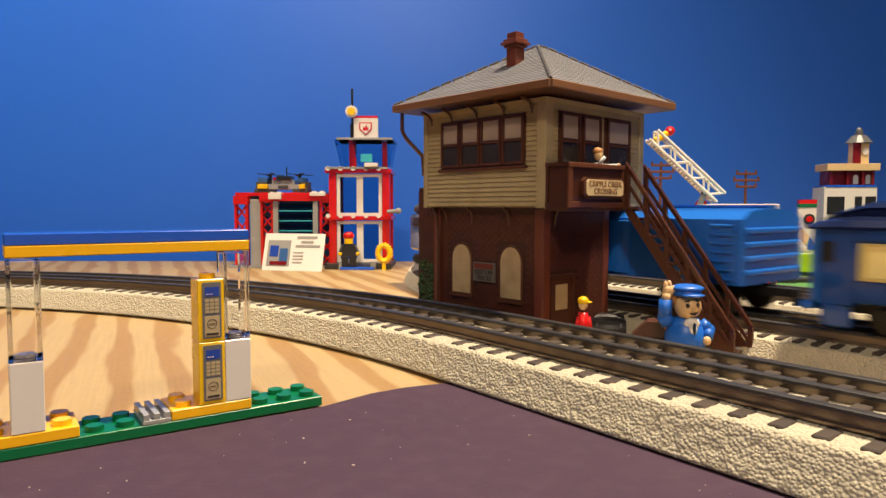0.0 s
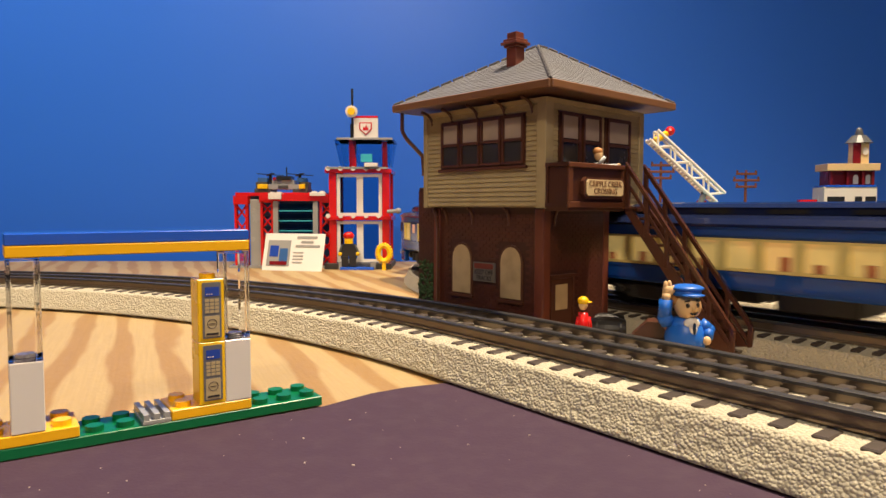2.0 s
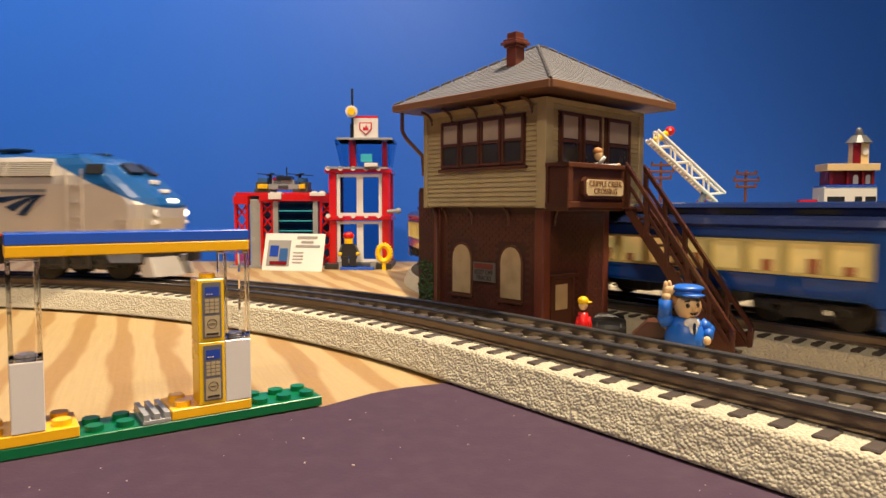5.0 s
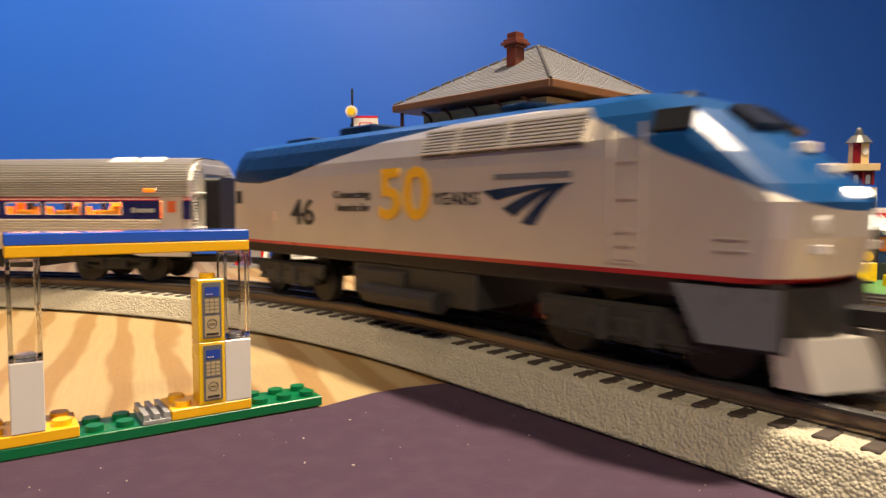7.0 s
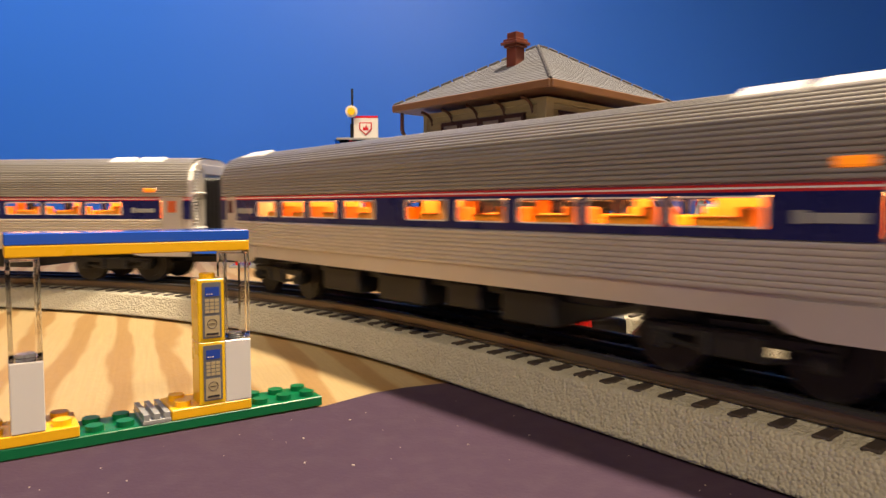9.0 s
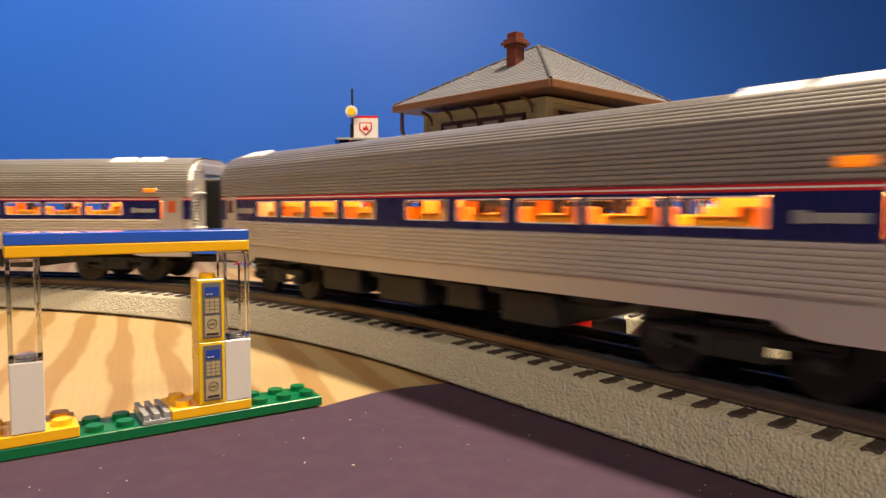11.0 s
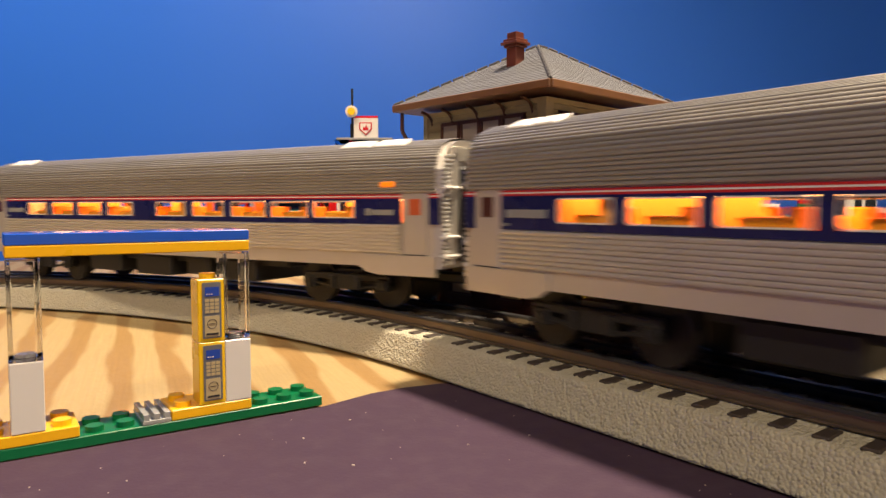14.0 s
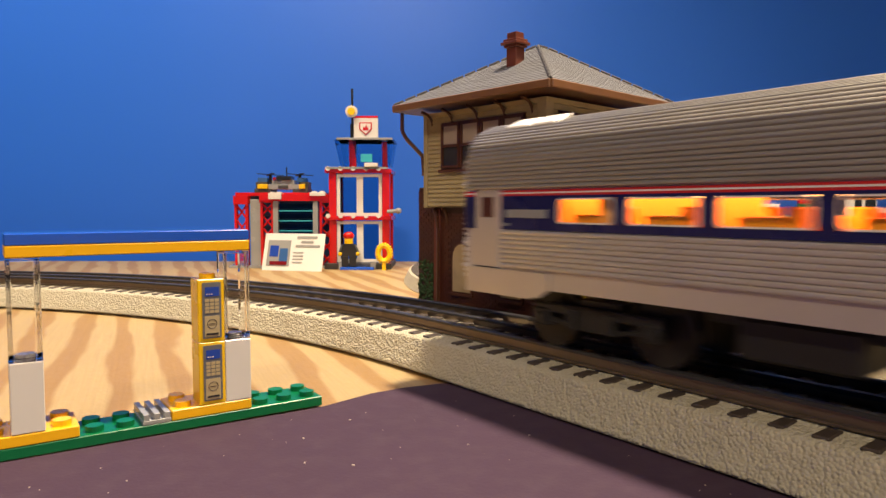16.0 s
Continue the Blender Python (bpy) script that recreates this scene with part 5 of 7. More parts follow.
    bm = boxes((0.0010, bx + 0.001, -0.0016, -0.0002, 0.0862, 0.0880), (0.0010, bx, -0.0014, -0.0004, 0.0672, 0.0692), (0.0012, 0.0026, -0.0013, -0.0004, 0.0692, 0.0862), (bx - 0.0014, bx, -0.0013, -0.0004, 0.0692, 0.0862))
    part("parapet_rail", bm, M["panelwood"], ob)
    fx = face_x(bx)
    bm = bmesh.new()
    plate_poly(bm, [(0.0085, 0.0735), (0.0105, 0.0715), (0.0400, 0.0715), (0.0420, 0.0735), (0.0420, 0.0795), (0.0400, 0.0815), (0.0105, 0.0815), (0.0085, 0.0795)], -0.0024, 0.0020)
    bmesh.ops.transform(bm, matrix=fx, verts=bm.verts)
    sb = part("name_sign", bm, M["trim"], ob, "cream name sign with brown letters")
    bm = bmesh.new()
    plate_poly(bm, [(0.0100, 0.0740), (0.0115, 0.0728), (0.0390, 0.0728), (0.0405, 0.0740), (0.0405, 0.0790), (0.0390, 0.0804), (0.0115, 0.0804), (0.0100, 0.0790)], -0.0030, 0.0008)
    bmesh.ops.transform(bm, matrix=fx, verts=bm.verts)
    part("sign_panel", bm, M["signcream"], sb)
    words("sign_text", "CRIPPLE CREEK", 0.0039, M["fascia"], sb, fx @ pose(0.0253, -0.0031, 0.0783), depth=0.0001, width=0.0270)
    words("sign_text", "CROSSING", 0.0039, M["fascia"], sb, fx @ pose(0.0253, -0.0031, 0.0748), depth=0.0001, width=0.0190)
    # stairs run down along +x beside the balcony
    # each side: depth, then the handrail's top and bottom
    flights = ((0.0455, 0.0159, 0.0885, 0.0713, 0.0125), (0.0545, 0.0205, 0.0875, 0.0755, 0.0142))
    foot = 0.0690

    def sloped(row, drop, h, t):
        """A board that runs down beside the treads, its top edge this far under the handrail's."""
        y, xa, top, xb, low = row
        bm = bmesh.new()
        plate_poly(bm, [(xa - 0.001, top - drop + 0.0014), (xb, low - drop), (xb, low - drop - h), (xa - 0.001, top - drop - h + 0.0014)], y - t / 2, t)
        return bm
    for row in flights:
        y, xa, top, xb, low = row
        part("handrail", sloped(row, 0.0, 0.0030, 0.0022), M["trimgloss"], ob)
        part("mid_rail", sloped(row, 0.0085, 0.0022, 0.0012), M["trim"], ob)
        bm = bmesh.new()
        plate_poly(bm, [(xa - 0.001, 0.0648), (xa - 0.001, 0.0708), (foot + 0.003 + xa - 0.0159, zb + 0.0030), (foot + 0.003 + xa - 0.0159, zb), (foot - 0.004 + xa - 0.0159, zb)], y - 0.0007, 0.0014)
        part("stringer", bm, M["trim"], ob)
        for k in range(6):
            f = k / 5
            x = xa + (xb - 0.0009 - xa) * f
            zhi = top - 0.001 + (low - top) * f
            bm = bmesh.new()
            box(bm, x - 0.0011, x + 0.0011, y - 0.0009, y + 0.0009, max(zb, 0.0687 - 0.0705 * f - 0.002), zhi, bevel=0.0002)
            part("post", bm, M["trim"], ob)
    for k in range(16):
        f = (k + 0.5) / 16
        x, z = 0.0175 + (foot - 0.0160) * f, 0.0680 * (1 - f)
        bm = boxes((x - 0.0026, x + 0.0030, flights[0][0], flights[1][0], z - 0.0006, z + 0.0006))
        part("stair_tread", bm, M["trimgloss"], ob)
    part("stair_landing", boxes((0.0130, 0.0215, 0.0440, 0.0552, 0.0664, 0.0676)), M["trim"], ob)
    return ob


M["paneglass"] = mat("dusty_pane", (0.035, 0.033, 0.032), rough=0.25, vary=0.3, scale=120, spec=0.6)
M["noticegrey"] = mat("weathered_notice", (0.13, 0.115, 0.10), rough=0.6, vary=0.2)
M["noticered"] = mat("faded_red", (0.16, 0.03, 0.02), rough=0.6, vary=0.2)
M["blind"] = mat("grey_blind", (0.30, 0.24, 0.20), rough=0.7, vary=0.15, scale=150)
M["pilaster"] = mat("smooth_red_brick", (0.13, 0.032, 0.016), rough=0.45, vary=0.25, scale=160)
M["roofcap"] = mat("dark_ridge_tile", (0.06, 0.055, 0.055), rough=0.7, vary=0.2)
M["panelwood"] = mat("dark_panel", (0.055, 0.018, 0.010), rough=0.35, vary=0.2)
M["fasciadark"] = mat("brown_rail", (0.11, 0.038, 0.016), rough=0.35, vary=0.2)
M["signcream"] = mat("sign_cream", (0.55, 0.43, 0.24), rough=0.5, vary=0.1)
M["trimgloss"] = mat("glossy_brown", (0.060, 0.022, 0.013), rough=0.2, vary=0.2, coat=0.4)
signal_tower()


# ---- toy figures, each one plain mesh ----


def figure(name, label, m, blobs, scale=1.0):
    """Each blob: kind, place, size, colour index."""
    bm = bmesh.new()
    mats = []
    for kind, a, b, key in blobs:
        if key not in mats:
            mats.append(key)
        before = set(bm.faces)
        if kind == "ball":
            ball(bm, 1.0, Matrix.Translation(a) @ Matrix.Diagonal((*b, 1)), 16)
        elif kind == "rod":
            rod(bm, a, b[:3], b[3], 12)
        elif kind == "cone":
            cyl(bm, b[0], b[1], Matrix.Translation(a), 18, b[2])
        elif kind == "disc":
            cyl(bm, b[0], b[1], Matrix.Translation(a) @ pose(0, 0, 0, b[2]), 20)
        for f in set(bm.faces) - before:
            f.material_index = mats.index(key)
            f.smooth = True
    ob = finish(name, bm, [M[k] for k in mats])
    tagged(ob, label, "figure")
    ob.matrix_basis = m @ Matrix.Diagonal((scale, scale, scale, 1))
    return ob


M["jeans"] = mat("figure_jeans", (0.10, 0.26, 0.42), rough=0.6, vary=0.1)
figure("toy_figure", "smooth blue waving toy conductor in a flat cap", pose(0.0990, 0.2720, 0, 0, 0, -4), [
    ("cone", (0, 0, 0), (0.0076, 0.010, 0.0080), "cap"), ("ball", (0, 0, 0.0135), (0.0082, 0.0078, 0.0098), "cap"), ("ball", (0, 0, 0.0195), (0.0070, 0.0054, 0.0040), "cap"),
    ("ball", (0.0004, -0.0016, 0.0274), (0.0053, 0.0054, 0.0056), "skin"), ("ball", (-0.0012, 0.0008, 0.0292), (0.0050, 0.0046, 0.0042), "hair"),
    ("disc", (0.0004, -0.0004, 0.0318), (0.0056, 0.0024, 4), "cap"), ("ball", (0.0004, -0.0004, 0.0346), (0.0066, 0.0066, 0.0017), "cap"),
    ("ball", (0.0012, -0.0056, 0.0322), (0.0047, 0.0030, 0.0008), "cap"),
    ("rod", (-0.0068, 0, 0.0200), (-0.0086, -0.0008, 0.0230, 0.0029), "cap"), ("ball", (-0.0084, -0.0008, 0.0222), (0.0030, 0.0028, 0.0030), "cap"),
    ("rod", (-0.0086, -0.0008, 0.0225), (-0.0082, -0.0012, 0.0300, 0.0027), "cap"), ("rod", (-0.0082, -0.0012, 0.0295), (-0.0078, -0.0012, 0.0325, 0.0019), "skin"),
    ("ball", (-0.0074, -0.0012, 0.0335), (0.0024, 0.0018, 0.0026), "skin"), ("ball", (-0.0084, -0.0012, 0.0357), (0.0010, 0.0010, 0.0019), "skin"), ("ball", (-0.0070, -0.0013, 0.0359), (0.0010, 0.0010, 0.0019), "skin"), ("ball", (-0.0055, -0.0016, 0.0342), (0.0009, 0.0009, 0.0016), "skin"),
    ("rod", (0.0060, 0, 0.0205), (0.0092, -0.0012, 0.0180, 0.0023), "cap"), ("ball", (0.0092, -0.0012, 0.0178), (0.0024, 0.0024, 0.0024), "cap"), ("rod", (0.0092, -0.0012, 0.0178), (0.0078, -0.0042, 0.0150, 0.0021), "cap"), ("ball", (0.0072, -0.0054, 0.0140), (0.0016, 0.0016, 0.0018), "skin"),
    ("ball", (0.0012, -0.0050, 0.0208), (0.0032, 0.0014, 0.0024), "lwhite"), ("ball", (0.0014, -0.0058, 0.0185), (0.0018, 0.0018, 0.0026), "lwhite"), ("ball", (0.0016, -0.0073, 0.0190), (0.0007, 0.0007, 0.0024), "navydark"),
    ("ball", (-0.0010, -0.0066, 0.0282), (0.0008, 0.0006, 0.0010), "ink"), ("ball", (0.0030, -0.0062, 0.0284), (0.0007, 0.0006, 0.0010), "ink"), ("ball", (0.0014, -0.0072, 0.0268), (0.0008, 0.0010, 0.0007), "skin"),
    ("ball", (0.0004, -0.0069, 0.0251), (0.00055, 0.0004, 0.0003), "ink"), ("ball", (0.0009, -0.0069, 0.0247), (0.00055, 0.0004, 0.0003), "ink"), ("ball", (0.0014, -0.0067, 0.0246), (0.00055, 0.0004, 0.0003), "ink"), ("ball", (0.0019, -0.0065, 0.0247), (0.00055, 0.0004, 0.0003), "ink"), ("ball", (0.0024, -0.0061, 0.0249), (0.00055, 0.0004, 0.0003), "ink"), ("ball", (0.0029, -0.0057, 0.0254), (0.00055, 0.0004, 0.0003), "ink"),
    ("rod", (-0.0022, -0.0062, 0.0297), (-0.0002, -0.0068, 0.0303, 0.0003), "ink"), ("rod", (0.0024, -0.0064, 0.0304), (0.0038, -0.0054, 0.0301, 0.0003), "ink"),
], 1.0)
figure("toy_figure", "small painted figure in red coat and yellow cap", pose(0.0632, 0.3005, 0, 0, 0, 20), [
    ("cone", (0, 0, 0), (0.0026, 0.011, 0.0026), "jeans"), ("cone", (0, 0, 0.009), (0.0032, 0.0110, 0.0022), "lred"), ("rod", (0.0022, -0.001, 0.018), (0.0034, -0.0012, 0.0115, 0.0010), "lred"), ("ball", (0.0036, -0.0013, 0.0112), (0.0010, 0.0010, 0.0012), "skin"),
    ("rod", (-0.0022, 0, 0.018), (-0.0034, 0, 0.0115, 0.0010), "lred"), ("ball", (0, 0, 0.0235), (0.0021, 0.0021, 0.0026), "skin"), ("ball", (0, 0, 0.0252), (0.0025, 0.0025, 0.0022), "lyellow"), ("ball", (0.0022, -0.001, 0.0247), (0.0016, 0.0014, 0.0005), "lyellow"),
])
figure("toy_figure", "small figure in white shirt leaning on the balcony rail", TOWER @ pose(0.0095 * KT, 0.0290 * KT, 0.0676 * KT), [
    ("cone", (0, 0, 0), (0.0024, 0.012, 0.0024), "blind"), ("cone", (0, 0, 0.011), (0.0026, 0.0100, 0.0022), "shirt"), ("rod", (0.001, 0.002, 0.0195), (0.0038, 0.0100, 0.0198, 0.0009), "shirt"), ("ball", (0.0040, 0.0110, 0.0202), (0.0011, 0.0012, 0.0008), "skin"),
    ("rod", (0.001, -0.002, 0.0195), (0.0036, 0.0002, 0.0236, 0.0009), "shirt"), ("ball", (0, 0, 0.0245), (0.0021, 0.0021, 0.0028), "skin"), ("ball", (-0.0004, 0, 0.0262), (0.0024, 0.0024, 0.0021), "hair"),
]) if M.setdefault("shirt", mat("figure_shirt", (0.42, 0.45, 0.45), rough=0.6, vary=0.1)) else None


def barrel(m, label):
    ob = thing("barrel", label, "barrel", "black barrels by the tower", m)
    bm = bmesh.new()
    rings = []
    for k in range(9):
        z = 0.0135 * k / 8
        r = 0.0042 + 0.0009 * math.sin(math.pi * k / 8)
        rings.append([(r * math.cos(radians(20 * j)), r * math.sin(radians(20 * j)), z) for j in range(18)])
    loft(bm, rings)
    part("body", bm, M["dark"], ob)
    for z in (0.002, 0.0065, 0.011):
        bm = bmesh.new()
        cyl(bm, 0.0050 if z == 0.0065 else 0.0047, 0.0007, pose(0, 0, z), 18)
        part("hoop", bm, M["dark"], ob)
    return ob


for x, y in ((0.0745, 0.3345), (0.0770, 0.3470)):
    barrel(pose(x, y, 0.0064, 0, 90, -12), "black toy barrel lying on its side").scale = (1.25, 1.25, 1.25)
ob = thing("crate", "dark brown toy crate beside the tower stairs", "crate", m=pose(0.0900, 0.2860, 0, 0, 0, -20))
part("body", boxes((-0.008, 0.008, -0.005, 0.005, 0, 0.0125), bevel=0.0004), M["panelwood"], ob)
bm = bmesh.new()
plate_poly(bm, [(-0.0085, 0.0125), (0.0085, 0.0125), (0.0030, 0.0190), (-0.0020, 0.0190)], -0.0055, 0.011)
part("lid", bm, M["trim"], ob)

# ---- foreground brick-built fuel station ----
U = 0.008
PLATE = 0.0032


def studs(bm, x0, y0, nx, ny, z):
    for i in range(nx):
        for j in range(ny):
            cyl(bm, 0.0024, 0.0017, pose(x0 + (i + 0.5) * U, y0 + (j + 0.5) * U, z), 16)


def brick(name, x0, y0, nx, ny, z0, h, key, parent, stud=True, label="", skip=()):
    """A toy brick of nx by ny studs with rounded edges; studs are parts of it."""
    bm = bmesh.new()
    g = 0.00005
    box(bm, x0 + g, x0 + nx * U - g, y0 + g, y0 + ny * U - g, z0 + g, z0 + h - g, bevel=0.00022)
    ob = part(name, bm, M[key], parent, label)
    if stud:
        for i in range(nx):
            for j in range(ny):
                if (i, j) in skip:
                    continue
                bm = bmesh.new()
                studs(bm, x0 + i * U, y0 + j * U, 1, 1, z0 + h - 0.0001)
                part("stud", bm, M[key], ob)
    return ob


def fuel_station():
    ob = thing("fuel_station", "toy brick fuel station with blue and amber canopy", "toy brick set", m=pose(-0.0405, 0.2222, 0.0007, 0, 0, 34.31))
    brick("base_plate", -13 * U, 0, 13, 2, 0, PLATE, "lgreen", ob, True, "green studded base plate", skip={(i, j) for i in range(7, 10) for j in (0, 1)} | {(6, 0), (6, 1)} | {(i, j) for i in range(0, 4) for j in (0, 1)})
    brick("amber_plate", -6 * U, 0, 3, 2, PLATE, PLATE, "lorange", ob, True, skip={(1, 0), (2, 0), (2, 1), (1, 1)})
    brick("amber_plate", -13 * U, 0, 4, 2, PLATE, PLATE, "lorange", ob, True, skip={(2, 0), (2, 1)})
    # grille tile
    t = part("grille_tile", boxes((-7 * U + 0.0001, -6 * U - 0.0001, 0.0001, 2 * U - 0.0001, PLATE, PLATE + 0.0012), bevel=0.0001), M["lgrey"], ob)
    for k in range(3):
        a = -7 * U + 0.0003 + k * 0.0029
        bm = boxes((a, a + 0.0016, 0.0002, 2 * U - 0.0002, PLATE + 0.0012, PLATE + 0.0031), bevel=0.0001)
        part("grille_bar", bm, M["lgrey"], t)
    z = 2 * PLATE
    for k in range(2):
        zz = z + k * 0.0192
        pump = brick("pump_brick", -5 * U, 0, 1, 1, zz, 0.0192, "lyellow", ob, k == 1, "yellow pump brick with printed keypad")
        x0, x1 = -5 * U + 0.0014, -5 * U + 0.0070
        bm = bmesh.new()
        plate_poly(bm, rounded(x0, x1, zz + 0.0012, zz + 0.0182, 0.0003), -0.00012, 0.0003)
        panel = part("printed_panel", bm, M["panel"], pump)
        bm = bmesh.new()
        plate_poly(bm, rounded(x0 + 0.0008, x1 - 0.0006, zz + 0.0140, zz + 0.0168, 0.0002), -0.0002, 0.0003)
        part("screen", bm, M["screen"], panel)
        for j in range(3):
            bm = boxes((x0 + 0.0012 + 0.0007 * j, x0 + 0.0016 + 0.0007 * j, -0.00025, 0.0001, zz + 0.0145, zz + 0.0148))
            part("print_mark", bm, M["lwhite"], panel)
        for i in range(3):
            for j in range(4):
                a, c = x0 + 0.0008 + i * 0.00145, zz + 0.0089 + j * 0.00112
                bm = boxes((a, a + 0.0012, -0.00022, 0.0001, c, c + 0.00088))
                part("key", bm, M["key"], panel)
        bm = bmesh.new()
        plate_poly(bm, rounded(x0 + 0.0006, x1 - 0.0006, zz + 0.0016, zz + 0.0080, 0.0002), -0.0002, 0.0003)
        slot = part("card_reader", bm, M["key"], panel)
        bm = bmesh.new()
        for a in range(16):
            p, q = radians(22.5 * a), radians(22.5 * (a + 1))
            cx, cz = (x0 + x1) / 2, zz + 0.0056
            rod(bm, (cx + 0.0014 * math.cos(p), -0.0002, cz + 0.0014 * math.sin(p)), (cx + 0.0014 * math.cos(q), -0.0002, cz + 0.0014 * math.sin(q)), 0.0001, 4)
        box(bm, (x0 + x1) / 2 - 0.0009, (x0 + x1) / 2 + 0.0009, -0.0003, 0.0, zz + 0.0055, zz + 0.0057)
        box(bm, x0 + 0.0010, x1 - 0.0010, -0.0003, 0.0, zz + 0.0022, zz + 0.0028)
        part("reader_print", bm, M["ink"], panel)
    for x in (-4 * U, -11 * U):
        brick("white_brick", x, 0, 1, 1, z, 0.0192, "lwhite", ob, False)
        za, zb = z + 0.0192, z + 0.0468
        w = 0.0012
        bm = boxes((x + 0.0001, x + U - 0.0001, 0.0001, U - 0.0001, za, za + 0.0009), (x + 0.0001, x + U - 0.0001, 0.0001, 0.0001 + w, za + 0.0009, zb - 0.0009),
                   (x + 0.0001, x + 0.0001 + w, 0.0001 + w, U - 0.0001, za + 0.0009, zb - 0.0009), (x + U - 0.0001 - w, x + U - 0.0001, 0.0001 + w, U - 0.0001, za + 0.0009, zb - 0.0009), (x + 0.0001, x + U - 0.0001, 0.0001, U - 0.0001, zb - 0.0009, zb), bevel=0.0001)
        part("clear_pillar", bm, M["clear"], ob, "clear plastic pillar brick")
        bm = bmesh.new()
        studs(bm, x, 0, 1, 1, z + 0.0192)
        part("stud", bm, M["lwhite"], ob)
    for k, key in enumerate(("lorange", "lblue")):
        bm = bmesh.new()
        zz = 0.0532 + k * PLATE
        box(bm, -11 * U, -3 * U, 0, 2 * U, zz + 0.00003, zz + PLATE - 0.00003, bevel=0.00025)
        part("canopy_plate", bm, M[key], ob, ("amber canopy plate", "smooth blue canopy tile")[k])
    return ob


fuel_station()

# ---- brick-built toys towards the back wall ----


def slab(name, r, key, parent, label="", bevel=0.0003, stud=False):
    bm = boxes(r, bevel=bevel)
    ob = part(name, bm, M[key], parent, label)
    if stud:
        nx, ny = max(1, round((r[1] - r[0]) / U)), max(1, round((r[3] - r[2]) / U))
        for i in range(nx):
            for j in range(ny):
                bm = bmesh.new()
                cyl(bm, 0.0024, 0.0017, pose(r[0] + (i + 0.5) * (r[1] - r[0]) / nx, r[2] + (j + 0.5) * (r[3] - r[2]) / ny, r[5] - 0.0001), 10)
                part("stud", bm, M[key], ob)
    return ob


def toy_person(name, label, m, torso, legs, head="lyellow", hat=None):
    bm = bmesh.new()
    keys = [torso, legs, head, hat or head, "ink"]

    def add(k, fn):
        before = set(bm.faces)
        fn()
        for f in set(bm.faces) - before:
            f.material_index = k
    add(1, lambda: box(bm, -0.0078, -0.0003, -0.004, 0.004, 0, 0.0115, bevel=0.0004))
    add(1, lambda: box(bm, 0.0003, 0.0078, -0.004, 0.004, 0, 0.0115, bevel=0.0004))
    add(0, lambda: loft(bm, [[(-0.0078, -0.004, 0.0115), (0.0078, -0.004, 0.0115), (0.0078, 0.004, 0.0115), (-0.0078, 0.004, 0.0115)], [(-0.0052, -0.0036, 0.0245), (0.0052, -0.0036, 0.0245), (0.0052, 0.0036, 0.0245), (-0.0052, 0.0036, 0.0245)]]))
    for e in (-1, 1):
        add(0, lambda: rod(bm, (e * 0.0060, 0, 0.0232), (e * 0.0092, -0.003, 0.0155), 0.0019, 8))
        add(2, lambda: ball(bm, 0.0022, pose(e * 0.0094, -0.0042, 0.0138), 8))
    add(2, lambda: cyl(bm, 0.0048, 0.0085, pose(0, 0, 0.0248), 14))
    if hat:
        add(3, lambda: ball(bm, 1.0, pose(0, 0, 0.0330) @ Matrix.Diagonal((0.0060, 0.0060, 0.0048, 1)), 12))
    ob = finish(name, bm, [M[k] for k in keys])
    tagged(ob, label, "figure")
    ob.matrix_basis = m
    return ob


def lattice_post(parent, x, y, z0, z1, key="lred", w=0.012):
    bm = bmesh.new()
    for a in (x, x + w):
        box(bm, a - 0.0014, a + 0.0014, y, y + 0.006, z0, z1)
    k = max(2, round((z1 - z0) / 0.016))
    for i in range(k):
        a, b = z0 + (z1 - z0) * i / k, z0 + (z1 - z0) * (i + 1) / k
        rod(bm, (x, y + 0.003, a), (x + w, y + 0.003, b), 0.0011, 6)
        rod(bm, (x + w, y + 0.003, a), (x, y + 0.003, b), 0.0011, 6)
    part("lattice_post", bm, M[key], parent)


def framed_window(parent, x0, x1, y, z0, z1, frame_key="lwhite", glass_key="clearblue", t=0.0035):
    bm = boxes((x0, x0 + t, y, y + 0.005, z0, z1), (x1 - t, x1, y, y + 0.005, z0, z1), (x0 + t, x1 - t, y, y + 0.005, z1 - t, z1), (x0 + t, x1 - t, y, y + 0.005, z0, z0 + t))
    w = part("window_frame", bm, M[frame_key], parent)
    bm = boxes((x0 + t, x1 - t, y + 0.002, y + 0.003, z0 + t, z1 - t))
    g = part("pane", bm, M[glass_key], w)
    g.visible_shadow = False


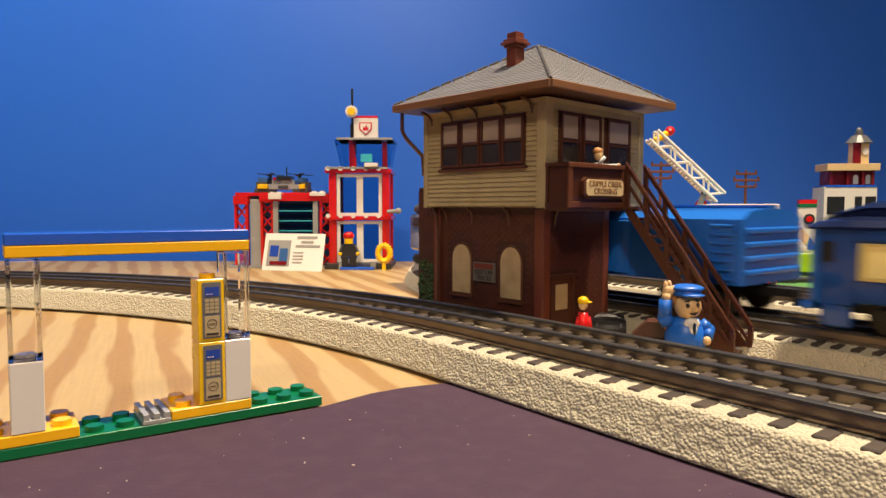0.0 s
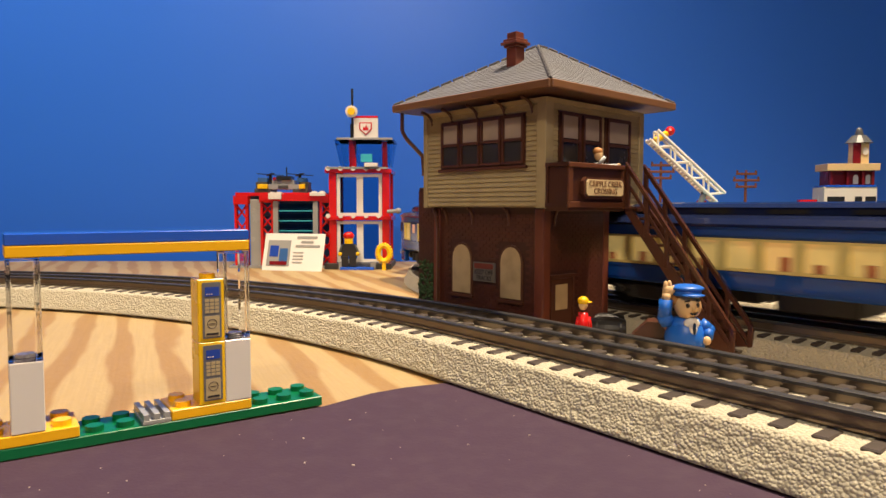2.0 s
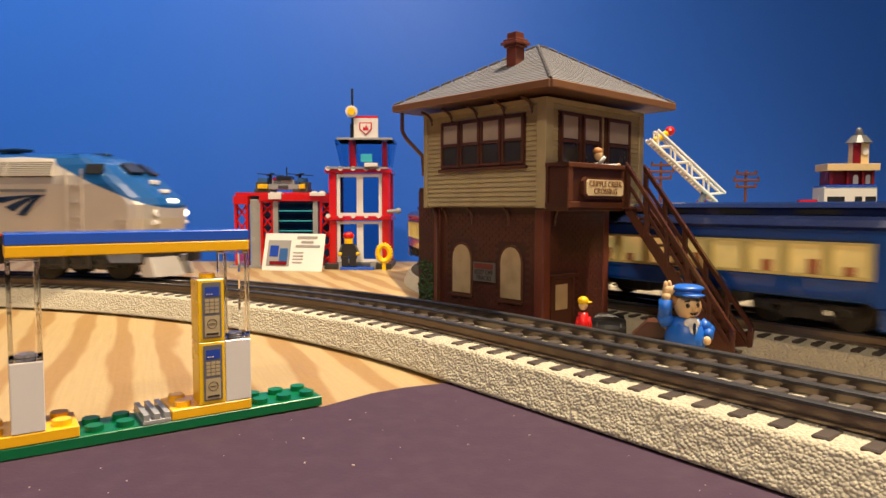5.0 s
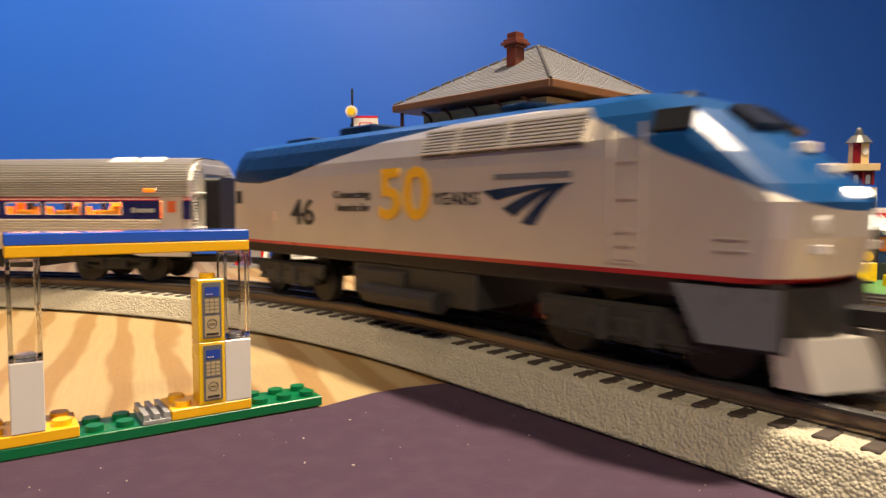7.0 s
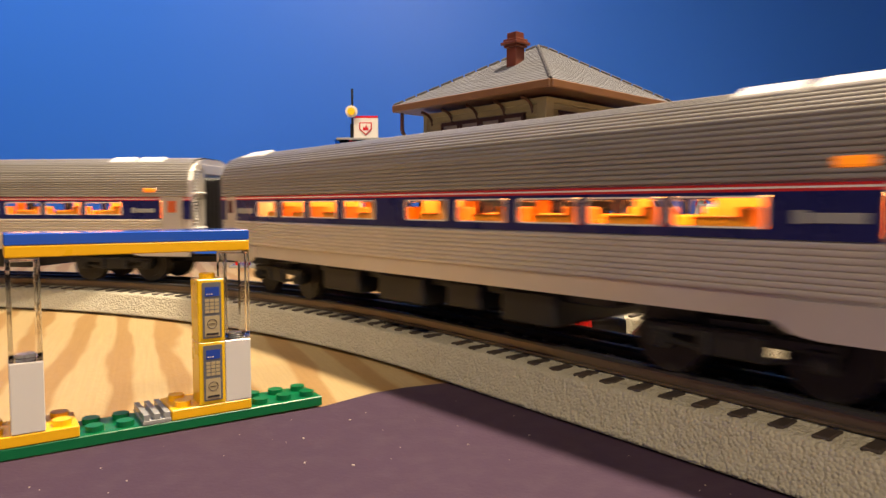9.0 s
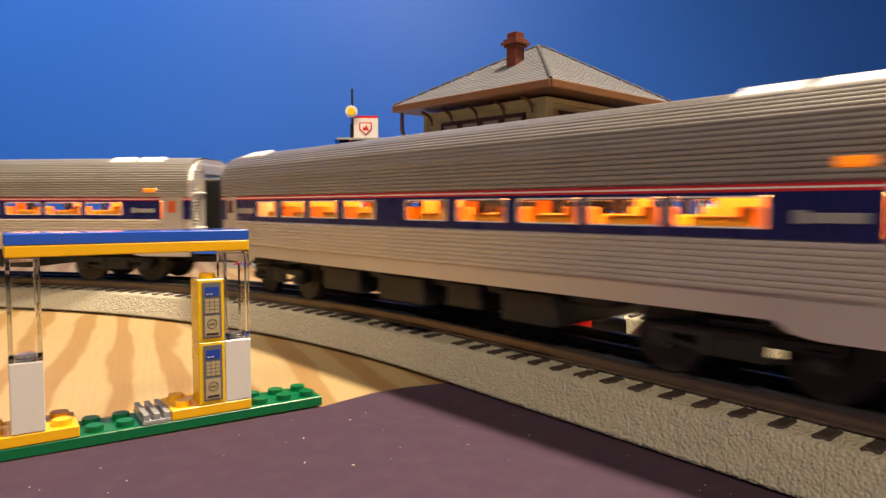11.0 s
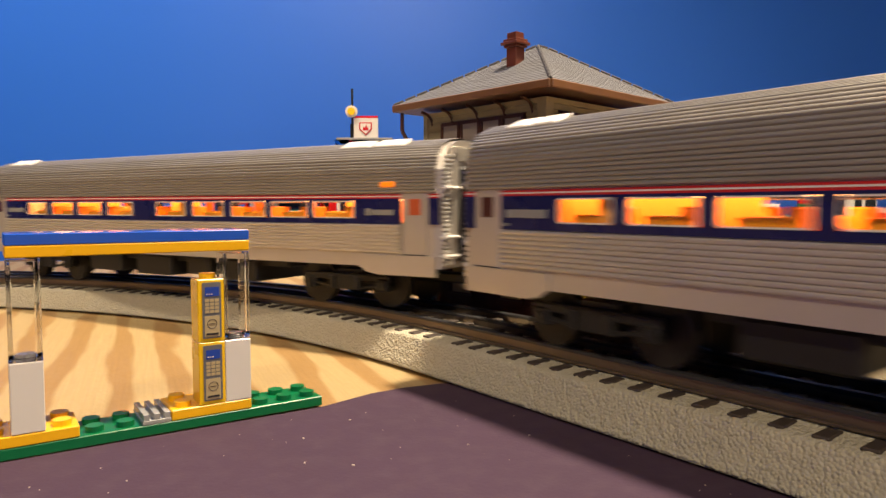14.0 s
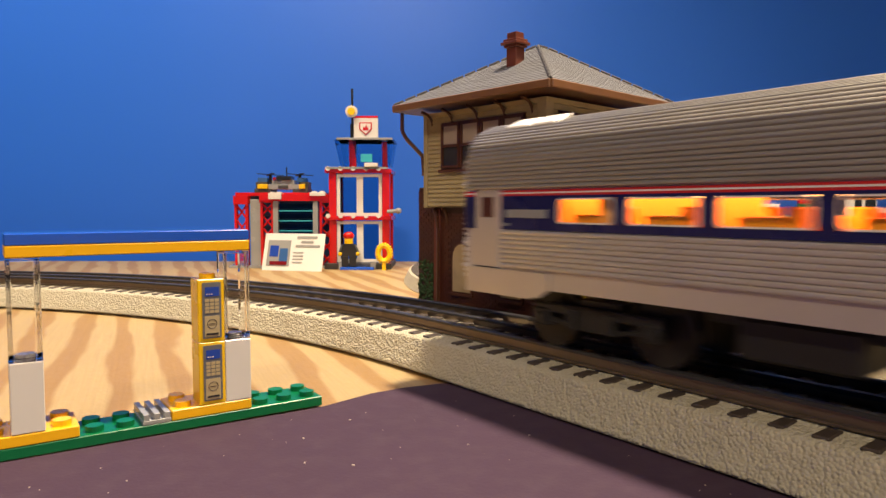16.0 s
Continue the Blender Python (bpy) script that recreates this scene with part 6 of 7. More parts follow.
def fire_station():
    ob = thing("fire_station", "red and white toy brick fire station tower with garage", "toy brick set", m=pose(0, 0.735, 0))
    ob.scale = (1, 1, 0.945)
    # tower
    slab("tower_base", (-0.128, -0.056, -0.012, 0.056, 0, 0.0064), "darkgrey", ob)
    slab("base_tile", (-0.110, -0.074, -0.020, -0.012, 0, 0.0032), "lblue", ob)
    for x in (-0.112, -0.078):
        slab("base_foot", (x, x + 0.006, -0.0165, -0.0125, 0, 0.009), "lgrey", ob)
    for f, (z0, z1) in enumerate(((0.0064, 0.056), (0.060, 0.110))):
        for x in (-0.124, -0.066):
            slab("red_column", (x, x + 0.008, -0.004, 0.004, z0, z1), "lred", ob)
            slab("red_column", (x, x + 0.008, 0.044, 0.052, z0, z1), "lred", ob)
        slab("side_wall", (-0.124, -0.119, 0.004, 0.044, z0, z1), "lred", ob)
        framed_window(ob, -0.1155, -0.0905, -0.003, z0 + 0.001, z1 - 0.001)
        framed_window(ob, -0.0905, -0.0665, -0.003, z0 + 0.001, z1 - 0.001)
        slab("red_beam", (-0.128, -0.056, -0.006, 0.054, z1, z1 + 0.0045), "lred", ob)
        for k in range(5):
            a = -0.1245 + 0.0137 * k
            bm = bmesh.new()
            cyl(bm, 0.0026, 0.002, pose(a, -0.006, z1 + 0.005, 90), 8)
            part("stud", bm, M["lwhite"], ob)
    slab("grey_ledge", (-0.126, -0.060, -0.008, 0.054, 0.1145, 0.1168), "lgrey", ob)
    slab("red_column", (-0.1015, -0.094, -0.004, 0.004, 0.1168, 0.148), "lred", ob)
    slab("red_column", (-0.066, -0.060, 0.0, 0.006, 0.1168, 0.146), "lred", ob)
    for x0, x1 in ((-0.1130, -0.1015), (-0.094, -0.066)):
        bm = bmesh.new()
        loft(bm, [[(x0 + 0.002, -0.006, 0.118), (x1, -0.006, 0.118), (x1, 0.030, 0.118), (x0 + 0.002, 0.030, 0.118)], [(x0 - 0.003, -0.013, 0.147), (x1, -0.013, 0.147), (x1, 0.030, 0.147), (x0 - 0.003, 0.030, 0.147)]])
        part("slanted_glass", bm, M["clearblue"], ob, "tinted blue slanted window")
    bm = bmesh.new()
    loft(bm, [[(-0.060, -0.006, 0.118), (-0.057, -0.006, 0.118), (-0.057, 0.030, 0.118), (-0.060, 0.030, 0.118)], [(-0.060, -0.013, 0.147), (-0.052, -0.013, 0.147), (-0.052, 0.030, 0.147), (-0.060, 0.030, 0.147)]])
    part("slanted_glass", bm, M["clearblue"], ob, "tinted blue slanted window")
    slab("azure_console", (-0.088, -0.076, -0.014, -0.006, 0.122, 0.131), "lteal", ob)
    slab("white_ledge", (-0.084, -0.070, -0.016, -0.006, 0.1168, 0.121), "lwhite", ob)
    slab("roof_plate", (-0.114, -0.054, -0.013, 0.032, 0.147, 0.1495), "lgrey", ob)
    slab("sign_board", (-0.0960, -0.0700, -0.008, -0.002, 0.1495, 0.172), "lwhite", ob)
    bm = bmesh.new()
    plate_poly(bm, [(-0.0900, 0.1670), (-0.0900, 0.1590), (-0.0830, 0.1525), (-0.0765, 0.1590), (-0.0765, 0.1670)], -0.0086, 0.0006)
    part("sign_shield", bm, M["lred"], ob, "red shield emblem")
    bm = bmesh.new()
    plate_poly(bm, [(-0.0887, 0.1658), (-0.0887, 0.1596), (-0.0830, 0.1541), (-0.0778, 0.1596), (-0.0778, 0.1658)], -0.0090, 0.0004)
    part("sign_field", bm, M["lwhite"], ob)
    bm = bmesh.new()
    plate_poly(bm, [(-0.0862, 0.1580), (-0.0852, 0.1625), (-0.0838, 0.1605), (-0.0826, 0.1650), (-0.0812, 0.1605), (-0.0804, 0.1625), (-0.0800, 0.1580)], -0.0093, 0.0003)
    part("sign_flame", bm, M["lred"], ob)
    slab("sign_cap", (-0.0960, -0.0700, -0.008, -0.002, 0.172, 0.1745), "lred", ob)
    bm = bmesh.new()
    cyl(bm, 0.0066, 0.003, pose(-0.0980, -0.008, 0.1790, 90), 18)
    part("lamp_disc", bm, M["lwhite"], ob)
    bm = bmesh.new()
    cyl(bm, 0.0042, 0.003, pose(-0.0980, -0.0095, 0.1790, 90), 14)
    part("lamp_lens", bm, M["lyellow"], ob)
    bm = bmesh.new()
    rod(bm, (-0.0985, 0, 0.1495), (-0.0985, 0, 0.206), 0.0013, 8)
    rod(bm, (-0.0985, 0, 0.1495), (-0.0985, 0, 0.166), 0.0024, 8)
    part("antenna", bm, M["dark"], ob)
    bm = bmesh.new()
    rod(bm, (-0.060, -0.008, 0.066), (-0.048, -0.012, 0.067), 0.0022, 8)
    ball(bm, 0.0034, pose(-0.048, -0.012, 0.067), 8)
    part("floodlight", bm, M["lgrey"], ob)
    # garage
    slab("garage_floor", (-0.235, -0.128, 0.0, 0.060, 0, 0.0032), "lgrey", ob)
    for x, z1 in ((-0.2275, 0.084), (-0.1990, 0.086), (-0.1340, 0.086)):
        lattice_post(ob, x, 0.002, 0.0032, z1 - 0.010)
        slab("post_cap", (x - 0.002, x + 0.014, 0.0, 0.012, z1 - 0.010, z1), "lred", ob)
    slab("garage_back", (-0.226, -0.128, 0.052, 0.055, 0.0032, 0.084), "wallblue", ob)
    slab("grey_panel", (-0.212, -0.2005, 0.004, 0.010, 0.0032, 0.080), "lgrey", ob)
    for x in (-0.186, -0.1425):
        slab("door_jamb", (x, x + 0.0055, 0.0, 0.008, 0.0032, 0.078), "lgrey", ob)
    slab("lintel", (-0.200, -0.125, -0.001, 0.010, 0.078, 0.086), "lred", ob)
    slab("white_cap", (-0.190, -0.176, -0.004, 0.010, 0.080, 0.087), "lwhite", ob, stud=True)
    slab("white_cap", (-0.145, -0.128, -0.004, 0.010, 0.084, 0.088), "lwhite", ob, stud=True)
    slab("roof_edge", (-0.230, -0.128, 0.010, 0.060, 0.084, 0.088), "lred", ob)
    for k in range(12):
        z = 0.006 + 0.0058 * k
        slab("shutter_slat", (-0.1805, -0.1425, 0.003, 0.005, z, z + 0.0050), "clearblue", ob, bevel=0)
        if k in (2, 4, 6, 8, 10):
            slab("shutter_rail", (-0.1805, -0.1425, 0.0015, 0.003, z + 0.002, z + 0.0033), "lteal", ob, bevel=0)
    return ob


M["wallblue"] = mat("dark_blue_interior", (0.03, 0.10, 0.28), rough=0.4, vary=0.1)
fire_station()
toy_person("toy_person", "toy fire crew figure in black with red helmet", pose(-0.1015, 0.7220, 0.0032, 0, 0, 8), "dark", "dark", hat="lred")
ring = thing("hose_reel", "yellow toy ring leaning on the station base", "toy part", m=pose(-0.0630, 0.7150, 0.0180))
bm = bmesh.new()
for k in range(20):
    p, q = radians(18 * k), radians(18 * (k + 1))
    rod(bm, (0.0065 * math.cos(p), 0, 0.0085 * math.sin(p)), (0.0065 * math.cos(q), 0, 0.0085 * math.sin(q)), 0.0032, 8)
box(bm, -0.002, 0.002, -0.002, 0.002, -0.018, -0.009)
part("ring", bm, M["lyellow"], ring)


def roof_drone():
    ob = thing("toy_drone", "grey and black toy drone parked on the garage roof", "toy aircraft", m=pose(-0.1780, 0.760, 0.0832))
    ob.scale = (0.92, 0.92, 0.85)
    slab("body", (-0.020, 0.020, -0.010, 0.014, 0.004, 0.011), "lgrey", ob)
    slab("deck", (-0.014, 0.013, -0.009, 0.013, 0.011, 0.0165), "lgrey", ob)
    slab("grille", (-0.006, 0.006, -0.0115, -0.010, 0.0055, 0.0095), "darkgrey", ob)
    slab("skid", (-0.034, -0.014, -0.014, 0.016, 0, 0.005), "darkgrey", ob)
    slab("skid", (0.012, 0.030, -0.014, 0.016, 0, 0.005), "darkgrey", ob)
    slab("motor_pod", (-0.034, -0.020, -0.008, 0.010, 0.005, 0.014), "darkgrey", ob)
    slab("motor_pod", (0.020, 0.030, -0.008, 0.010, 0.005, 0.014), "darkgrey", ob)
    slab("cockpit", (-0.008, 0.010, -0.012, 0.006, 0.0165, 0.0215), "smoke", ob)
    slab("red_light", (-0.0125, -0.009, -0.011, -0.008, 0.0165, 0.020), "lred", ob)
    slab("side_window", (-0.032, -0.020, -0.006, 0.010, 0.014, 0.0195), "wallblue", ob)
    slab("side_window", (0.016, 0.026, -0.006, 0.010, 0.014, 0.0195), "wallblue", ob)
    slab("lamp", (-0.030, -0.018, -0.0155, -0.010, 0.005, 0.011), "lyellow", ob)
    slab("lamp", (0.020, 0.027, -0.0155, -0.010, 0.005, 0.011), "lyellow", ob)
    for x in (-0.018, 0.018):
        bm = bmesh.new()
        cyl(bm, 0.0018, 0.012, pose(x, 0, 0.012), 8)
        part("mast", bm, M["dark"], ob)
        bm = bmesh.new()
        box(bm, -0.016, 0.016, -0.002, 0.002, 0, 0.001, m=pose(x, 0, 0.0235, 4, 3, 25))
        box(bm, -0.016, 0.016, -0.002, 0.002, 0, 0.001, m=pose(x, 0, 0.0235, 4, 3, 115))
        part("rotor", bm, M["dark"], ob)
    bm = bmesh.new()
    rod(bm, (0.001, 0.004, 0.019), (0.001, 0.004, 0.034), 0.0008, 6)
    part("aerial", bm, M["dark"], ob)


roof_drone()
card = thing("info_card", "white folded card with train photo and grey text", "card", m=pose(-0.1600, 0.7045, 0.0, -16, 0, -14))
part("board", boxes((-0.0345, 0.0345, 0, 0.0012, 0, 0.0405), bevel=0.0002), M["card"], card)
part("stand", boxes((-0.010, 0.010, 0.0012, 0.013, 0, 0.0015)), M["card"], card)
part("photo", boxes((-0.0300, -0.0035, -0.0004, 0.0002, 0.0050, 0.0330)), M["lgrey"], card, "small photo of a train")
for r, key in (((-0.0270, -0.0170, -0.0007, 0, 0.0150, 0.0270), "screen"), ((-0.0155, -0.0060, -0.0007, 0, 0.0080, 0.0240), "wallblue"), ((-0.0260, -0.0060, -0.0008, 0, 0.0060, 0.0100), "ldred")):
    part("photo_shape", boxes(r), M[key], card)
for k, (a, b, z) in enumerate(((0.003, 0.026, 0.0350), (0.008, 0.022, 0.0300), (0.002, 0.030, 0.0255), (0.000, 0.012, 0.0190), (0.000, 0.012, 0.0155), (0.000, 0.012, 0.0120), (0.000, 0.011, 0.0085))):
    part("text_bar", boxes((a, b, -0.0004, 0.0002, z, z + (0.0026 if k < 3 else 0.0014))), M["lgrey"], card)

# town on the far side of the tracks
tagged(finish("green_board", boxes((-0.36, -0.19, 0.548, 0.78, 0.0003, 0.0016)), M["green"]), "pale green toy base board behind the tracks", "board").matrix_basis = pose(0, 0, 0, 0, 0, math.degrees(HEAD))
tagged(finish("paper_sheet", boxes((-0.189, 0.30, 0.548, 0.80, 0.0003, 0.0010)), M["paper"]), "dark purple paper sheet beside the green board", "paper").matrix_basis = pose(0, 0, 0, 0, 0, math.degrees(HEAD))
GZ = 0.0016


def wheel_part(parent, x, y, z, r, key="llime", name="wheel"):
    bm = bmesh.new()
    cyl(bm, r, 0.007, pose(x, y + 0.0035, z, 90), 18)
    w = part(name, bm, M["dark"], parent)
    bm = bmesh.new()
    cyl(bm, r * 0.6, 0.0078, pose(x, y + 0.0039, z, 90), 14)
    part("hub", bm, M[key], w)


def toy_van():
    ob = thing("toy_van", "turquoise and lime toy brick van with orange flowers", "toy vehicle", m=pose(0.2850, 0.590, GZ, 0, 0, -14))
    ob.scale = (0.91, 0.91, 0.96)
    slab("chassis", (-0.060, 0.052, 0.004, 0.052, 0.006, 0.012), "darkgrey", ob)
    slab("lower_body", (-0.062, 0.026, 0, 0.056, 0.010, 0.030), "llime", ob)
    slab("hood", (0.026, 0.052, 0, 0.056, 0.010, 0.027), "llime", ob)
    slab("fender", (0.046, 0.056, 0.002, 0.054, 0.010, 0.020), "llime", ob)
    slab("upper_body", (-0.062, 0.004, 0, 0.056, 0.030, 0.056), "lteal", ob)
    slab("wave_panel", (-0.046, -0.006, -0.0012, 0, 0.035, 0.046), "llime", ob)
    slab("orange_lettering", (-0.040, -0.012, -0.0022, -0.001, 0.0375, 0.0440), "lorng", ob)
    slab("door_panel", (0.004, 0.013, -0.001, 0.010, 0.012, 0.030), "lteal", ob)
    slab("belt_trim", (0.004, 0.028, -0.0012, 0.057, 0.0285, 0.031), "lteal", ob)
    for x, z in ((-0.028, 0.022), (0.004, 0.022), (0.020, 0.020)):
        bm = bmesh.new()
        for a in range(5):
            cyl(bm, 0.0030, 0.0012, pose(x + 0.0030 * math.cos(radians(72 * a)), -0.0002, z + 0.0030 * math.sin(radians(72 * a)), 90), 10)
        part("flower_print", bm, M["lorng"], ob)
    slab("roof", (-0.060, 0.028, 0.002, 0.054, 0.056, 0.0595), "lteal", ob, stud=True)
    slab("bench", (0.005, 0.022, 0.008, 0.048, 0.031, 0.033), "lwhite", ob)
    bm = bmesh.new()
    loft(bm, [[(0.030, 0.002, 0.030), (0.048, 0.002, 0.030), (0.048, 0.054, 0.030), (0.030, 0.054, 0.030)], [(0.022, 0.002, 0.056), (0.026, 0.002, 0.056), (0.026, 0.054, 0.056), (0.022, 0.054, 0.056)]])
    part("windscreen", bm, M["clear"], ob)
    for x, y in ((-0.040, -0.002), (0.018, -0.002), (-0.040, 0.052), (0.018, 0.052)):
        wheel_part(ob, x, y, 0.0105, 0.0105)
    slab("bumper", (0.052, 0.058, 0.004, 0.052, 0.007, 0.012), "lgrey", ob)
    slab("headlamp", (0.0555, 0.058, 0.006, 0.014, 0.013, 0.019), "lyellow", ob)
    bm = bmesh.new()
    ball(bm, 0.0065, pose(0.012, 0.014, 0.045), 10)
    ball(bm, 0.0055, pose(0.012, 0.014, 0.038), 8)
    part("driver_hair", bm, M["lorng"], ob)


toy_van()


def fuel_shop():
    ob = thing("fuel_canopy", "white toy brick fuel canopy on panel walls", "toy brick set", m=pose(0.2410, 0.556, GZ, 0, 0, -4))
    slab("base", (-0.030, 0.034, -0.004, 0.012, 0, 0.0032), "lgreen", ob)
    slab("red_strip", (0.010, 0.034, -0.0045, 0.010, 0.0032, 0.0058), "lred", ob)
    slab("canopy", (-0.026, 0.032, -0.010, 0.012, 0.0610, 0.0685), "lwhite", ob)
    slab("post", (-0.0105, -0.0075, 0, 0.008, 0.0032, 0.061), "lwhite", ob)
    slab("lintel", (-0.0105, 0.015, 0, 0.008, 0.047, 0.061), "lwhite", ob)
    slab("wall_panel", (0.012, 0.030, 0, 0.008, 0.0058, 0.032), "lwhite", ob)
    slab("post", (0.0120, 0.0155, 0, 0.008, 0.032, 0.047), "lwhite", ob)
    slab("wall_panel", (-0.026, -0.0105, 0.002, 0.008, 0.0032, 0.030), "lwhite", ob)
    slab("meter_box", (0.0225, 0.036, -0.006, 0.0, 0.022, 0.030), "lgrey", ob)
    bm = bmesh.new()
    rod(bm, (0.031, -0.004, 0.0), (0.031, -0.004, 0.022), 0.0025, 8)
    part("hose", bm, M["dark"], ob)
    for x0, x1, z0, z1 in ((-0.009, 0.011, 0.0120, 0.0150), (0.0085, 0.0115, 0.002, 0.0120), (-0.009, -0.006, 0.002, 0.0120), (-0.009, 0.011, 0.002, 0.0045)):
        slab("yellow_rail", (x0, x1, -0.010, -0.007, z0, z1), "lyellow", ob)
    bucket = part("bucket", bmesh.new(), M["lgrey"], ob)
    bm = bmesh.new()
    cyl(bm, 0.0032, 0.009, pose(0.001, -0.004, 0.0150, 8, 6), 12, 0.0044)
    bm.to_mesh(bucket.data)
    bm.free()


fuel_shop()


def crossing_fence():
    ob = thing("toy_fence", "yellow toy brick lattice fence panel", "fence", m=pose(0.2000, 0.740, 0))
    for x in (-0.0135, 0.0100):
        slab("post", (x, x + 0.0040, 0, 0.005, 0, 0.062), "lyellow", ob)
    for z in (0.012, 0.048, 0.0575):
        slab("rail", (-0.0095, 0.0100, 0.001, 0.004, z, z + 0.0045), "lyellow", ob)
    for a, b in (((-0.0095, 0.0025, 0.017), (0.010, 0.0025, 0.048)), ((0.010, 0.0025, 0.017), (-0.0095, 0.0025, 0.048))):
        bm = bmesh.new()
        rod(bm, a, b, 0.0019, 6)
        part("brace", bm, M["lyellow"], ob)


crossing_fence()


def ladder_truck():
    ob = thing("ladder_truck", "toy brick fire truck with raised white ladder", "toy vehicle", m=pose(0.250, 0.650, GZ, 0, 0, 180))
    slab("chassis", (-0.020, 0.050, -0.012, 0.020, 0.008, 0.016), "lred", ob)
    slab("cab", (-0.028, -0.006, -0.014, 0.018, 0.012, 0.050), "lred", ob)
    slab("turntable", (0.000, 0.020, -0.010, 0.014, 0.016, 0.045), "lorng", ob)
    slab("beacon", (-0.004, 0.003, -0.010, 0.006, 0.050, 0.064), "lorng", ob)
    bm = bmesh.new()
    ball(bm, 0.006, pose(-0.001, -0.004, 0.068), 10)
    part("lamp", bm, M["lred"], ob)
    for x in (-0.016, 0.038):
        wheel_part(ob, x, -0.013, 0.009, 0.009, "lgrey")
        wheel_part(ob, x, 0.018, 0.009, 0.009, "lgrey")
    # ladder from low end to high end, in this truck's turned space
    A, B = Vector((-0.0120, 0.000, 0.0710)), Vector((0.0535, 0.000, 0.1305))
    w = (B - A).normalized()
    up = Vector((-w.z, 0, w.x))
    lad = None
    for y in (-0.006, 0.006):
        for dz in (0.0, 0.0115):
            bm = bmesh.new()
            rod(bm, A + up * dz + Vector((0, y, 0)), B + up * dz + Vector((0, y, 0)), 0.0015, 8)
            lad = part("ladder_rail", bm, M["lwhite"], ob)
        for k in range(8):
            p, q = A.lerp(B, k / 8), A.lerp(B, (k + 1) / 8)
            bm = bmesh.new()
            if k % 2:
                rod(bm, p + Vector((0, y, 0)), q + up * 0.0115 + Vector((0, y, 0)), 0.0011, 6)
            else:
                rod(bm, p + up * 0.0115 + Vector((0, y, 0)), q + Vector((0, y, 0)), 0.0011, 6)
            part("ladder_brace", bm, M["lwhite"], ob)
    for k in range(22):
        p = A.lerp(B, (k + 0.5) / 22)
        bm = bmesh.new()
        rod(bm, p + Vector((0, -0.007, 0)), p + Vector((0, 0.007, 0)), 0.0016, 8)
        part("ladder_rung", bm, M["lwhite"], ob)
    bm = bmesh.new()
    rod(bm, Vector((0.010, 0, 0.045)), A.lerp(B, 0.15), 0.003, 8)
    part("ram", bm, M["lgrey"], ob)
    bm = bmesh.new()
    rod(bm, B + up * 0.004 - w * 0.006, B + up * 0.0225 - w * 0.013 + Vector((0.004, 0, 0)), 0.0032, 10)
    part("nozzle", bm, M["lyellow"], ob)
    bm = bmesh.new()
    ball(bm, 0.0047, Matrix.Translation(B + up * 0.023 - w * 0.013 + Vector((0.004, 0, 0))), 12)
    part("nozzle_tip", bm, M["lred"], ob)


ladder_truck()


def rescue_car():
    ob = thing("toy_car", "small white and red toy brick car", "toy vehicle", m=pose(0.2150, 0.640, GZ, 0, 0, -30))
    slab("body", (-0.022, 0.022, 0, 0.030, 0.006, 0.022), "lwhite", ob)
    slab("stripe", (-0.0222, 0.0222, -0.0004, 0.0, 0.012, 0.017), "lred", ob)
    slab("cabin", (-0.016, 0.010, 0.002, 0.028, 0.022, 0.038), "clearblue", ob)
    slab("roof", (-0.017, 0.011, 0.001, 0.029, 0.038, 0.044), "lred", ob, stud=True)
    for x in (-0.014, 0.014):
        wheel_part(ob, x, -0.002, 0.007, 0.007, "lgrey")
        wheel_part(ob, x, 0.028, 0.007, 0.007, "lgrey")


rescue_car()


def telephone_pole(x, y, h):
    ob = thing("telephone_pole", "brown plastic toy telephone pole with cross arms", "pole", "toy telephone poles", pose(x, y, 0))
    bm = bmesh.new()
    cyl(bm, 0.0022, h, Matrix(), 8, 0.0016)
    part("post", bm, M["pole"], ob)
    for z, w in ((h - 0.006, 0.013), (h - 0.014, 0.0165), (h - 0.022, 0.013)):
        slab("cross_arm", (-w, w, -0.0026, -0.0008, z, z + 0.003), "pole", ob)
        for e in (-1, 1):
            bm = bmesh.new()
            cyl(bm, 0.0013, 0.003, pose(e * w * 0.9, -0.0017, z + 0.003), 6)
            part("insulator", bm, M["pole"], ob)
    slab("foot", (-0.010, 0.010, -0.010, 0.010, 0, 0.002), "pole", ob)


telephone_pole(0.377, 0.840, 0.1135)
telephone_pole(0.271, 0.840, 0.124)


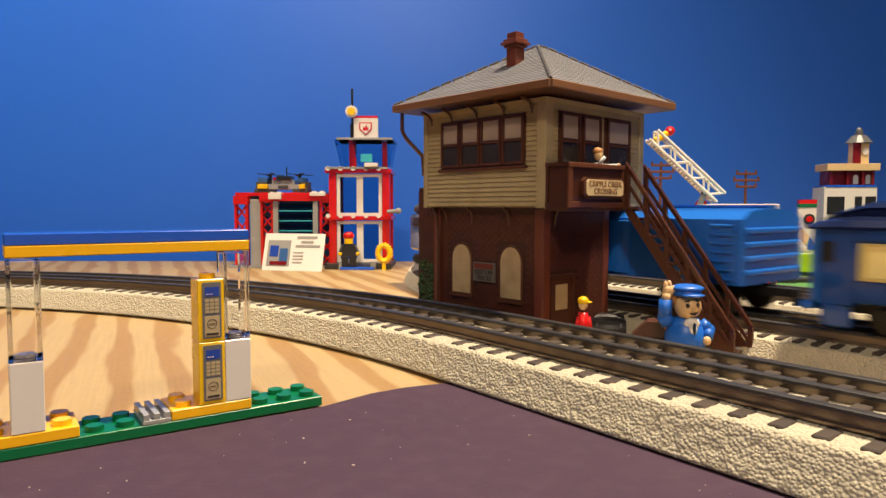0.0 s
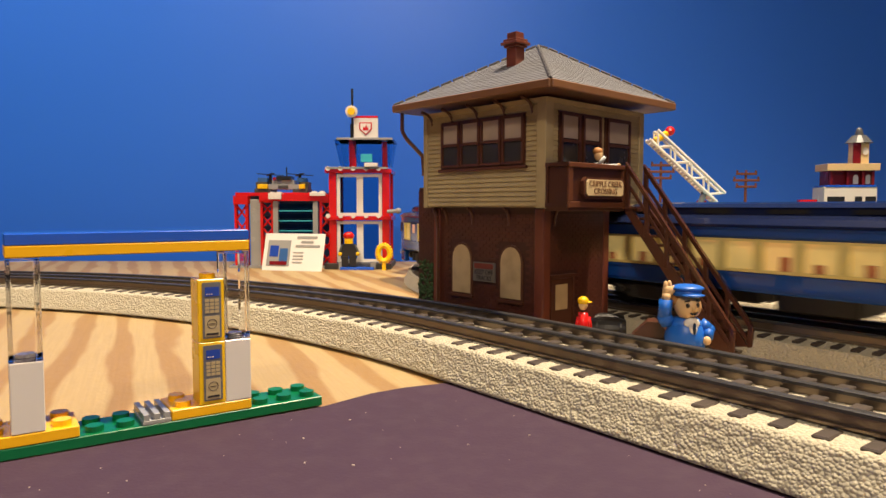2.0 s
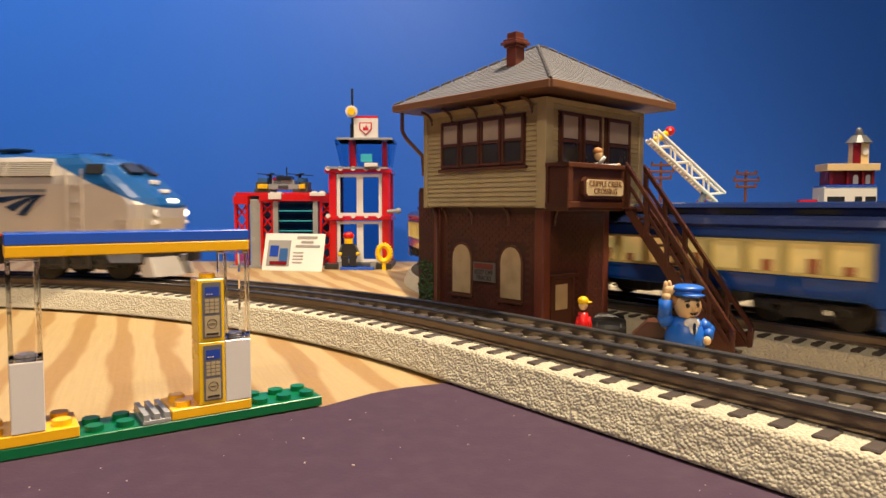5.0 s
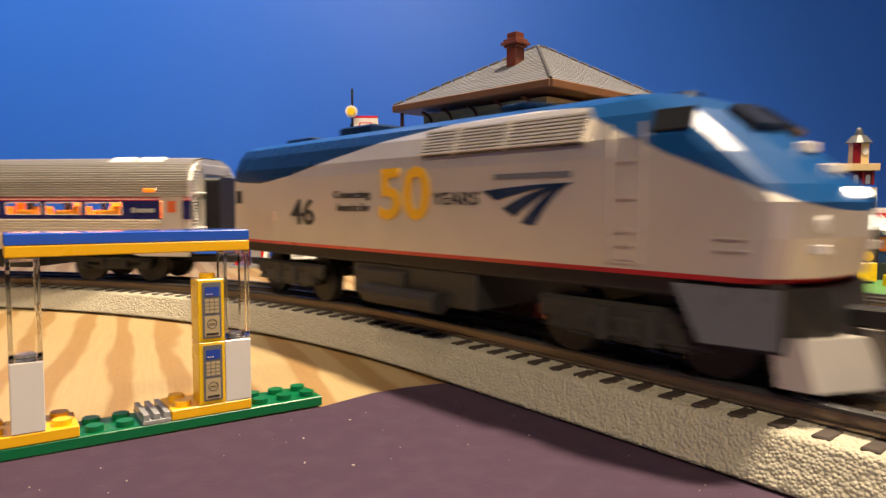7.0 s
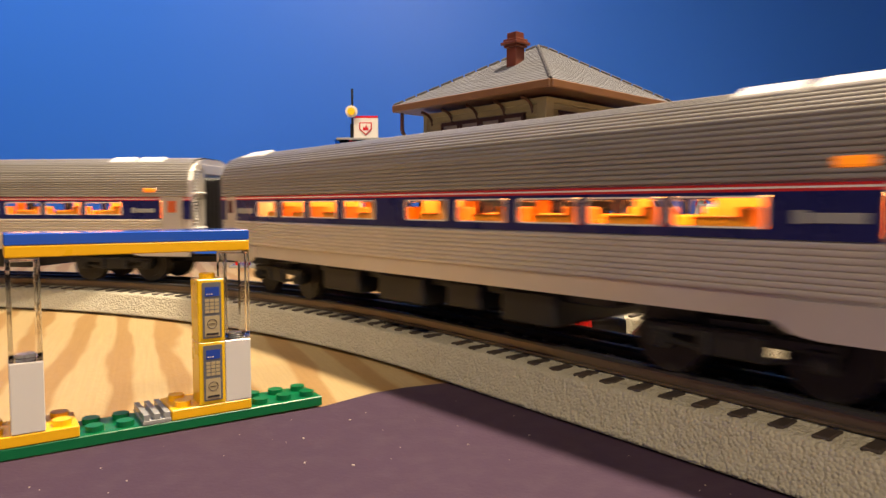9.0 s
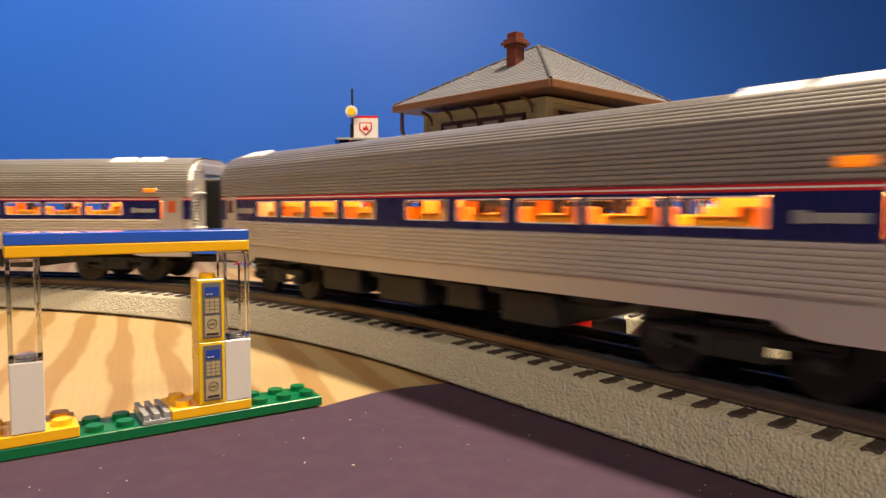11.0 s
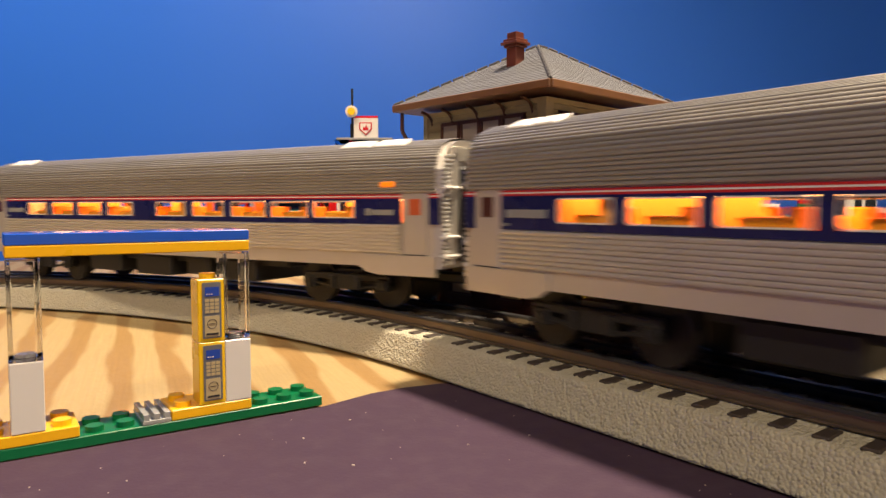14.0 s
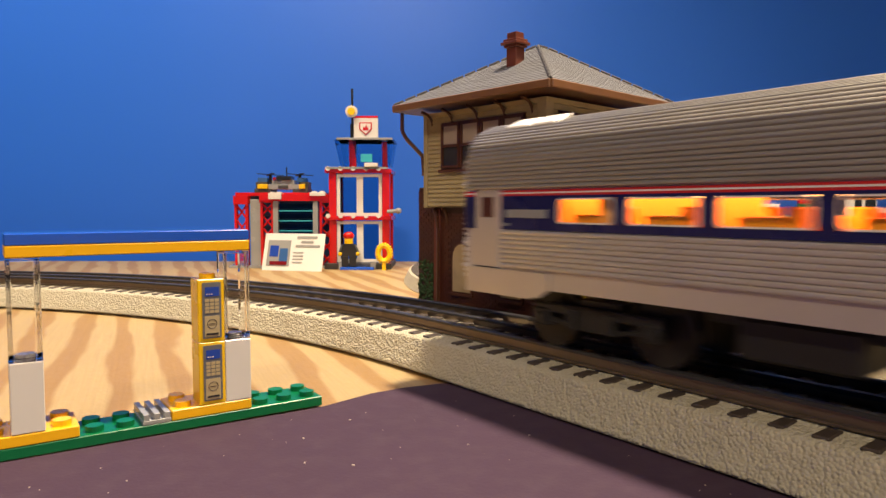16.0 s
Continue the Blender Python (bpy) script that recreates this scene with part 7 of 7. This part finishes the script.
def clock_building():
    ob = thing("clock_building", "white and dark red toy brick building with clock turret", "toy brick set", m=pose(0.4225, 0.700, GZ, 0, 0, -6))
    ob.scale = (0.68, 0.50, 0.93)
    slab("ground_floor", (-0.034, 0.036, 0.006, 0.050, 0, 0.0500), "dark", ob)
    slab("red_pillar", (-0.036, -0.028, -0.002, 0.006, 0, 0.0500), "lred", ob)
    slab("white_pillar", (0.030, 0.036, -0.002, 0.006, 0, 0.0500), "lwhite", ob)
    slab("blue_door", (-0.012, 0.000, 0.003, 0.0062, 0, 0.030), "lblue", ob)
    slab("white_floor", (-0.038, 0.038, -0.004, 0.052, 0.0500, 0.0934), "lwhite", ob, "white upper floor with dark windows")
    for x0, x1 in ((-0.0335, -0.0085), (0.0065, 0.0165), (0.0215, 0.0365)):
        slab("window", (x0, x1, -0.0055, -0.0035, 0.0630, 0.0830), "smoke", ob)
    slab("blue_cornice", (-0.036, 0.038, -0.005, 0.050, 0.0934, 0.0957), "lblue", ob)
    slab("red_floor", (-0.030, 0.034, 0.006, 0.046, 0.0957, 0.1118), "ldred", ob)
    for x in (-0.030, -0.006, 0.016, 0.030):
        slab("red_pillar", (x, x + 0.004, -0.003, 0.003, 0.0957, 0.1118), "ldred", ob)
    for x in (0.006, 0.024):
        bm = bmesh.new()
        plate_poly(bm, arch(x, x + 0.0075, 0.0970, 0.1075), 0.0045, 0.0015)
        part("arched_window", bm, M["lwhite"], ob)
    slab("tan_cornice", (-0.036, 0.040, -0.008, 0.050, 0.1118, 0.1195), "ltan", ob)
    slab("turret", (0.005, 0.028, 0.006, 0.028, 0.1195, 0.1430), "ltan", ob)
    slab("turret_side", (0.0045, 0.016, 0.0045, 0.0062, 0.1195, 0.1430), "ldred", ob)
    bm = bmesh.new()
    cyl(bm, 0.0042, 0.0016, pose(0.0225, 0.006, 0.1335, 90), 16)
    part("clock_face", bm, M["lwhite"], ob)
    bm = bmesh.new()
    cyl(bm, 0.020, 0.0085, pose(0.0165, 0.017, 0.1430), 12, 0.010)
    part("turret_roof", bm, M["lgreydark"], ob)
    bm = bmesh.new()
    cyl(bm, 0.006, 0.004, pose(0.0165, 0.017, 0.1505), 12)
    ball(bm, 0.0052, pose(0.0165, 0.017, 0.1555), 10)
    part("finial", bm, M["lgreydark"], ob)


M["lgreydark"] = mat("dark_grey_brick", (0.11, 0.115, 0.12), rough=0.3, vary=0.05)
clock_building()

ob = thing("pylon_sign", "white toy pylon sign with red and green top", "sign", m=pose(0.3530, 0.655, GZ, 0, 0, -10))
bm = bmesh.new()
plate_poly(bm, [(-0.010, 0), (0.010, 0), (0.010, 0.066), (-0.006, 0.066)], 0, 0.006)
part("panel", bm, M["lwhite"], ob)
part("green_band", boxes((-0.006, 0.0102, -0.0004, 0.0064, 0.066, 0.0695)), M["lgreen"], ob)
part("red_band", boxes((-0.006, 0.0102, -0.0004, 0.0064, 0.0695, 0.0735)), M["lred"], ob)
bm = bmesh.new()
cyl(bm, 0.0052, 0.0008, pose(0.0035, 0.0, 0.0545, 90), 16)
part("emblem_ring", bm, M["ink"], ob)
bm = bmesh.new()
cyl(bm, 0.0030, 0.0012, pose(0.0035, 0.0, 0.0545, 90), 16)
part("emblem", bm, M["lred"], ob)

ob = thing("toy_forklift", "red toy brick truck with grey wheel hubs", "toy vehicle", m=pose(0.3560, 0.610, GZ, 0, 0, -15))
slab("body", (-0.008, 0.010, 0, 0.024, 0.008, 0.018), "lred", ob)
slab("cab_frame", (-0.008, -0.004, 0, 0.004, 0.018, 0.046), "lred", ob)
slab("cab_frame", (0.006, 0.010, 0, 0.004, 0.018, 0.046), "lred", ob)
slab("cab_roof", (-0.009, 0.011, 0, 0.024, 0.046, 0.050), "lred", ob)
slab("seat", (-0.003, 0.005, 0.006, 0.020, 0.018, 0.034), "dark", ob)
for y in (-0.004, 0.020):
    wheel_part(ob, 0.004, y, 0.009, 0.009, "lwhite")

ob = thing("toy_loader", "yellow and black toy brick loader bucket", "toy vehicle", m=pose(0.3650, 0.580, GZ, 0, 0, -20))
slab("bucket", (-0.014, 0.010, 0, 0.018, 0.002, 0.018), "lyellow", ob)
slab("boom", (-0.006, 0.012, 0.006, 0.014, 0.018, 0.050), "dark", ob)
for x in (-0.006, 0.003):
    bm = bmesh.new()
    cyl(bm, 0.0044, 0.004, pose(x, 0.004, 0.0235, 90), 12)
    part("knob", bm, M["lyellow"], ob)
for x, y in ((0.330, 0.585), (0.375, 0.560)):
    ob = thing("yellow_brick", "loose yellow toy brick on the board", "toy brick", "loose yellow bricks", pose(x, y, GZ, 0, 0, 15))
    brick("body", -0.004, -0.004, 1, 1, 0, 0.0096, "lyellow", ob)
toy_person("toy_person", "toy figure in blue shirt and dark trousers", pose(0.4060, 0.650, 0.001, 0, 0, -30), "cap", "navydark", hat="cap")

ob = thing("signal_post", "grey toy railway signal post", "signal", m=pose(0.3130, 0.510, 0.001, 0, 0, -20))
bm = bmesh.new()
cyl(bm, 0.0052, 0.003, pose(0, 0, 0), 14)
cyl(bm, 0.0026, 0.036, pose(0, 0, 0.003), 12)
part("post", bm, M["lgreydark"], ob)
part("lamp_box", boxes((-0.0058, 0.0058, -0.003, 0.003, 0.033, 0.037), (-0.0058, -0.0038, -0.003, 0.003, 0.037, 0.051), (0.0038, 0.0058, -0.003, 0.003, 0.037, 0.051), (-0.0058, 0.0058, -0.003, 0.003, 0.049, 0.051), bevel=0.0003), M["lgreydark"], ob)
part("lens", boxes((-0.0036, 0.0036, -0.0015, 0.0015, 0.0375, 0.0485)), M["clear"], ob)


def awning_shop():
    ob = thing("toy_shop", "toy brick shop with white sign and scalloped awning", "toy brick set", m=pose(0.4150, 0.600, 0.001, 0, 0, -25))
    slab("wall", (-0.030, 0.060, 0.010, 0.016, 0, 0.054), "wallblue", ob)
    slab("corner_post", (-0.032, -0.027, 0.004, 0.012, 0, 0.046), "lwhite", ob)
    slab("counter", (-0.024, 0.060, 0.002, 0.010, 0, 0.016), "darkgrey", ob)
    sign = slab("sign_board", (-0.028, 0.060, 0.004, 0.009, 0.052, 0.066), "lwhite", ob)
    for k, (a, b) in enumerate(((-0.024, -0.010), (-0.008, 0.012), (0.016, 0.030))):
        part("text_bar", boxes((a, b, 0.0033, 0.0042, 0.057, 0.0615)), M[("lred", "lgreen", "lred")[k]], sign)
    for k in range(10):
        bm = bmesh.new()
        x = -0.030 + 0.009 * k
        loft(bm, [[(x, 0.009, 0.052), (x + 0.0088, 0.009, 0.052), (x + 0.0088, 0.010, 0.050), (x, 0.010, 0.050)], [(x, -0.010, 0.046), (x + 0.0088, -0.010, 0.046), (x + 0.0070, -0.009, 0.042), (x + 0.0018, -0.009, 0.042)]])
        part("awning_scallop", bm, M["lwhite"], ob)
    bm = bmesh.new()
    cyl(bm, 0.007, 0.002, pose(-0.016, 0.0098, 0.033, 90), 14)
    part("round_sign", bm, M["lorng"], ob)


awning_shop()

# ---- ties ----
for ob, path, a, b, dz, near in SECTIONS:
    if near:
        ties(ob, path, a, b, dz, 0.0104 if path is path1 else 0.0076)

K2 = 1.067
for ob in (BOXCAR, ENGINE):
    ob.scale = (K2, K2, K2)


def motions():
    times = [0.25 * j for j in range(65)]
    walk(LOCO, [(t, ride(path1, -0.016 + 0.200 * (t - 7), 0.10)) for t in times])
    for i, car in enumerate(CARS):
        walk(car, [(t, ride(path1, -0.109 + 0.4035 * (2 - i) + 0.2018 * (t - 12.5), 0.1232)) for t in times])
    for ob, at, base in ((ENGINE, 0.360, 0.045), (BOXCAR, 0.186, 0.053), *((c, -0.0355 - 0.262 * i, 0.068) for i, c in enumerate(COACHES))):
        walk(ob, [(t, ride(path2, at + 0.194 * (t - 1.3), base, RAIL_Z - DROP)) for t in times])


motions()
